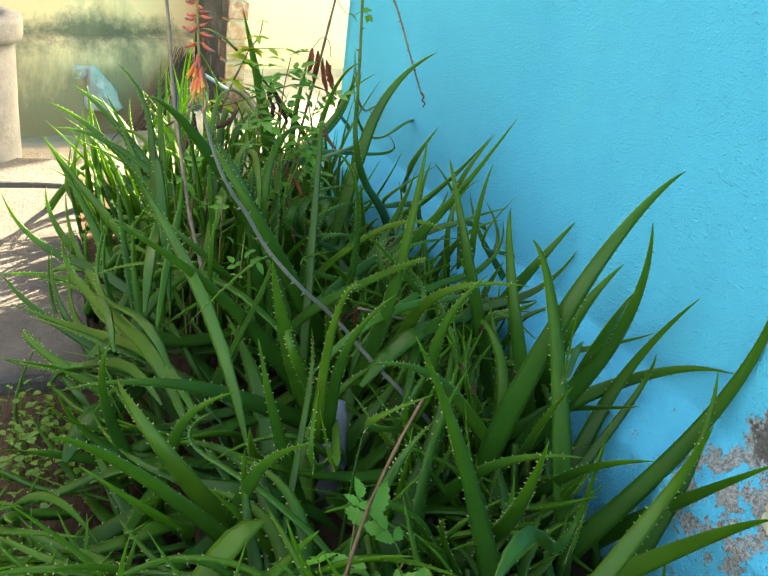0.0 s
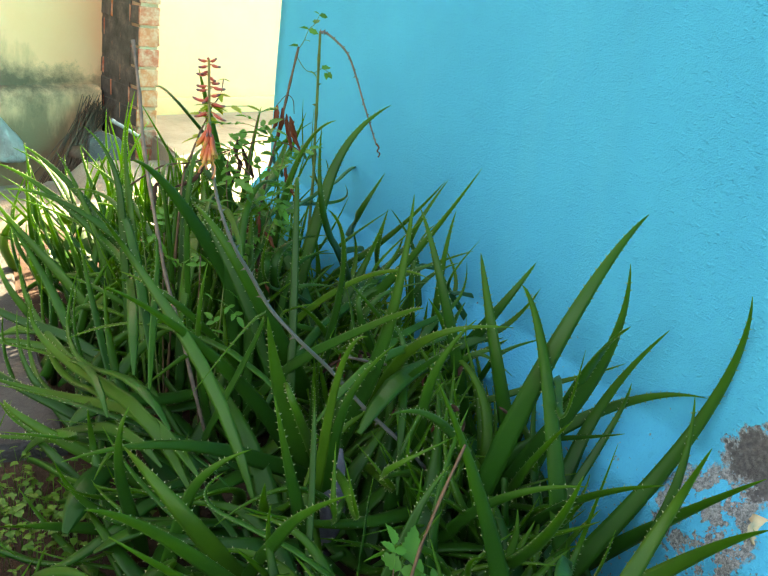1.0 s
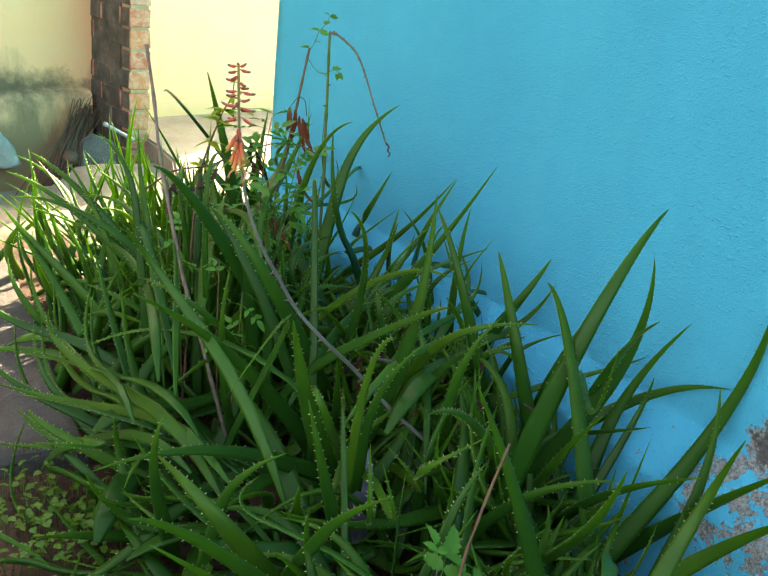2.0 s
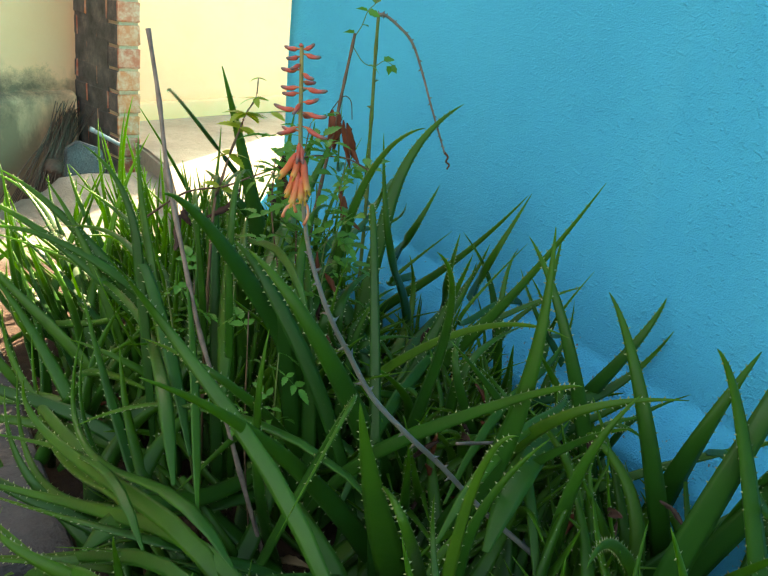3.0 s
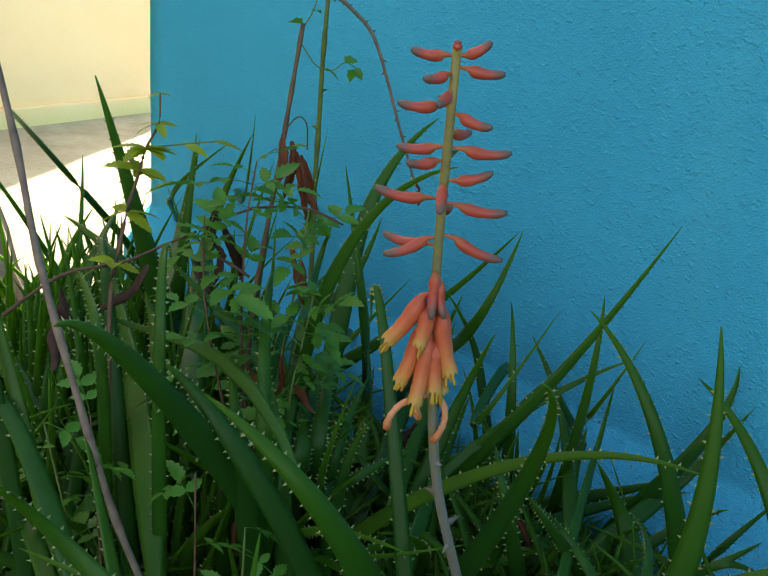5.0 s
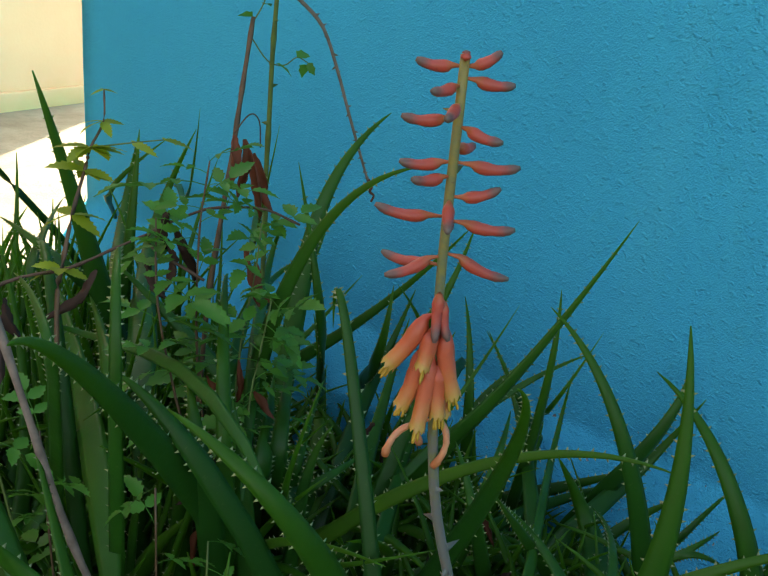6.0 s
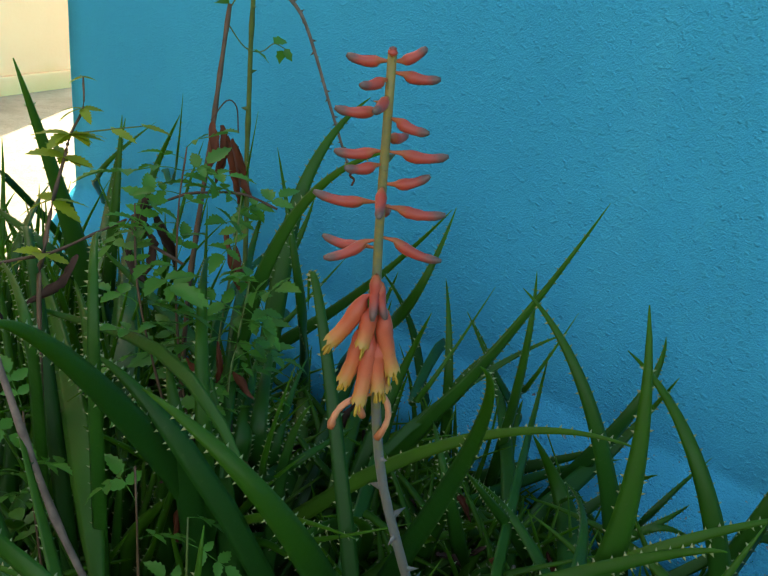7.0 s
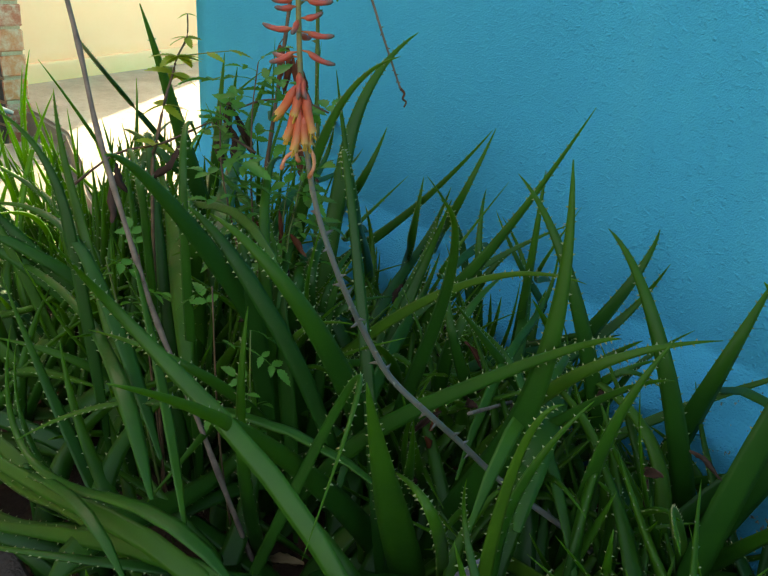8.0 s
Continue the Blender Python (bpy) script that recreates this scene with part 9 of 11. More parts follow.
grow((-0.367, 2.394, 0.0), [
    (-3.9, -0.2, 6.4, -101, 71, 45, -0.1, 0.4, 0, 4.8),
    (-3.0, 1.7, 8.7, -97, 49, 36, -1.6, 2.7, 0, 4.1),
    (3.3, 3.0, 7.6, 150, 60, 23, -0.0, -1.7, 0, 5.1),
    (6.2, 0.0, 2.9, -83, 76, 18, 2.4, 0.7, 0, 4.7),
])
grow((-0.443, 2.454, 0.0), [
    (-1.1, -3.5, 6.5, -180, 62, 30, 5.2, 0.0, 0, 3.3),
    (-0.4, -2.7, 5.5, 152, 65, 36, 0.4, -0.4, 0, 3.7),
    (-3.7, 2.1, 4.8, 66, 42, 16, -1.1, 1.8, 0, 4.4),
    (6.4, -1.1, 2.6, -117, 47, 33, 0.4, -2.3, 0, 3.7),
])
grow((-0.266, 2.381, 0.0), [
    (3.6, -0.2, 4.1, 152, 60, 26, -1.2, -4.2, 0, 4.9),
])
grow((-0.458, 2.522, 0.0), [
    (-3.2, -2.5, 2.0, 170, 72, 22, 2.3, 2.1, 0, 3.2),
    (3.0, 3.6, 3.1, -158, 69, 36, -3.3, 2.2, 0, 4.7),
])
grow((-0.308, 2.476, 0.0), [
    (-0.5, -5.3, 6.3, 139, 55, 27, -1.7, -0.4, 0, 4.4),
    (-1.0, -1.1, 9.4, 157, 71, 30, 0.6, 3.8, 0, 4.5),
    (-8.2, -1.2, 4.9, -109, 75, 31, -4.3, -1.6, 0, 3.6),
    (-3.1, 5.3, 5.2, 112, 60, 23, 1.4, 1.8, 0, 4.4),
    (10.2, -8.1, 8.7, 178, 68, 25, -2.6, -0.1, 0, 4.1),
    (6.4, 3.7, 2.3, -127, 61, 42, -1.5, -0.4, 0, 4.1),
])
grow((-0.465, 2.594, 0.0), [
    (0.5, 4.5, 2.4, -171, 76, 37, -1.3, -1.8, 0, 4.2),
    (8.8, -2.7, 6.4, -122, 51, 25, -2.3, -1.0, 0, 3.3),
])
grow((-0.151, 2.427, 0.0), [
    (3.6, -4.8, 9.3, -8, 52, 21, 2.5, 2.5, 0, 4.4),
    (4.2, -6.9, 5.2, -103, 77, 16, 1.9, 1.6, 0, 5.3),
])
grow((-0.252, 2.555, 0.0), [
    (-7.5, 0.6, 3.2, 117, 43, 21, 1.1, -3.1, 0, 4.6),
    (0.1, 1.8, 2.8, 147, 27, 19, -0.9, -3.5, 0, 3.9),
    (2.3, -0.8, 6.5, 144, 32, 18, 3.9, 2.2, 0, 4.6),
    (5.2, -1.6, 2.6, 157, 11, 20, 0.3, 2.5, 0, 4.8),
])

# ---- materials of the small things ----
def along_uv(m):
    return m.node("ShaderNodeSeparateXYZ", {"Vector": m.node("ShaderNodeUVMap").outputs["UV"]}).outputs["Y"]


def petal(name, *stops):
    m = Mat(name, 0.45)
    c = m.ramp(m.math("ADD", along_uv(m), m.math("MULTIPLY", m.math("SUBTRACT", m.noise(300, 3), 0.5), 0.25)), *stops)
    c = m.mix(m.ramp(m.noise(420, 2), (0.70, 0.0), (0.76, 0.5)), c, (0.12, 0.05, 0.04))
    m.set("Base Color", c)
    m.b.inputs["Subsurface Weight"].default_value = 0.25
    m.b.inputs["Subsurface Radius"].default_value = (1.0, 0.3, 0.1)
    m.b.inputs["Subsurface Scale"].default_value = 0.002
    m.bump(m.noise(500, 3), 0.15, 0.001)
    return m.m


BUD = petal("coral_red_bud", (0.0, (0.40, 0.12, 0.045)), (0.2, (0.46, 0.075, 0.045)), (0.6, (0.42, 0.075, 0.055)), (0.82, (0.17, 0.085, 0.075)), (1.0, (0.12, 0.10, 0.085)))
BLOOM = petal("salmon_and_yellow_petal", (0.0, (0.46, 0.075, 0.04)), (0.55, (0.52, 0.12, 0.05)), (0.85, (0.52, 0.20, 0.06)), (1.0, (0.46, 0.28, 0.06)))
WILT = petal("withered_petal", (0.0, (0.62, 0.24, 0.12)), (0.6, (0.62, 0.30, 0.17)), (1.0, (0.42, 0.14, 0.05)))
POLLEN = simple("yellow_stamen", (0.42, 0.27, 0.03), 0.6)
STALK = petal("grey_green_flower_stalk", (0.0, (0.13, 0.14, 0.13)), (0.82, (0.15, 0.165, 0.15)), (0.90, (0.16, 0.19, 0.09)), (1.0, (0.26, 0.23, 0.06)))
STRAW = simple("dry_grey_brown_stalk", (0.20, 0.155, 0.125), 0.75, 0.35, 60)
GREENSTEM = simple("green_stem", (0.10, 0.16, 0.035), 0.5, 0.3, 40)
REDSTEM = simple("reddish_brown_stem", (0.115, 0.066, 0.034), 0.55, 0.35, 60)
TWIG = simple("brown_twig", (0.10, 0.055, 0.035), 0.7, 0.35, 70)


def thin_leaf(name, rgb, pass_on=0.35, rough=0.45, vary=0.35):
    """A leaf blade that lets part of the light through."""
    m = Mat(name, rough)
    r = m.rnd()
    lo, hi = tuple(v * (1 - vary) for v in rgb), tuple(v * (1 + vary) for v in rgb)
    c = m.mix(m.ramp(m.noise(60, 4), (0.3, 0.0), (0.7, 0.6)), m.ramp(r, (0.0, lo), (1.0, hi)), rgb)
    c = m.mix(m.ramp(m.noise(160, 4, 0.7), (0.68, 0.0), (0.75, 0.5)), c, tuple(v * 0.5 for v in rgb))
    m.set("Base Color", c)
    m.bump(m.noise(220, 3), 0.25, 0.001)
    tr = m.node("ShaderNodeBsdfTranslucent", {"Color": c})
    mx = m.node("ShaderNodeMixShader", {0: pass_on, 1: m.b.outputs[0], 2: tr.outputs[0]})
    m.t.links.new(mx.outputs[0], m.t.nodes["Material Output"].inputs["Surface"])
    return m.m


WEED = thin_leaf("weed_leaf", (0.075, 0.29, 0.036), 0.42)
LIME = thin_leaf("young_yellow_green_leaf", (0.32, 0.42, 0.03), 0.5)
RUST = thin_leaf("dead_red_brown_leaf", (0.20, 0.055, 0.025), 0.3, 0.7)
UMBER = thin_leaf("dead_dark_brown_leaf", (0.065, 0.032, 0.022), 0.15, 0.8)
PAPER = thin_leaf("dry_pale_leaf", (0.34, 0.24, 0.13), 0.2, 0.8)
CLOVER = thin_leaf("clover_leaf", (0.10, 0.27, 0.025), 0.35)


# ---- pieces that several things share ----
def smooth_line(points, steps=4):
    """Catmull-Rom line through points."""
    p = [Vector(v) for v in points]
    q = [2 * p[0] - p[1]] + p + [2 * p[-1] - p[-2]]
    out = []
    for i in range(1, len(q) - 2):
        a, b, c, d = q[i - 1:i + 3]
        for k in range(steps):
            u = k / steps
            out.append(0.5 * (2 * b + (c - a) * u + (2 * a - 5 * b + 4 * c - d) * u * u + (3 * b - a - 3 * c + d) * u ** 3))
    return out + [p[-1]]


def stem(name, parent, points, r0, r1, material, nodes=0, hooks=0, label="", sides=8, steps=4, seed=1):
    """A stem as one mesh, with swollen nodes and small hooked bracts."""
    rnd = random.Random(seed)
    at = parent.location if parent else Vector()
    line = smooth_line(points, steps)
    n = len(line)
    radii = [r0 + (r1 - r0) * i / (n - 1) for i in range(n)]
    for k in range(nodes):
        i = int((k + 0.3 + 0.5 * rnd.random()) / nodes * n)
        if 0 < i < n:
            radii[i] *= 1.3
    verts, faces = tube_data([v - at for v in line], radii, sides)
    uvs = [(0.0, (i // sides) / (n - 1)) for i in range(len(verts))]
    for k in range(hooks):
        x = (k + rnd.random() * 0.7) / hooks * (n - 1.01)
        i, f = int(x), x - int(x)
        p = line[i].lerp(line[i + 1], f) - at
        t = (line[i + 1] - line[i]).normalized()
        a = t.orthogonal().normalized()
        w = k * 2.4 + rnd.random()
        out = (a * math.cos(w) + t.cross(a) * math.sin(w))
        r = radii[i]
        h = r * (1.6 + rnd.random())
        o = len(verts)
        s = t.cross(out)
        verts += [p + out * r * 0.7 - s * r * 0.7 - t * r * 0.3, p + out * r * 0.7 + s * r * 0.7 - t * r * 0.3, p + out * r * 0.6 + t * r * 1.2, p + out * (r + h) + t * r * 0.9]
        uvs += [(0.0, x / n)] * 4
        faces += [(o, o + 1, o + 3), (o + 1, o + 2, o + 3), (o + 2, o, o + 3)]
    ob = new(name, mesh_from(name, verts, faces, material, uvs))
    ob.parent = parent
    return tagged(ob, label) if label else ob


def plant_at(name, at, label, category="plant", group=""):
    ob = new(name)
    ob.location = at
    return tagged(ob, label, category, group)


def leaflet(verts, faces, m, length, width, teeth=4, fold=0.25, droop=0.25, rnd=rng):
    """Adds a toothed, folded blade along +y of the matrix m."""
    rows = teeth * 2 + 1
    o = len(verts)
    for i in range(rows + 1):
        u = i / rows
        half = width * 0.5 * (math.sin(math.pi * min(1.0, u ** 0.7)) ** 0.8 + 0.02)
        half *= 1.16 if i % 2 else 0.86
        z = -droop * length * u * u
        x = 0.04 * length * math.sin(3 * u + rnd.random() * 0.3)
        back = 0.035 * length if i % 2 else 0.0
        verts += [m @ Vector((x - half, u * length + back, z + half * fold)), m @ Vector((x, u * length, z)), m @ Vector((x + half, u * length + back, z + half * fold))]
    for i in range(rows):
        k = o + i * 3
        faces += [(k, k + 1, k + 4, k + 3), (k + 1, k + 2, k + 5, k + 4)]


def compound_mesh(name, material, pairs=2, size=0.034, rnd=rng, gap=0.75, wide=0.46):
    """A compound leaf: a thin stalk with toothed leaflets in pairs and one at the end."""
    verts, faces = [], []
    line = [Vector((0, size * gap * i * 0.5, 0.10 * size * math.sin(i))) for i in range(2 * pairs + 2)]
    v, f = tube_data(line, [0.0007] * len(line), 5)
    verts += v
    faces += f
    for k in range(pairs):
        p = line[2 * k + 2]
        for sign in (-1, 1):
            ln = size * (0.75 + 0.25 * rnd.random()) * (0.8 + 0.2 * k)
            m = Matrix.Translation(p) @ Matrix.Rotation(radians(-sign * (58 + 18 * rnd.random())), 4, "Z") @ Matrix.Rotation(radians(-10 + 25 * rnd.random()), 4, "X")
            leaflet(verts, faces, m, ln, ln * wide, 4, 0.3, 0.3 * rnd.random(), rnd)
    m = Matrix.Translation(line[-1]) @ Matrix.Rotation(radians(rnd.uniform(-12, 12)), 4, "Z")
    leaflet(verts, faces, m, size * 1.15, size * wide, 5, 0.3, 0.3, rnd)
    return mesh_from(name, verts, faces, material)


def dead_mesh(name, material, length, width, curl, rnd):
    """A withered leaf: rolled in, twisted and torn along its edges."""
    verts, faces = [], []
    n, k = 13, 7
    twist, bend, seed = rnd.uniform(-1.6, 1.6), rnd.uniform(-0.5, 0.5), rnd.uniform(0, 50)
    for i in range(n):
        u = i / (n - 1)
        half = width * (math.sin(math.pi * (0.05 + 0.93 * u)) ** 0.8) * 0.5
        for j in range(k):
            a = (j / (k - 1) - 0.5) * 2
            torn = 1 + 0.45 * noise.noise((u * 9 + seed, a * 1.5, seed)) * abs(a)
            w = a * curl * (0.7 + 0.9 * u)
            rad = half * torn / max(0.3, curl)
            crumple = 0.22 * width * noise.noise((u * 6 + seed, a * 2.5, width * 100))
            x, z = math.sin(w) * rad, rad * (1 - math.cos(w)) + crumple
            q = twist * u * u
            verts.append(Vector((x * math.cos(q) - z * math.sin(q) + bend * length * u * u * 0.4, u * length, x * math.sin(q) + z * math.cos(q) - 0.25 * length * u * u * curl * 0.5)))
    for i in range(n - 1):
        for j in range(k - 1):
            p = i * k + j
            faces.append((p, p + 1, p + k + 1, p + k))
    return mesh_from(name, verts, faces, material)


def put(name, mesh, parent, at, heading, pitch, roll=0.0, size=1.0, label=""):
    """Places a shared mesh in the plant, its +y along heading (from +y to +x) and pitch."""
    ob = new(name, mesh)
    ob.parent = parent
    ob.matrix_local = Matrix.Translation(Vector(at) - parent.location) @ Matrix.Rotation(-radians(heading), 4, "Z") @ Matrix.Rotation(radians(pitch), 4, "X") @ Matrix.Rotation(radians(roll), 4, "Y") @ Matrix.Scale(size, 4)
    return tagged(ob, label) if label else ob


# ---- the aloe in flower ----
def make_flower():
    line = [(-0.742, 1.054, 0.807), (-0.735, 1.057, 0.717), (-0.724, 1.056, 0.640), (-0.706, 1.053, 0.584), (-0.684, 1.058, 0.542), (-0.660, 1.071, 0.508),
            (-0.622, 1.076, 0.448), (-0.571, 1.071, 0.392), (-0.500, 1.095, 0.322), (-0.430, 1.080, 0.245), (-0.340, 1.034, 0.158), (-0.27, 1.005, 0.06), (-0.25, 1.0, -0.005)]
    plant = plant_at("aloe_flower", (-0.25, 1.0, 0.0), "coral-red aloe flower spike on a grey-green stalk", "flower")
    stem("stalk", plant, line[::-1], 0.0042, 0.0017, STALK, hooks=46, seed=3)
    head = smooth_line(line[:5], 12)
    side = Vector((0.68, -0.733, 0.0)).normalized()
    near = Vector((-0.733, -0.68, 0.0)).normalized()

    def spot(mm):
        left = mm * 0.00120
        for a, b in zip(head, head[1:]):
            d = (b - a).length
            if left <= d:
                return a.lerp(b, left / d)
            left -= d
        return head[-1]

    # mm below the tip, bearing, droop, length mm, footstalk mm, kind
    buds = [(3, 180, 2, 11.5, 2), (8, 140, 15, 10, 1.5), (13, 112, 25, 10, 1.5), (17, 182, 8, 14, 2.5), (29, 178, 10, 14, 2),
            (33, 148, 8, 12, 2), (45, 181, 0, 18.5, 4), (40, 92, 35, 14, 1.5), (57, 168, 30, 16.5, 3), (60, 205, 5, 17, 4),
            (3, 5, -27, 9.5, 1.5), (6, 0, 9, 12.5, 2.5), (19, 28, 17, 12.5, 2), (29, -5, 6, 16.5, 4), (39, 8, -14, 13, 2.5),
            (46, 0, 9, 17.5, 4), (56, -4, 27, 19.5, 4), (67, 90, 84, 17.5, 3), (70, 40, 80, 14, 3), (25, -60, 8, 12, 2), (48, -80, 15, 15, 3), (1.2, 90, -86, 2.6, 0.3)]
    blooms = [(75, 176, 62, 22, 5, "open"), (79, 130, 80, 14, 4, "open"), (88, 118, 81, 27, 4, "open"), (84, 165, 78, 23, 8, "open"), (78, 15, 80, 25, 6, "open"),
            (84, -70, 74, 23, 4, "open"), (93, 20, 85, 16, 6, "open"), (90, 60, 84, 19, 5, "open"), (113, 168, 42, 16, 6, "wilt"), (110, 12, 80, 20, 6, "wilt"), (104, 140, 76, 16, 6, "wilt")]
    for i, (mm, bearing, droop, length, foot, kind) in enumerate([(*b, "bud") for b in buds] + blooms):
        rnd = random.Random(i)
        w, d = radians(bearing), radians(droop)
        flat = side * math.cos(w) + near * math.sin(w)
        way = flat * math.cos(d) - Vector((0, 0, 1)) * math.sin(d)
        lift = Vector((0, 0, 1)) * math.cos(d) + flat * math.sin(d)
        a = spot(mm)
        b = a + flat * (0.0015 + foot * 0.0006 * (0.4 if droop > 50 else 1)) + way * foot * 0.0006
        length *= 0.001
        tip = b + way * length
        bow = {"bud": 0.10, "open": 0.05, "wilt": -0.20}[kind] * length
        core = [b + way * length * u - lift * bow * (4 * u * (1 - u)) * 0.6 + lift * bow * u * u * 1.1 for u in (k / 9 for k in range(10))]
        fat = {"bud": 0.0022, "open": 0.0035, "wilt": 0.0016}[kind] * (0.72 + 0.28 * min(1, length / 0.016))
        prof = {"bud": [0.50, 0.90, 1.04, 1.02, 0.94, 0.85, 0.80, 0.82, 0.70, 0.34], "open": [0.45, 0.85, 1.0, 1.0, 0.98, 0.94, 0.90, 0.88, 0.88, 0.92],
                "wilt": [0.6, 0.8, 0.9, 0.8, 0.9, 0.75, 0.9, 0.8, 1.1, 0.9]}[kind]
        pts = [a, a.lerp(b, 0.5)] + core
        radii = [0.0006, 0.0006] + [fat * q * rnd.uniform(0.95, 1.05) for q in prof]
        verts, faces = tube_data([p - plant.location for p in pts], radii, 9, cap=kind != "open")
        uvs = [(0, max(0, (j // 9 - 2) / 9)) for j in range(len(verts))]
        if kind == "open":
            # six pointed petal tips turned outward round the mouth
            o = len(verts) - 9
            mouth = core[-1] - plant.location
            for k in range(0, 9):
                p, q = verts[o + k], verts[o + (k + 1) % 9]
                mid = (p + q) / 2
                outw = (mid - mouth).normalized()
                verts.append(mid + way * fat * 0.55 + outw * fat * (0.2 * rnd.random() - 0.05))
                uvs.append((0, 1))
                faces.append((o + k, o + (k + 1) % 9, len(verts) - 1))
        ob = new({"bud": "bud", "open": "open_flower", "wilt": "withered_flower"}[kind],
                 mesh_from("flower", verts, faces, {"bud": BUD, "open": BLOOM, "wilt": WILT}[kind], uvs))
        ob.parent = plant
        if kind == "open":
            for k in range(4):
                p0 = core[6] - plant.location
                p1 = core[-1] - plant.location + way * fat * (0.9 + 0.6 * rnd.random()) + side * fat * rnd.uniform(-.5, .5) + near * fat * rnd.uniform(-.5, .5)
                v, f = tube_data([p0, p0.lerp(p1, 0.6), p1, p1 + way * 0.0012], [0.0003, 0.0003, 0.0006, 0.0005], 5)
                st = new("stamen", mesh_from("stamen", v, f, POLLEN))
                st.parent = ob


make_flower()


# ---- dry and green stalks that stand in the bush ----
def make_stalks():
    a = plant_at("dry_stalk", (-0.60, 1.33, 0.0), "bare dry grey-brown stalk standing in the aloes", "stalk")
    stem("stem", a, [(-0.60, 1.33, -0.005), (-0.632, 1.372, 0.14), (-0.657, 1.418, 0.27), (-0.677, 1.453, 0.36), (-0.692, 1.488, 0.465), (-0.706, 1.526, 0.584), (-0.711, 1.551, 0.678), (-0.719, 1.578, 0.772)],
         0.0036, 0.0029, STRAW, nodes=9, seed=5)
    g = plant_at("green_stalk", (-0.28, 1.69, 0.0), "green stalk with a snapped dry tip hanging down", "stalk")
    st = stem("stem", g, [(-0.28, 1.69, -0.005), (-0.284, 1.69, 0.25), (-0.290, 1.682, 0.498), (-0.298, 1.676, 0.581), (-0.306, 1.666, 0.661), (-0.316, 1.654, 0.739), (-0.327, 1.638, 0.814)],
              0.0038, 0.0026, GREENSTEM, nodes=4, hooks=10, seed=6)
    stem("dry_tip", g, [(-0.327, 1.638, 0.812), (-0.317, 1.637, 0.813), (-0.295, 1.634, 0.801), (-0.263, 1.629, 0.774), (-0.237, 1.626, 0.725), (-0.216, 1.623, 0.676), (-0.195, 1.621, 0.631), (-0.181, 1.619, 0.600), (-0.174, 1.618, 0.585)],
         0.0026, 0.0016, STRAW, hooks=34, seed=7, label="dry brown bent flower stalk")
    stem("curled_end", g, [(-0.175, 1.618, 0.588), (-0.168, 1.616, 0.580), (-0.171, 1.616, 0.572), (-0.164, 1.615, 0.566), (-0.168, 1.615, 0.558)], 0.0022, 0.0014, RUST, label="reddish curled dry end")
    r = plant_at("climbing_weed", (-0.47, 1.56, 0.0), "thin reddish-brown weed stem with tiny green leaves", "weed")
    stem("stem", r, [(-0.47, 1.56, -0.005), (-0.466, 1.575, 0.25), (-0.450, 1.585, 0.45), (-0.433, 1.591, 0.545), (-0.414, 1.596, 0.636), (-0.400, 1.600, 0.712), (-0.387, 1.603, 0.783)],
         0.0030, 0.0022, REDSTEM, nodes=9, seed=8)
    tend = [(-0.387, 1.603, 0.778), (-0.378, 1.599, 0.796), (-0.372, 1.595, 0.818), (-0.362, 1.591, 0.830), (-0.354, 1.589, 0.848)]
    stem("tendril", r, tend, 0.0008, 0.0006, GREENSTEM, sides=5)
    stem("tendril", r, [(-0.389, 1.603, 0.763), (-0.372, 1.595, 0.740), (-0.354, 1.589, 0.736), (-0.340, 1.585, 0.745), (-0.326, 1.583, 0.740)], 0.0008, 0.0006, GREENSTEM, sides=5)
    mesh = {}
    for k in range(3):
        v, f = [], []
        leaflet(v, f, Matrix(), 0.022, 0.013, 2, 0.3, 0.3, random.Random(k))
        mesh[k] = mesh_from("small_leaf", v, f, WEED)
    spots = [(tend[1], 70, 10), (tend[2], -60, 20), (tend[2], 120, -10), (tend[3], 40, 35), (tend[4], -20, 30), (tend[4], 100, 0), ((-0.364, 1.591, 0.738), 120, -20), ((-0.340, 1.585, 0.745), 80, 20),
             ((-0.326, 1.583, 0.740), 140, -50), ((-0.330, 1.583, 0.738), 30, -40), ((-0.388, 1.603, 0.783), -90, 15)]
    for i, (p, h, q) in enumerate(spots):
        put("small_leaf", mesh[i % 3], r, p, h, q, 30 * (i % 3), 0.7 + 0.12 * (i % 4))


make_stalks()


# ---- leafy weeds growing through the aloes ----
WEED_LEAVES = [compound_mesh("weed_leaf", WEED, 1 + k % 2, 0.036 + 0.0035 * k, random.Random(k), wide=0.54) for k in range(4)]
RUST_LEAVES = [dead_mesh("dead_leaf", RUST, 0.050 + 0.008 * k, 0.019, 1.5 + 0.35 * k, random.Random(k)) for k in range(3)]
UMBER_LEAVES = [dead_mesh("dead_leaf", UMBER, 0.045 + 0.01 * k, 0.022, 1.5 + 0.3 * k, random.Random(k)) for k in range(3)]
PAPER_LEAVES = [dead_mesh("dead_leaf", PAPER, 0.05 + 0.02 * k, 0.018, 1.6, random.Random(k)) for k in range(2)]


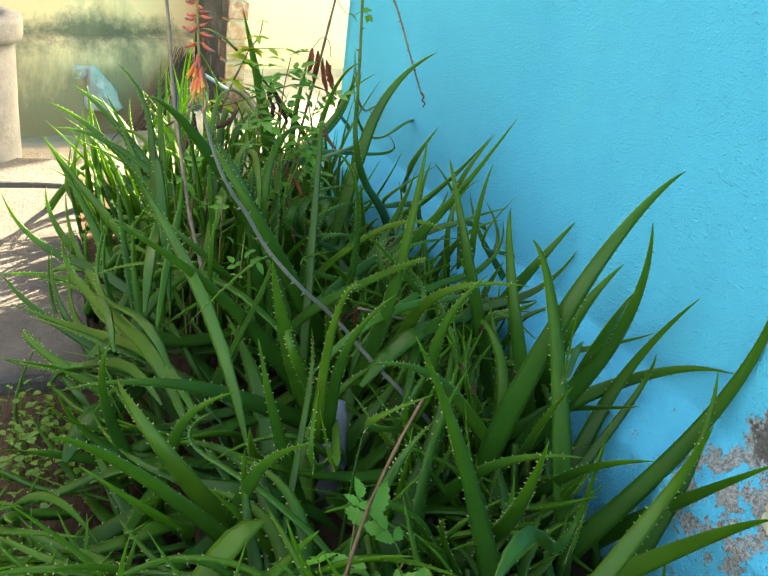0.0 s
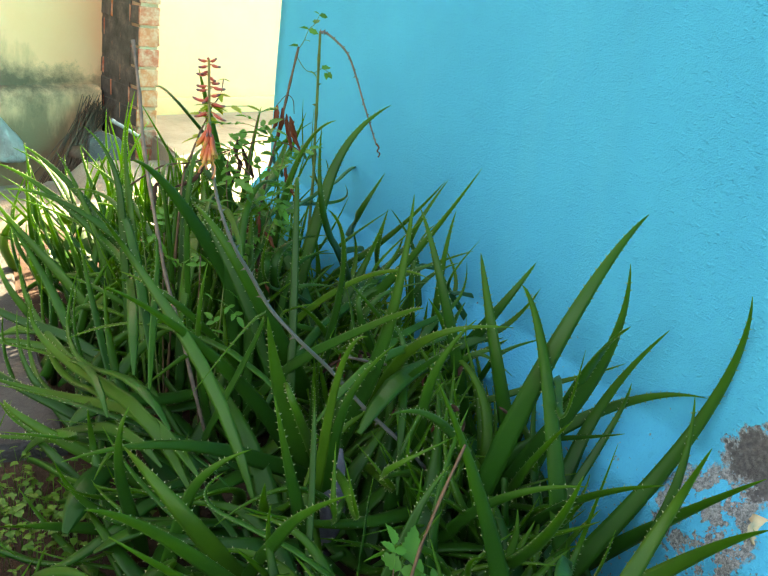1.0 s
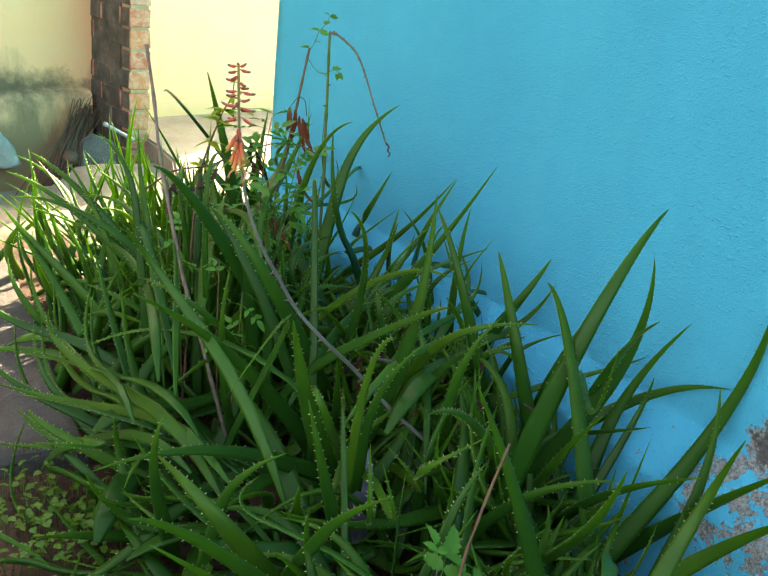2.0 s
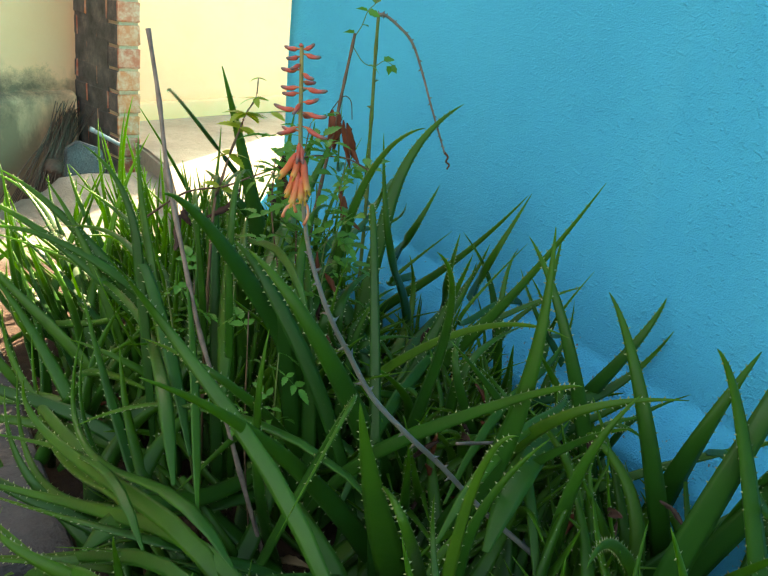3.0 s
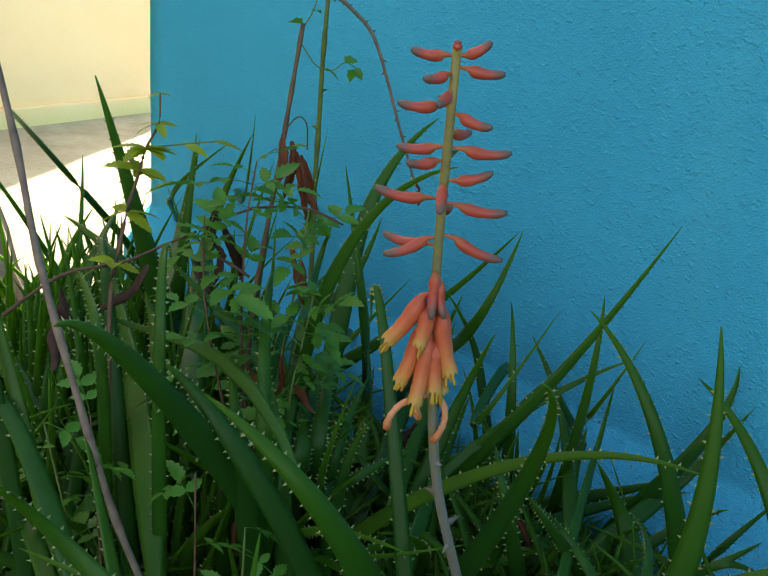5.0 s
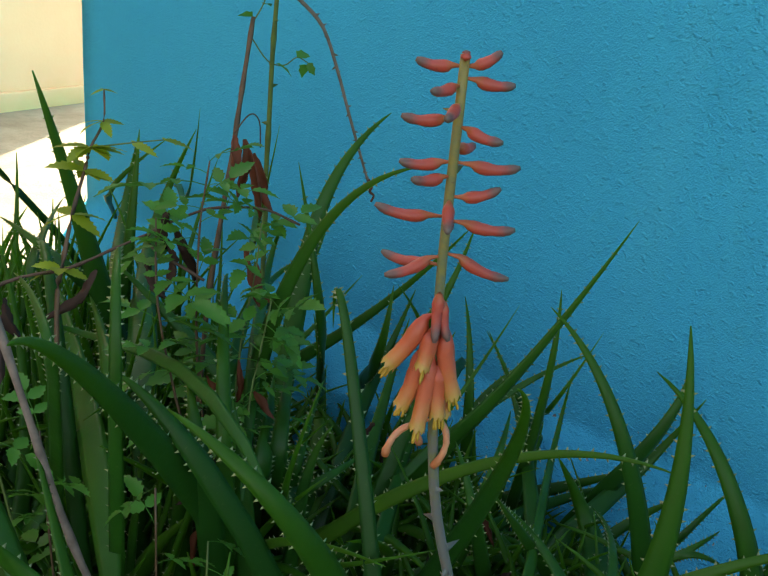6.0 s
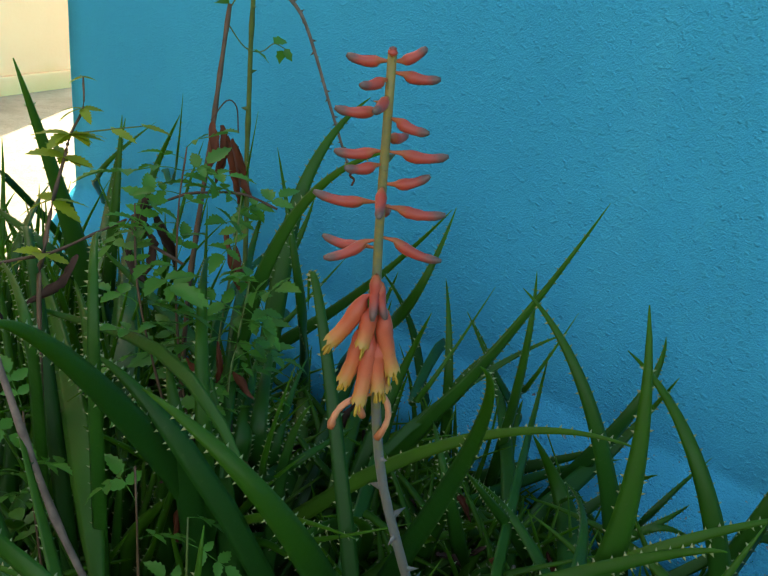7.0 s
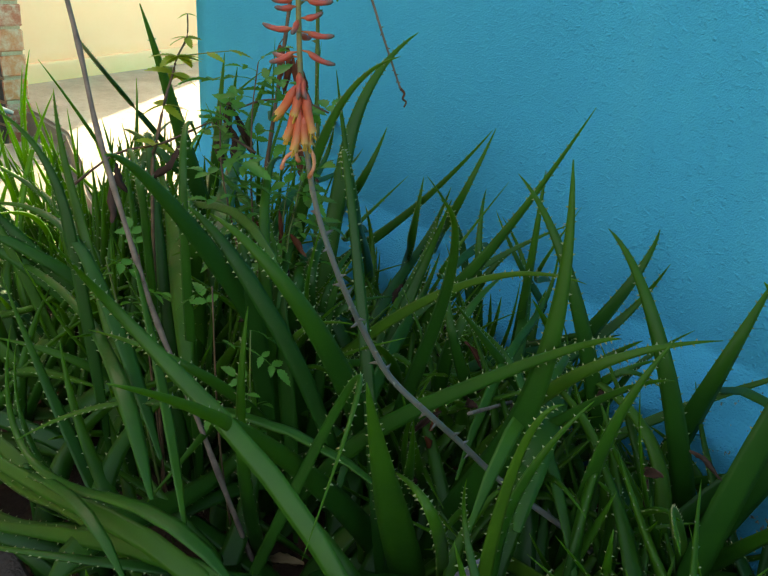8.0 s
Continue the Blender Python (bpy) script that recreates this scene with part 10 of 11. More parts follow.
def weed(at, label, stems, size, seed, count, meshes=None, low=0.35):
    """A weed: stems as lines, and compound leaves set along their upper reaches."""
    rnd = random.Random(seed)
    w = plant_at("weed", at, label, "weed", "weeds among the aloes")
    lines = []
    for k, pts in enumerate(stems):
        stem("stem", w, pts, 0.0016, 0.0008, GREENSTEM if k % 2 else REDSTEM, nodes=5, seed=seed + k, sides=6)
        lines.append(smooth_line(pts, 6))
    for i in range(count):
        ln = lines[i % len(lines)]
        u = low + (1 - low) * ((i // len(lines)) + rnd.random()) / (count / len(lines))
        p = ln[min(len(ln) - 1, int(u * len(ln)))]
        put("weed_leaf", (meshes or WEED_LEAVES)[rnd.randrange(len(meshes or WEED_LEAVES))], w, p, i * 137.5 + rnd.uniform(-30, 30), rnd.uniform(-35, 40), rnd.uniform(-30, 30), size * rnd.uniform(0.6, 0.95))
    return w


def make_weeds():
    shrub = weed((-0.50, 1.45, 0.0), "leafy green weed with toothed compound leaves", [
        [(-0.50, 1.45, -0.005), (-0.50, 1.49, 0.28), (-0.505, 1.52, 0.45), (-0.50, 1.53, 0.58), (-0.49, 1.53, 0.655)],
        [(-0.50, 1.46, 0.0), (-0.49, 1.47, 0.3), (-0.47, 1.50, 0.44), (-0.445, 1.51, 0.54), (-0.43, 1.52, 0.60)],
        [(-0.50, 1.45, 0.0), (-0.52, 1.48, 0.30), (-0.535, 1.51, 0.42), (-0.545, 1.53, 0.52), (-0.535, 1.55, 0.60)],
        [(-0.50, 1.45, 0.0), (-0.50, 1.44, 0.30), (-0.495, 1.45, 0.42), (-0.475, 1.46, 0.48), (-0.46, 1.465, 0.53)]], 0.82, 11, 68, low=0.42)
    for k, (x, y, z, h, q) in enumerate([(-0.442, 1.556, 0.672, 200, -70), (-0.432, 1.553, 0.668, 150, -80), (-0.418, 1.560, 0.655, 160, -75), (-0.408, 1.565, 0.650, 120, -72), (-0.398, 1.570, 0.640, 170, -85),
                                         (-0.405, 1.575, 0.545, 130, -80), (-0.412, 1.55, 0.535, 170, -85)]):
        put("dead_leaf", RUST_LEAVES[k % 3], shrub, (x, y, z), h, q, 40 * k, 0.95 + 0.1 * (k % 3), "red-brown dead leaf")
    for k, (x, y, z) in enumerate([(-0.515, 1.56, 0.60), (-0.52, 1.555, 0.575), (-0.505, 1.565, 0.585), (-0.53, 1.57, 0.55), (-0.50, 1.47, 0.42), (-0.51, 1.47, 0.37), (-0.495, 1.48, 0.33), (-0.505, 1.475, 0.28), (-0.49, 1.465, 0.24),
                                   (-0.65, 1.62, 0.52), (-0.66, 1.61, 0.50), (-0.57, 1.60, 0.54)]):
        put("dead_leaf", UMBER_LEAVES[k % 3], shrub, (x, y, z), 60 * k, -75 + 5 * (k % 4), 50 * k, 0.9 + 0.1 * (k % 3), "dark brown shrivelled leaf")
    rnd = random.Random(77)
    for k in range(18):
        put("dead_leaf", (UMBER_LEAVES + RUST_LEAVES)[k % 6], shrub, (-0.505 + rnd.uniform(-0.02, 0.02), 1.46 + rnd.uniform(-0.015, 0.02), 0.22 + 0.27 * k / 18), rnd.uniform(0, 360), rnd.uniform(-88, -45), rnd.uniform(-60, 60), rnd.uniform(0.7, 1.0), "red-brown dead leaf")
    stem("twig", shrub, [(-0.50, 1.52, 0.54), (-0.526, 1.580, 0.569), (-0.482, 1.561, 0.596), (-0.457, 1.545, 0.602), (-0.426, 1.521, 0.602), (-0.401, 1.496, 0.589)], 0.0014, 0.0012, TWIG, nodes=6)
    stem("twig", shrub, [(-0.70, 1.665, 0.48), (-0.643, 1.641, 0.526), (-0.592, 1.612, 0.541), (-0.555, 1.595, 0.559), (-0.525, 1.581, 0.574)], 0.0017, 0.0012, TWIG, nodes=6)
    stem("tendril", shrub, [(-0.440, 1.56, 0.672), (-0.425, 1.555, 0.692), (-0.408, 1.56, 0.684), (-0.400, 1.566, 0.655)], 0.0008, 0.0008, TWIG, sides=5)

    sp = [(-0.64, 1.55, -0.005), (-0.63, 1.57, 0.30), (-0.613, 1.595, 0.505), (-0.597, 1.614, 0.541), (-0.574, 1.635, 0.587), (-0.552, 1.650, 0.626), (-0.541, 1.658, 0.646), (-0.522, 1.666, 0.670), (-0.513, 1.680, 0.699)]
    sprig = plant_at("young_weed", (-0.64, 1.55, 0.0), "light yellow-green young weed with toothed leaflets", "weed")
    stem("stem", sprig, sp, 0.0030, 0.0009, REDSTEM, nodes=8, seed=4)
    one = []
    for k in range(3):
        v, f = [], []
        leaflet(v, f, Matrix(), 0.036, 0.016, 6, 0.12, 0.25, random.Random(70 + k))
        one.append(mesh_from("weed_leaf", v, f, LIME))
    rnd = random.Random(9)
    for k, (p, size) in enumerate([(sp[4], 0.9), (sp[4], 0.9), (sp[5], 1.0), (sp[5], 1.0), (sp[5], 0.95), (sp[6], 1.0), (sp[6], 1.0), (sp[6], 0.95), (sp[6], 0.9), (sp[7], 0.6), (sp[7], 0.6), (sp[8], 0.4), (sp[8], 0.42), (sp[8], 0.38)]):
        put("weed_leaf", one[k % 3], sprig, p, [115, -65, 100, -80, 160, 60, -60, 130, -110, 100, -70, 100, -60, 20][k], rnd.uniform(-18, 22), rnd.uniform(-25, 25), size)
    for k in range(16):
        i = rnd.choice((3, 4, 5, 5, 6, 6, 7))
        put("weed_leaf", one[k % 3], sprig, sp[i], k * 137.5, rnd.uniform(-25, 30), rnd.uniform(-30, 30), rnd.uniform(0.6, 1.0))
    lk = [(-0.541, 1.658, 0.646), (-0.505, 1.640, 0.652), (-0.475, 1.630, 0.655)]
    stem("stem", sprig, lk, 0.0010, 0.0007, GREENSTEM, sides=5)
    for p, h in ((lk[1], 60), (lk[1], 160), (lk[2], 115), (lk[2], 60)):
        put("weed_leaf", one[0], sprig, p, h, -5, 10, 0.85)

    weed((-0.66, 1.48, 0.0), "small green weed among long aloe leaves", [[(-0.66, 1.48, -0.005), (-0.665, 1.51, 0.25), (-0.66, 1.54, 0.42)], [(-0.66, 1.48, 0.0), (-0.69, 1.52, 0.30), (-0.70, 1.55, 0.42)]], 0.7, 21, 10, low=0.6)
    weed((-0.62, 1.36, 0.0), "low green weed with small toothed leaves", [[(-0.62, 1.36, -0.005), (-0.63, 1.39, 0.20), (-0.63, 1.40, 0.42)], [(-0.62, 1.36, 0.0), (-0.60, 1.37, 0.20), (-0.59, 1.38, 0.36)]], 0.65, 23, 12, low=0.5)
    front = weed((-0.60, 0.66, 0.0), "green weed with five-part toothed leaves on reddish twigs", [
        [(-0.60, 0.66, -0.005), (-0.597, 0.675, 0.15), (-0.595, 0.687, 0.262)], [(-0.60, 0.66, 0.0), (-0.625, 0.65, 0.15), (-0.65, 0.64, 0.25)],
        [(-0.60, 0.66, 0.0), (-0.57, 0.65, 0.14), (-0.545, 0.645, 0.23)], [(-0.60, 0.66, 0.0), (-0.60, 0.63, 0.14), (-0.60, 0.60, 0.24)]], 1.1, 31, 20, low=0.55)
    stem("twig", front, [(-0.60, 0.655, 0.02), (-0.640, 0.60, 0.20), (-0.615, 0.62, 0.32), (-0.585, 0.632, 0.40), (-0.556, 0.643, 0.455)], 0.0023, 0.0015, REDSTEM, nodes=6, label="bare reddish twig")
    s = plant_at("broken_stalk", (-0.25, 1.235, 0.0), "broken dry grey stalk lying among the leaves", "stalk")
    stem("stem", s, [(-0.25, 1.235, -0.005), (-0.255, 1.23, 0.14), (-0.273, 1.221, 0.228), (-0.30, 1.208, 0.249), (-0.37, 1.176, 0.281), (-0.445, 1.140, 0.317)], 0.0026, 0.0022, STRAW, nodes=3)


make_weeds()


# ---- litter in the bush and on the soil ----
def make_litter():
    rnd = random.Random(15)
    heap = plant_at("leaf_litter", (-0.5, 1.2, 0.0), "withered brown leaves lying between the aloe clumps", "litter")
    for i in range(70):
        p = (rnd.uniform(-0.85, -0.10), rnd.uniform(0.55, 2.0), rnd.uniform(0.015, 0.05))
        put("dead_leaf", rnd.choice(RUST_LEAVES + UMBER_LEAVES + UMBER_LEAVES + PAPER_LEAVES), heap, p, rnd.uniform(0, 360), rnd.uniform(-20, 25), rnd.uniform(-60, 60), rnd.uniform(0.8, 1.6))
    # shrivelled leaves still hanging between the clumps
    for i in range(44):
        x, y = rnd.uniform(-0.42, -0.16), rnd.uniform(0.9, 1.6)
        put("dead_leaf", rnd.choice(UMBER_LEAVES * 2 + RUST_LEAVES), heap, (x, y, rnd.uniform(0.10, 0.30)), rnd.uniform(0, 360), rnd.uniform(-90, -10), rnd.uniform(-60, 60), rnd.uniform(0.5, 0.95))
    for x, y, z in ((-0.052, 0.93, 0.214), (-0.055, 1.24, 0.214), (-0.05, 1.62, 0.216), (-0.045, 1.30, 0.222), (-0.05, 0.74, 0.215), (-0.055, 1.85, 0.214)):
        bit = new("dry_leaf", RUST_LEAVES[int(y * 10) % 3] if int(y * 100) % 2 else UMBER_LEAVES[0])
        bit.matrix_world = Matrix.Translation((x, y, z)) @ Matrix.Rotation(y * 9, 4, "Z") @ Matrix.Scale(0.55, 4)
        tagged(bit, "curled dry leaf on the plinth of the blue wall", "leaf", "dry leaves on the plinth")
    fl = new("paint_flake", dead_mesh("paint_flake", simple("cream_paint_flake", (0.62, 0.50, 0.32), 0.7), 0.045, 0.04, 0.9, rnd))
    fl.matrix_world = Matrix.Translation((-0.045, 0.585, 0.232)) @ Matrix.Rotation(radians(-20), 4, "Z") @ Matrix.Rotation(radians(60), 4, "X")
    tagged(fl, "curled cream flake of old paint on the plinth", "paint flake")
    # clover and small herbs on bare soil
    verts, faces = [], []
    for i in range(230):
        x, y = rnd.gauss(-0.93, 0.06), rnd.gauss(1.27, 0.10)
        if y > 1.46 or x > -0.70:
            continue
        h = rnd.uniform(0.012, 0.045)
        c = Vector((x, y, h))
        v, f = tube_data([(x + rnd.uniform(-.01, .01), y, -0.012), c], [0.0006, 0.0005], 4)
        faces += [tuple(q + len(verts) for q in g) for g in f]
        verts += v
        a0 = rnd.uniform(0, 6.3)
        tilt = Matrix.Rotation(rnd.uniform(-0.5, 0.5), 4, "X") @ Matrix.Rotation(rnd.uniform(-0.5, 0.5), 4, "Y")
        for k in range(3):
            m = Matrix.Translation(c) @ tilt @ Matrix.Rotation(a0 + k * 2.094, 4, "Z")
            leaflet(verts, faces, m, rnd.uniform(0.006, 0.011), rnd.uniform(0.006, 0.010), 1, 0.2, 0.1, rnd)
    cl = new("clover", mesh_from("clover", verts, faces, CLOVER))
    tagged(cl, "low bright green clover on damp soil", "clover", kind="stuff")
    verts, faces = [], []
    for i in range(900):
        x, y = rnd.uniform(-1.5, -0.1), rnd.uniform(0.2, 3.0)
        r = rnd.uniform(0.002, 0.008)
        o = len(verts)
        z = height(x, y) - 0.006
        for w in range(5):
            verts.append((x + r * math.cos(w * 1.257) * rnd.uniform(.7, 1.2), y + r * math.sin(w * 1.257) * rnd.uniform(.7, 1.2), z))
        verts.append((x, y, z + r * 1.1))
        faces += [(o + w, o + (w + 1) % 5, o + 5) for w in range(5)]
    cr = new("soil_crumbs", mesh_from("soil_crumbs", verts, faces, SOIL))
    tagged(cr, "loose crumbs of brown soil and grit", "soil", kind="stuff")


make_litter()


# ---- a lilac-grey stone and a scrap of foil between the clumps ----
def make_stone_and_foil():
    rnd = random.Random(41)
    bm = bmesh.new()
    bmesh.ops.create_icosphere(bm, subdivisions=3, radius=1.0)
    for v in bm.verts:
        n = v.co.normalized()
        v.co = Vector((n.x * 0.030, n.y * 0.035, n.z * 0.105)) * (1 + 0.22 * noise.noise(n * 1.7) + 0.07 * noise.noise(n * 5.0))
    st = part("stone", bm, concrete("lilac_grey_stone", (0.12, 0.12, 0.16), (0.22, 0.22, 0.28), 14.0), smooth=True)
    st.location = (-0.500, 1.050, 0.095)
    tagged(st, "rough lilac-grey stone standing among the aloes", "stone")
    m = Mat("crumpled_silver_foil", 0.18, Metallic=1.0)
    m.b.inputs["Base Color"].default_value = (0.86, 0.87, 0.88, 1)
    verts, faces = [], []
    n = 9
    for j in range(n):
        for i in range(n):
            x, y = (i / (n - 1) - 0.5) * 0.05, (j / (n - 1) - 0.5) * 0.04
            verts.append((x + rnd.uniform(-.002, .002), y + rnd.uniform(-.002, .002), rnd.uniform(-0.006, 0.006) + 4 * (x * x + y * y)))
    for j in range(n - 1):
        for i in range(n - 1):
            k = j * n + i
            faces.append((k, k + 1, k + n + 1, k + n))
    foil = new("foil_scrap", mesh_from("foil_scrap", verts, faces, m.m, smooth=False))
    foil.matrix_world = Matrix.Translation((-0.285, 0.842, 0.012)) @ Matrix.Rotation(radians(35), 4, "Y")
    tagged(foil, "crumpled scrap of silver foil on the soil", "litter")


make_stone_and_foil()


# ---- paving stones beside the bed ----
def make_paving():
    rnd = random.Random(3)
    bed = new("paving")
    bed.location = (-1.4, 2.0, 0.0)
    tagged(bed, "rough grey paving stones beside the planting bed", "paving", kind="structure")
    for x0, x1, y0, y1 in ((-1.72, -0.85, 1.49, 2.66), (-1.70, -0.87, 2.70, 2.99), (-2.6, -1.75, 1.42, 2.2), (-2.6, -1.75, 2.24, 3.0), (-1.72, -0.98, 0.2, 1.0), (-2.6, -1.76, 0.5, 1.38)):
        bm = bmesh.new()
        n = 7
        rim = [(x0 + (x1 - x0) * i / n, y0) for i in range(n)] + [(x1, y0 + (y1 - y0) * i / n) for i in range(n)] + [(x1 - (x1 - x0) * i / n, y1) for i in range(n)] + [(x0, y1 - (y1 - y0) * i / n) for i in range(n)]
        rim = [(x + rnd.uniform(-.012, .012), y + rnd.uniform(-.012, .012)) for x, y in rim]
        c = Vector(((x0 + x1) / 2, (y0 + y1) / 2, 0))
        rings = []
        for s, z in ((1.0, -0.03), (1.0, 0.010), (0.985, 0.022), (0.95, 0.026), (0.5, 0.028)):
            rings.append([bm.verts.new((c.x + (x - c.x) * s - bed.location.x, c.y + (y - c.y) * s - bed.location.y, z + 0.004 * noise.noise((x * 9, y * 9, z * 40)))) for x, y in rim])
        for p, q in zip(rings, rings[1:]):
            for i in range(len(rim)):
                j = (i + 1) % len(rim)
                bm.faces.new((p[i], p[j], q[j], q[i]))
        bm.faces.new(rings[-1])
        part("paving_stone", bm, SLAB, bed)


make_paving()


# ---- things by the old wall ----
def make_pot():
    ob = new("cement_ring")
    ob.location = (-1.22, 3.05, -0.01)
    tagged(ob, "grey weathered cement ring with a projecting rim", "cement ring")
    cem = concrete("weathered_cement", (0.11, 0.118, 0.125), (0.22, 0.228, 0.235), 8.0)

    def turned(name, prof):
        bm = bmesh.new()
        n = 40
        rings = [[bm.verts.new(((r + 0.003 * noise.noise((math.cos(6.283 * k / n) * 3, math.sin(6.283 * k / n) * 3, z * 8))) * math.cos(6.283 * k / n), r * math.sin(6.283 * k / n), z)) for k in range(n)] for r, z in prof]
        for p, q in zip(rings, rings[1:]):
            for k in range(n):
                bm.faces.new((p[k], p[(k + 1) % n], q[(k + 1) % n], q[k]))
        return part(name, bm, cem, ob, smooth=True)

    turned("wall", [(0.205, -0.02), (0.20, 0.2), (0.20, 0.42), (0.165, 0.43), (0.165, 0.05), (0.0, 0.04)])
    turned("rim", [(0.2, 0.415), (0.222, 0.42), (0.226, 0.44), (0.226, 0.485), (0.218, 0.5), (0.17, 0.5), (0.163, 0.49), (0.163, 0.42)])


make_pot()


def make_bag():
    m = Mat("thin_milky_plastic", 0.3)
    c = m.ramp(m.noise(14, 4), (0.35, (0.42, 0.46, 0.47)), (0.7, (0.66, 0.69, 0.68)))
    m.set("Base Color", c)
    m.b.inputs["Transmission Weight"].default_value = 0.35
    m.b.inputs["Alpha"].default_value = 0.85
    m.bump(m.noise(24, 5, 0.6), 0.9, 0.02)
    bag = new("plastic_bag")
    bag.location = (-0.70, 4.40, 0.0)
    tagged(bag, "crumpled milky plastic bag hanging on the mossy wall", "plastic bag")

    def sack(name, outline, deep):
        verts, faces = [], []
        n = 14
        for z, xa, xb in outline:
            for k in range(n):
                w = 2 * math.pi * k / n
                x = (xa + xb) / 2 + (xb - xa) / 2 * math.cos(w)
                y = deep * math.sin(w)
                fold = noise.noise((x * 38, y * 38, z * 9)) * 0.024 + noise.noise((x * 90, y * 90, z * 40)) * 0.008
                verts.append((x + fold * math.cos(w), min(0.035, y + fold * math.sin(w)), z + 0.3 * fold))
        for i in range(len(outline) - 1):
            for k in range(n):
                faces.append((i * n + k, i * n + (k + 1) % n, (i + 1) * n + (k + 1) % n, (i + 1) * n + k))
        faces += [tuple(range(n))[::-1], tuple((len(outline) - 1) * n + k for k in range(n))]
        ob = new(name, mesh_from(name, verts, faces, m.m))
        ob.parent = bag

    sack("sack", [(-0.125, -0.055, 0.10), (-0.11, -0.062, 0.115), (-0.07, -0.058, 0.10), (-0.03, -0.052, 0.085), (0.01, -0.05, 0.065), (0.05, -0.05, 0.04), (0.08, -0.05, 0.012), (0.092, -0.04, -0.01)], 0.035)
    sack("handle", [(0.03, -0.16, -0.06), (0.045, -0.17, -0.035), (0.07, -0.165, -0.02), (0.095, -0.13, -0.02)], 0.022)


make_bag()


def make_broom():
    rnd = random.Random(2)
    b = new("twig_broom")
    b.location = (-0.44, 4.22, -0.24)
    tagged(b, "dark twig broom leaning against the mossy wall", "broom")
    verts, faces = [], []
    top, foot = Vector((-0.245, 4.50, 0.16)), Vector((-0.45, 4.20, -0.245))
    for i in range(170):
        a = foot + Vector((rnd.gauss(0, .055), rnd.gauss(0, .03), rnd.uniform(0, .02)))
        c = top + Vector((rnd.gauss(0, .028), rnd.gauss(0, .008), rnd.gauss(-.02, .035)))
        mid = a.lerp(c, 0.5) + Vector((rnd.gauss(0, .006), 0, rnd.gauss(0.012, .006)))
        v, f = tube_data([p - b.location for p in (a, mid, c)], [0.0024, 0.0026, 0.0016], 4)
        faces += [tuple(q + len(verts) for q in g) for g in f]
        verts += v
    t = new("bristles", mesh_from("bristles", verts, faces, TWIG))
    t.parent = b
    mid = foot.lerp(top, 0.42)
    way = (top - foot).normalized()
    v, f = tube_data([p - b.location for p in (mid - way * .03, mid, mid + way * .03)], [0.05, 0.048, 0.045], 12)
    w = new("binding", mesh_from("binding", v, f, TWIG))
    w.parent = b


make_broom()


def make_pipe_and_slab():
    pvc = simple("grey_white_plastic_pipe", (0.24, 0.25, 0.25), 0.4, 0.12, 20)
    p = new("plastic_pipe")
    p.location = (-0.20, 4.15, 0.1)
    tagged(p, "short grey-white plastic pipe leaning on a slab", "pipe")
    a, c = Vector((-0.243, 4.13, 0.148)), Vector((-0.10, 4.13, 0.068))
    for nm, q0, q1, r in (("tube", a, c, 0.0095), ("collar", a, a.lerp(c, 0.12), 0.0115)):
        v, f = tube_data([q0 - p.location, q0.lerp(q1, 0.5) - p.location, q1 - p.location], [r] * 3, 14)
        ob = new(nm, mesh_from(nm, v, f, pvc))
        ob.parent = p
    bm = bmesh.new()
    face = [(-0.372, -0.24), (-0.363, 0.078), (-0.309, 0.112), (-0.214, 0.077), (-0.188, -0.10), (-0.184, -0.24)]
    fr = [bm.verts.new((x, 4.0 + 0.10 * (z + 0.24), z)) for x, z in face]
    bk = [bm.verts.new((x, 4.04 + 0.10 * (z + 0.24), z)) for x, z in face]
    bm.faces.new(fr)
    bm.faces.new(bk[::-1])
    for i in range(6):
        j = (i + 1) % 6
        bm.faces.new((fr[j], fr[i], bk[i], bk[j]))
    bmesh.ops.recalc_face_normals(bm, faces=bm.faces)
    bmesh.ops.bevel(bm, geom=list(bm.edges), offset=0.006, segments=2, affect="EDGES")
    s = part("stone_slab", bm, SLAB)
    tagged(s, "broken grey stone slab leaning by the cement floor", "slab")


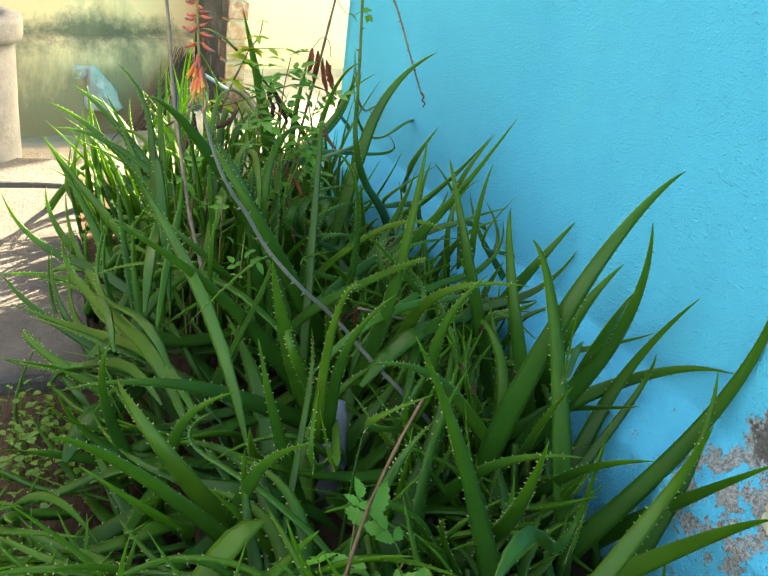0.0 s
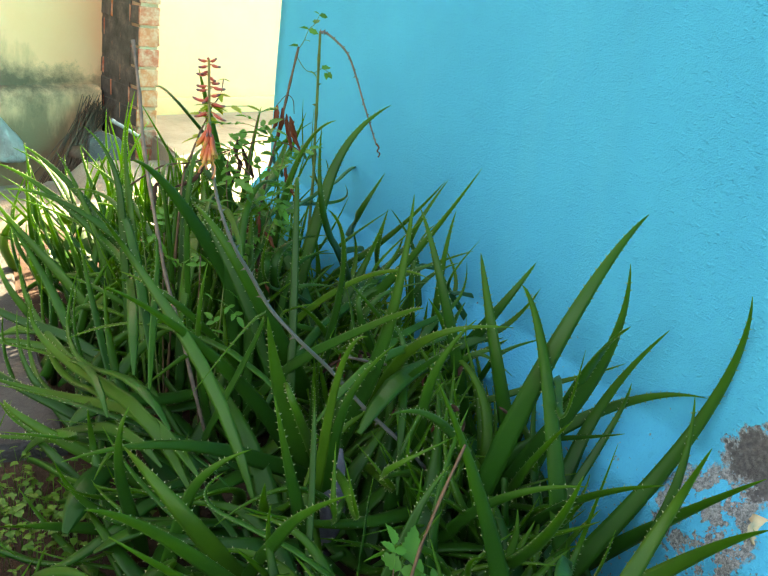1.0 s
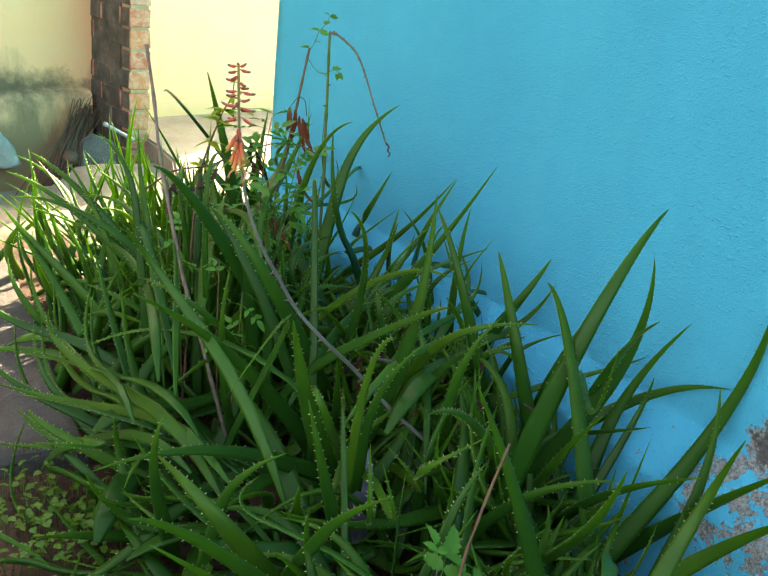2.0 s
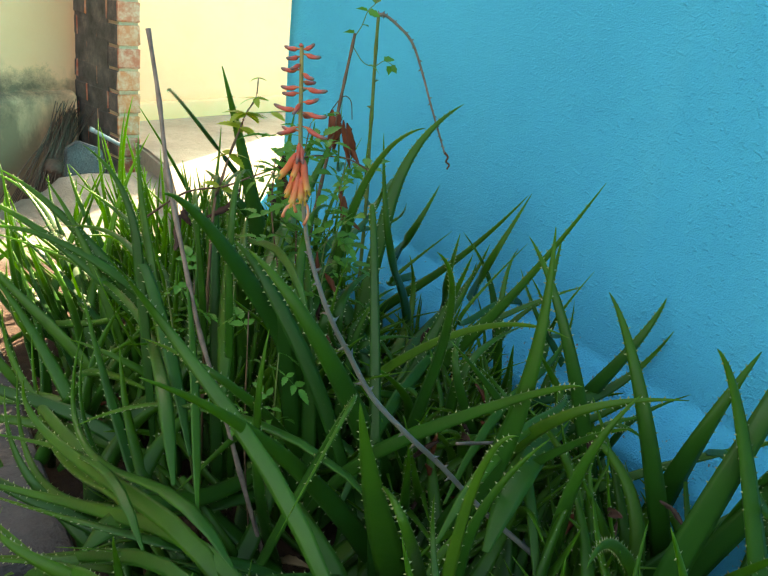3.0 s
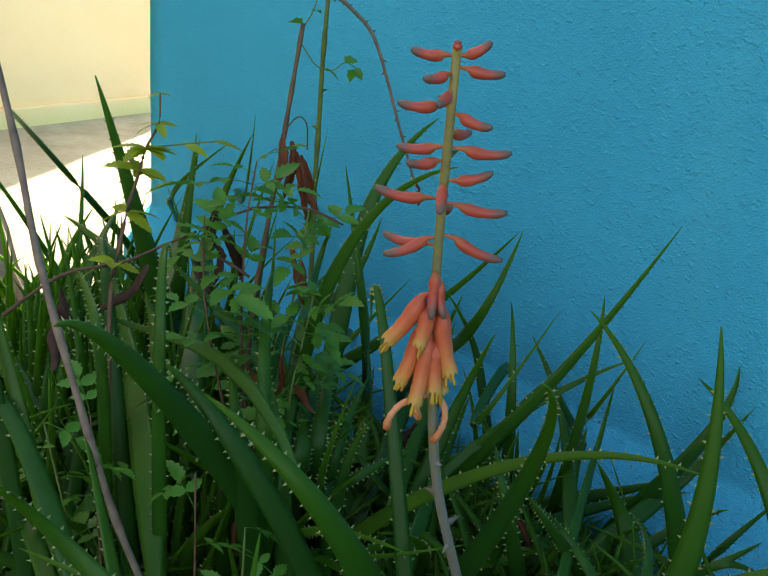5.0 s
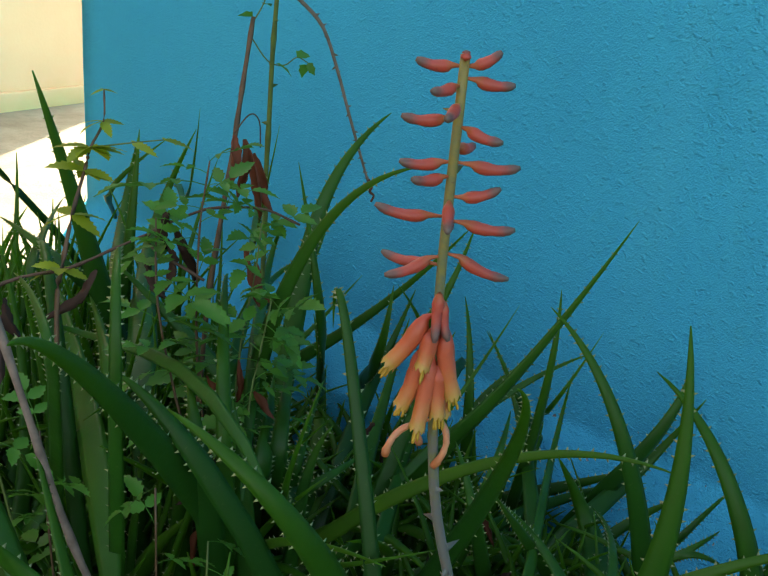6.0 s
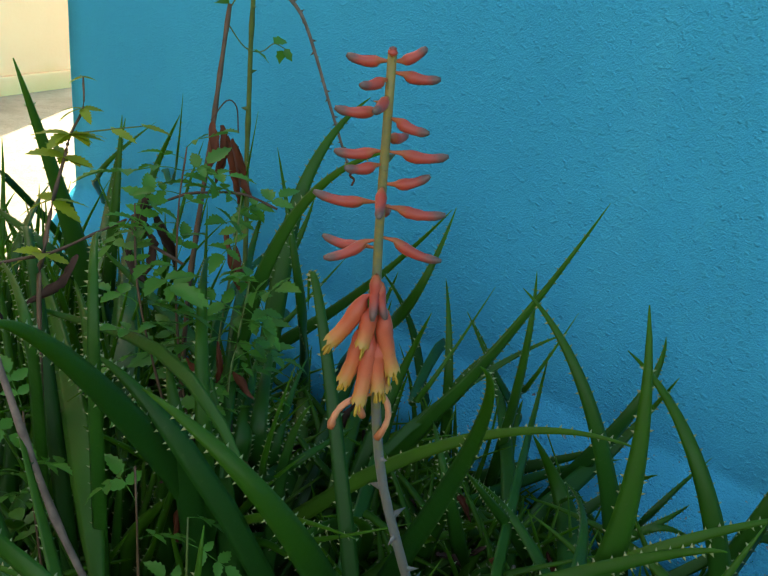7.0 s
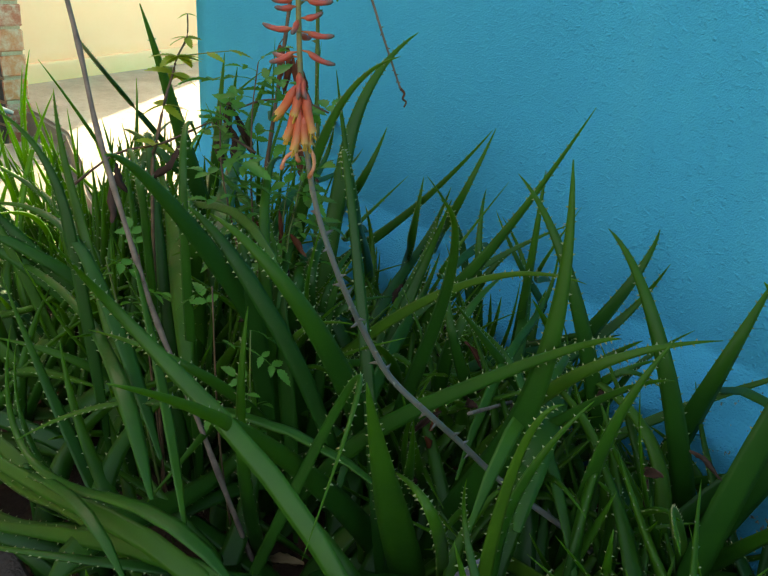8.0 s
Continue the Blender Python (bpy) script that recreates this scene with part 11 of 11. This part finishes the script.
make_pipe_and_slab()


# ---- brick wing wall: worn bare bricks, dark grey on the long side ----
def make_wing():
    turn = Matrix.Translation((-0.10, 4.215, 0.0)) @ Matrix.Rotation(radians(9.5), 4, "Z")
    wing = new("wall_brick")
    wing.matrix_world = turn
    tagged(wing, "worn bare brick wing wall with recessed mortar", "wall", kind="structure")
    dark_coat = Mat("dark_grey_brick_plaster", 0.9)
    c = dark_coat.ramp(dark_coat.noise(9, 6, 0.7), (0.3, (0.030, 0.028, 0.025)), (0.52, (0.085, 0.075, 0.066)), (0.75, (0.20, 0.155, 0.13)))
    dark_coat.set("Base Color", c)
    dark_coat.bump(dark_coat.noise(50, 6, 0.7), 0.6, 0.008)
    core = boxed("mortar", (0.010, 0.008, -0.3), (0.098, 0.60, 3.1), MORTAR, parent=wing)
    skin = boxed("plaster_coat", (0.002, 0.115, -0.3), (0.0105, 0.60, 3.1), dark_coat.m, parent=wing, label="thin dark grey plaster")
    rnd = random.Random(8)
    shared = {}

    def brick_mesh(kind, seed):
        if (kind, seed) in shared:
            return shared[kind, seed]
        w, d, h = (0.105, 0.215, 0.085) if kind == "side" else (0.105, 0.105, 0.085)
        bm = box(bmesh.new(), (0, 0, 0), (w, d, h), 0.007)
        q = random.Random(seed)
        for v in bm.verts:
            v.co += Vector((q.uniform(-.003, .003), q.uniform(-.004, .003), q.uniform(-.003, .003)))
        me = bpy.data.meshes.new("brick")
        bm.to_mesh(me)
        bm.free()
        me.materials.append(BRICK)
        me.materials.append(dark_coat.m)
        # brick faces on the long side take the dark grey material
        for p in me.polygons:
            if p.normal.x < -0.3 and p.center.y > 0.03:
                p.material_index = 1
        shared[kind, seed] = me
        return me

    for k in range(31):
        z = 0.004 + k * 0.0985 - 0.2
        y = 0.0
        order = ["side", "side", "half"] if k % 2 else ["half", "side", "side"]
        for kind in order:
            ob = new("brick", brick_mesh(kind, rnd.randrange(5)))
            ob.parent = wing
            ob.location = (rnd.uniform(-0.004, 0.003), y + rnd.uniform(-0.004, 0.003), z)
            y += (0.215 if kind == "side" else 0.105) + 0.012


make_wing()
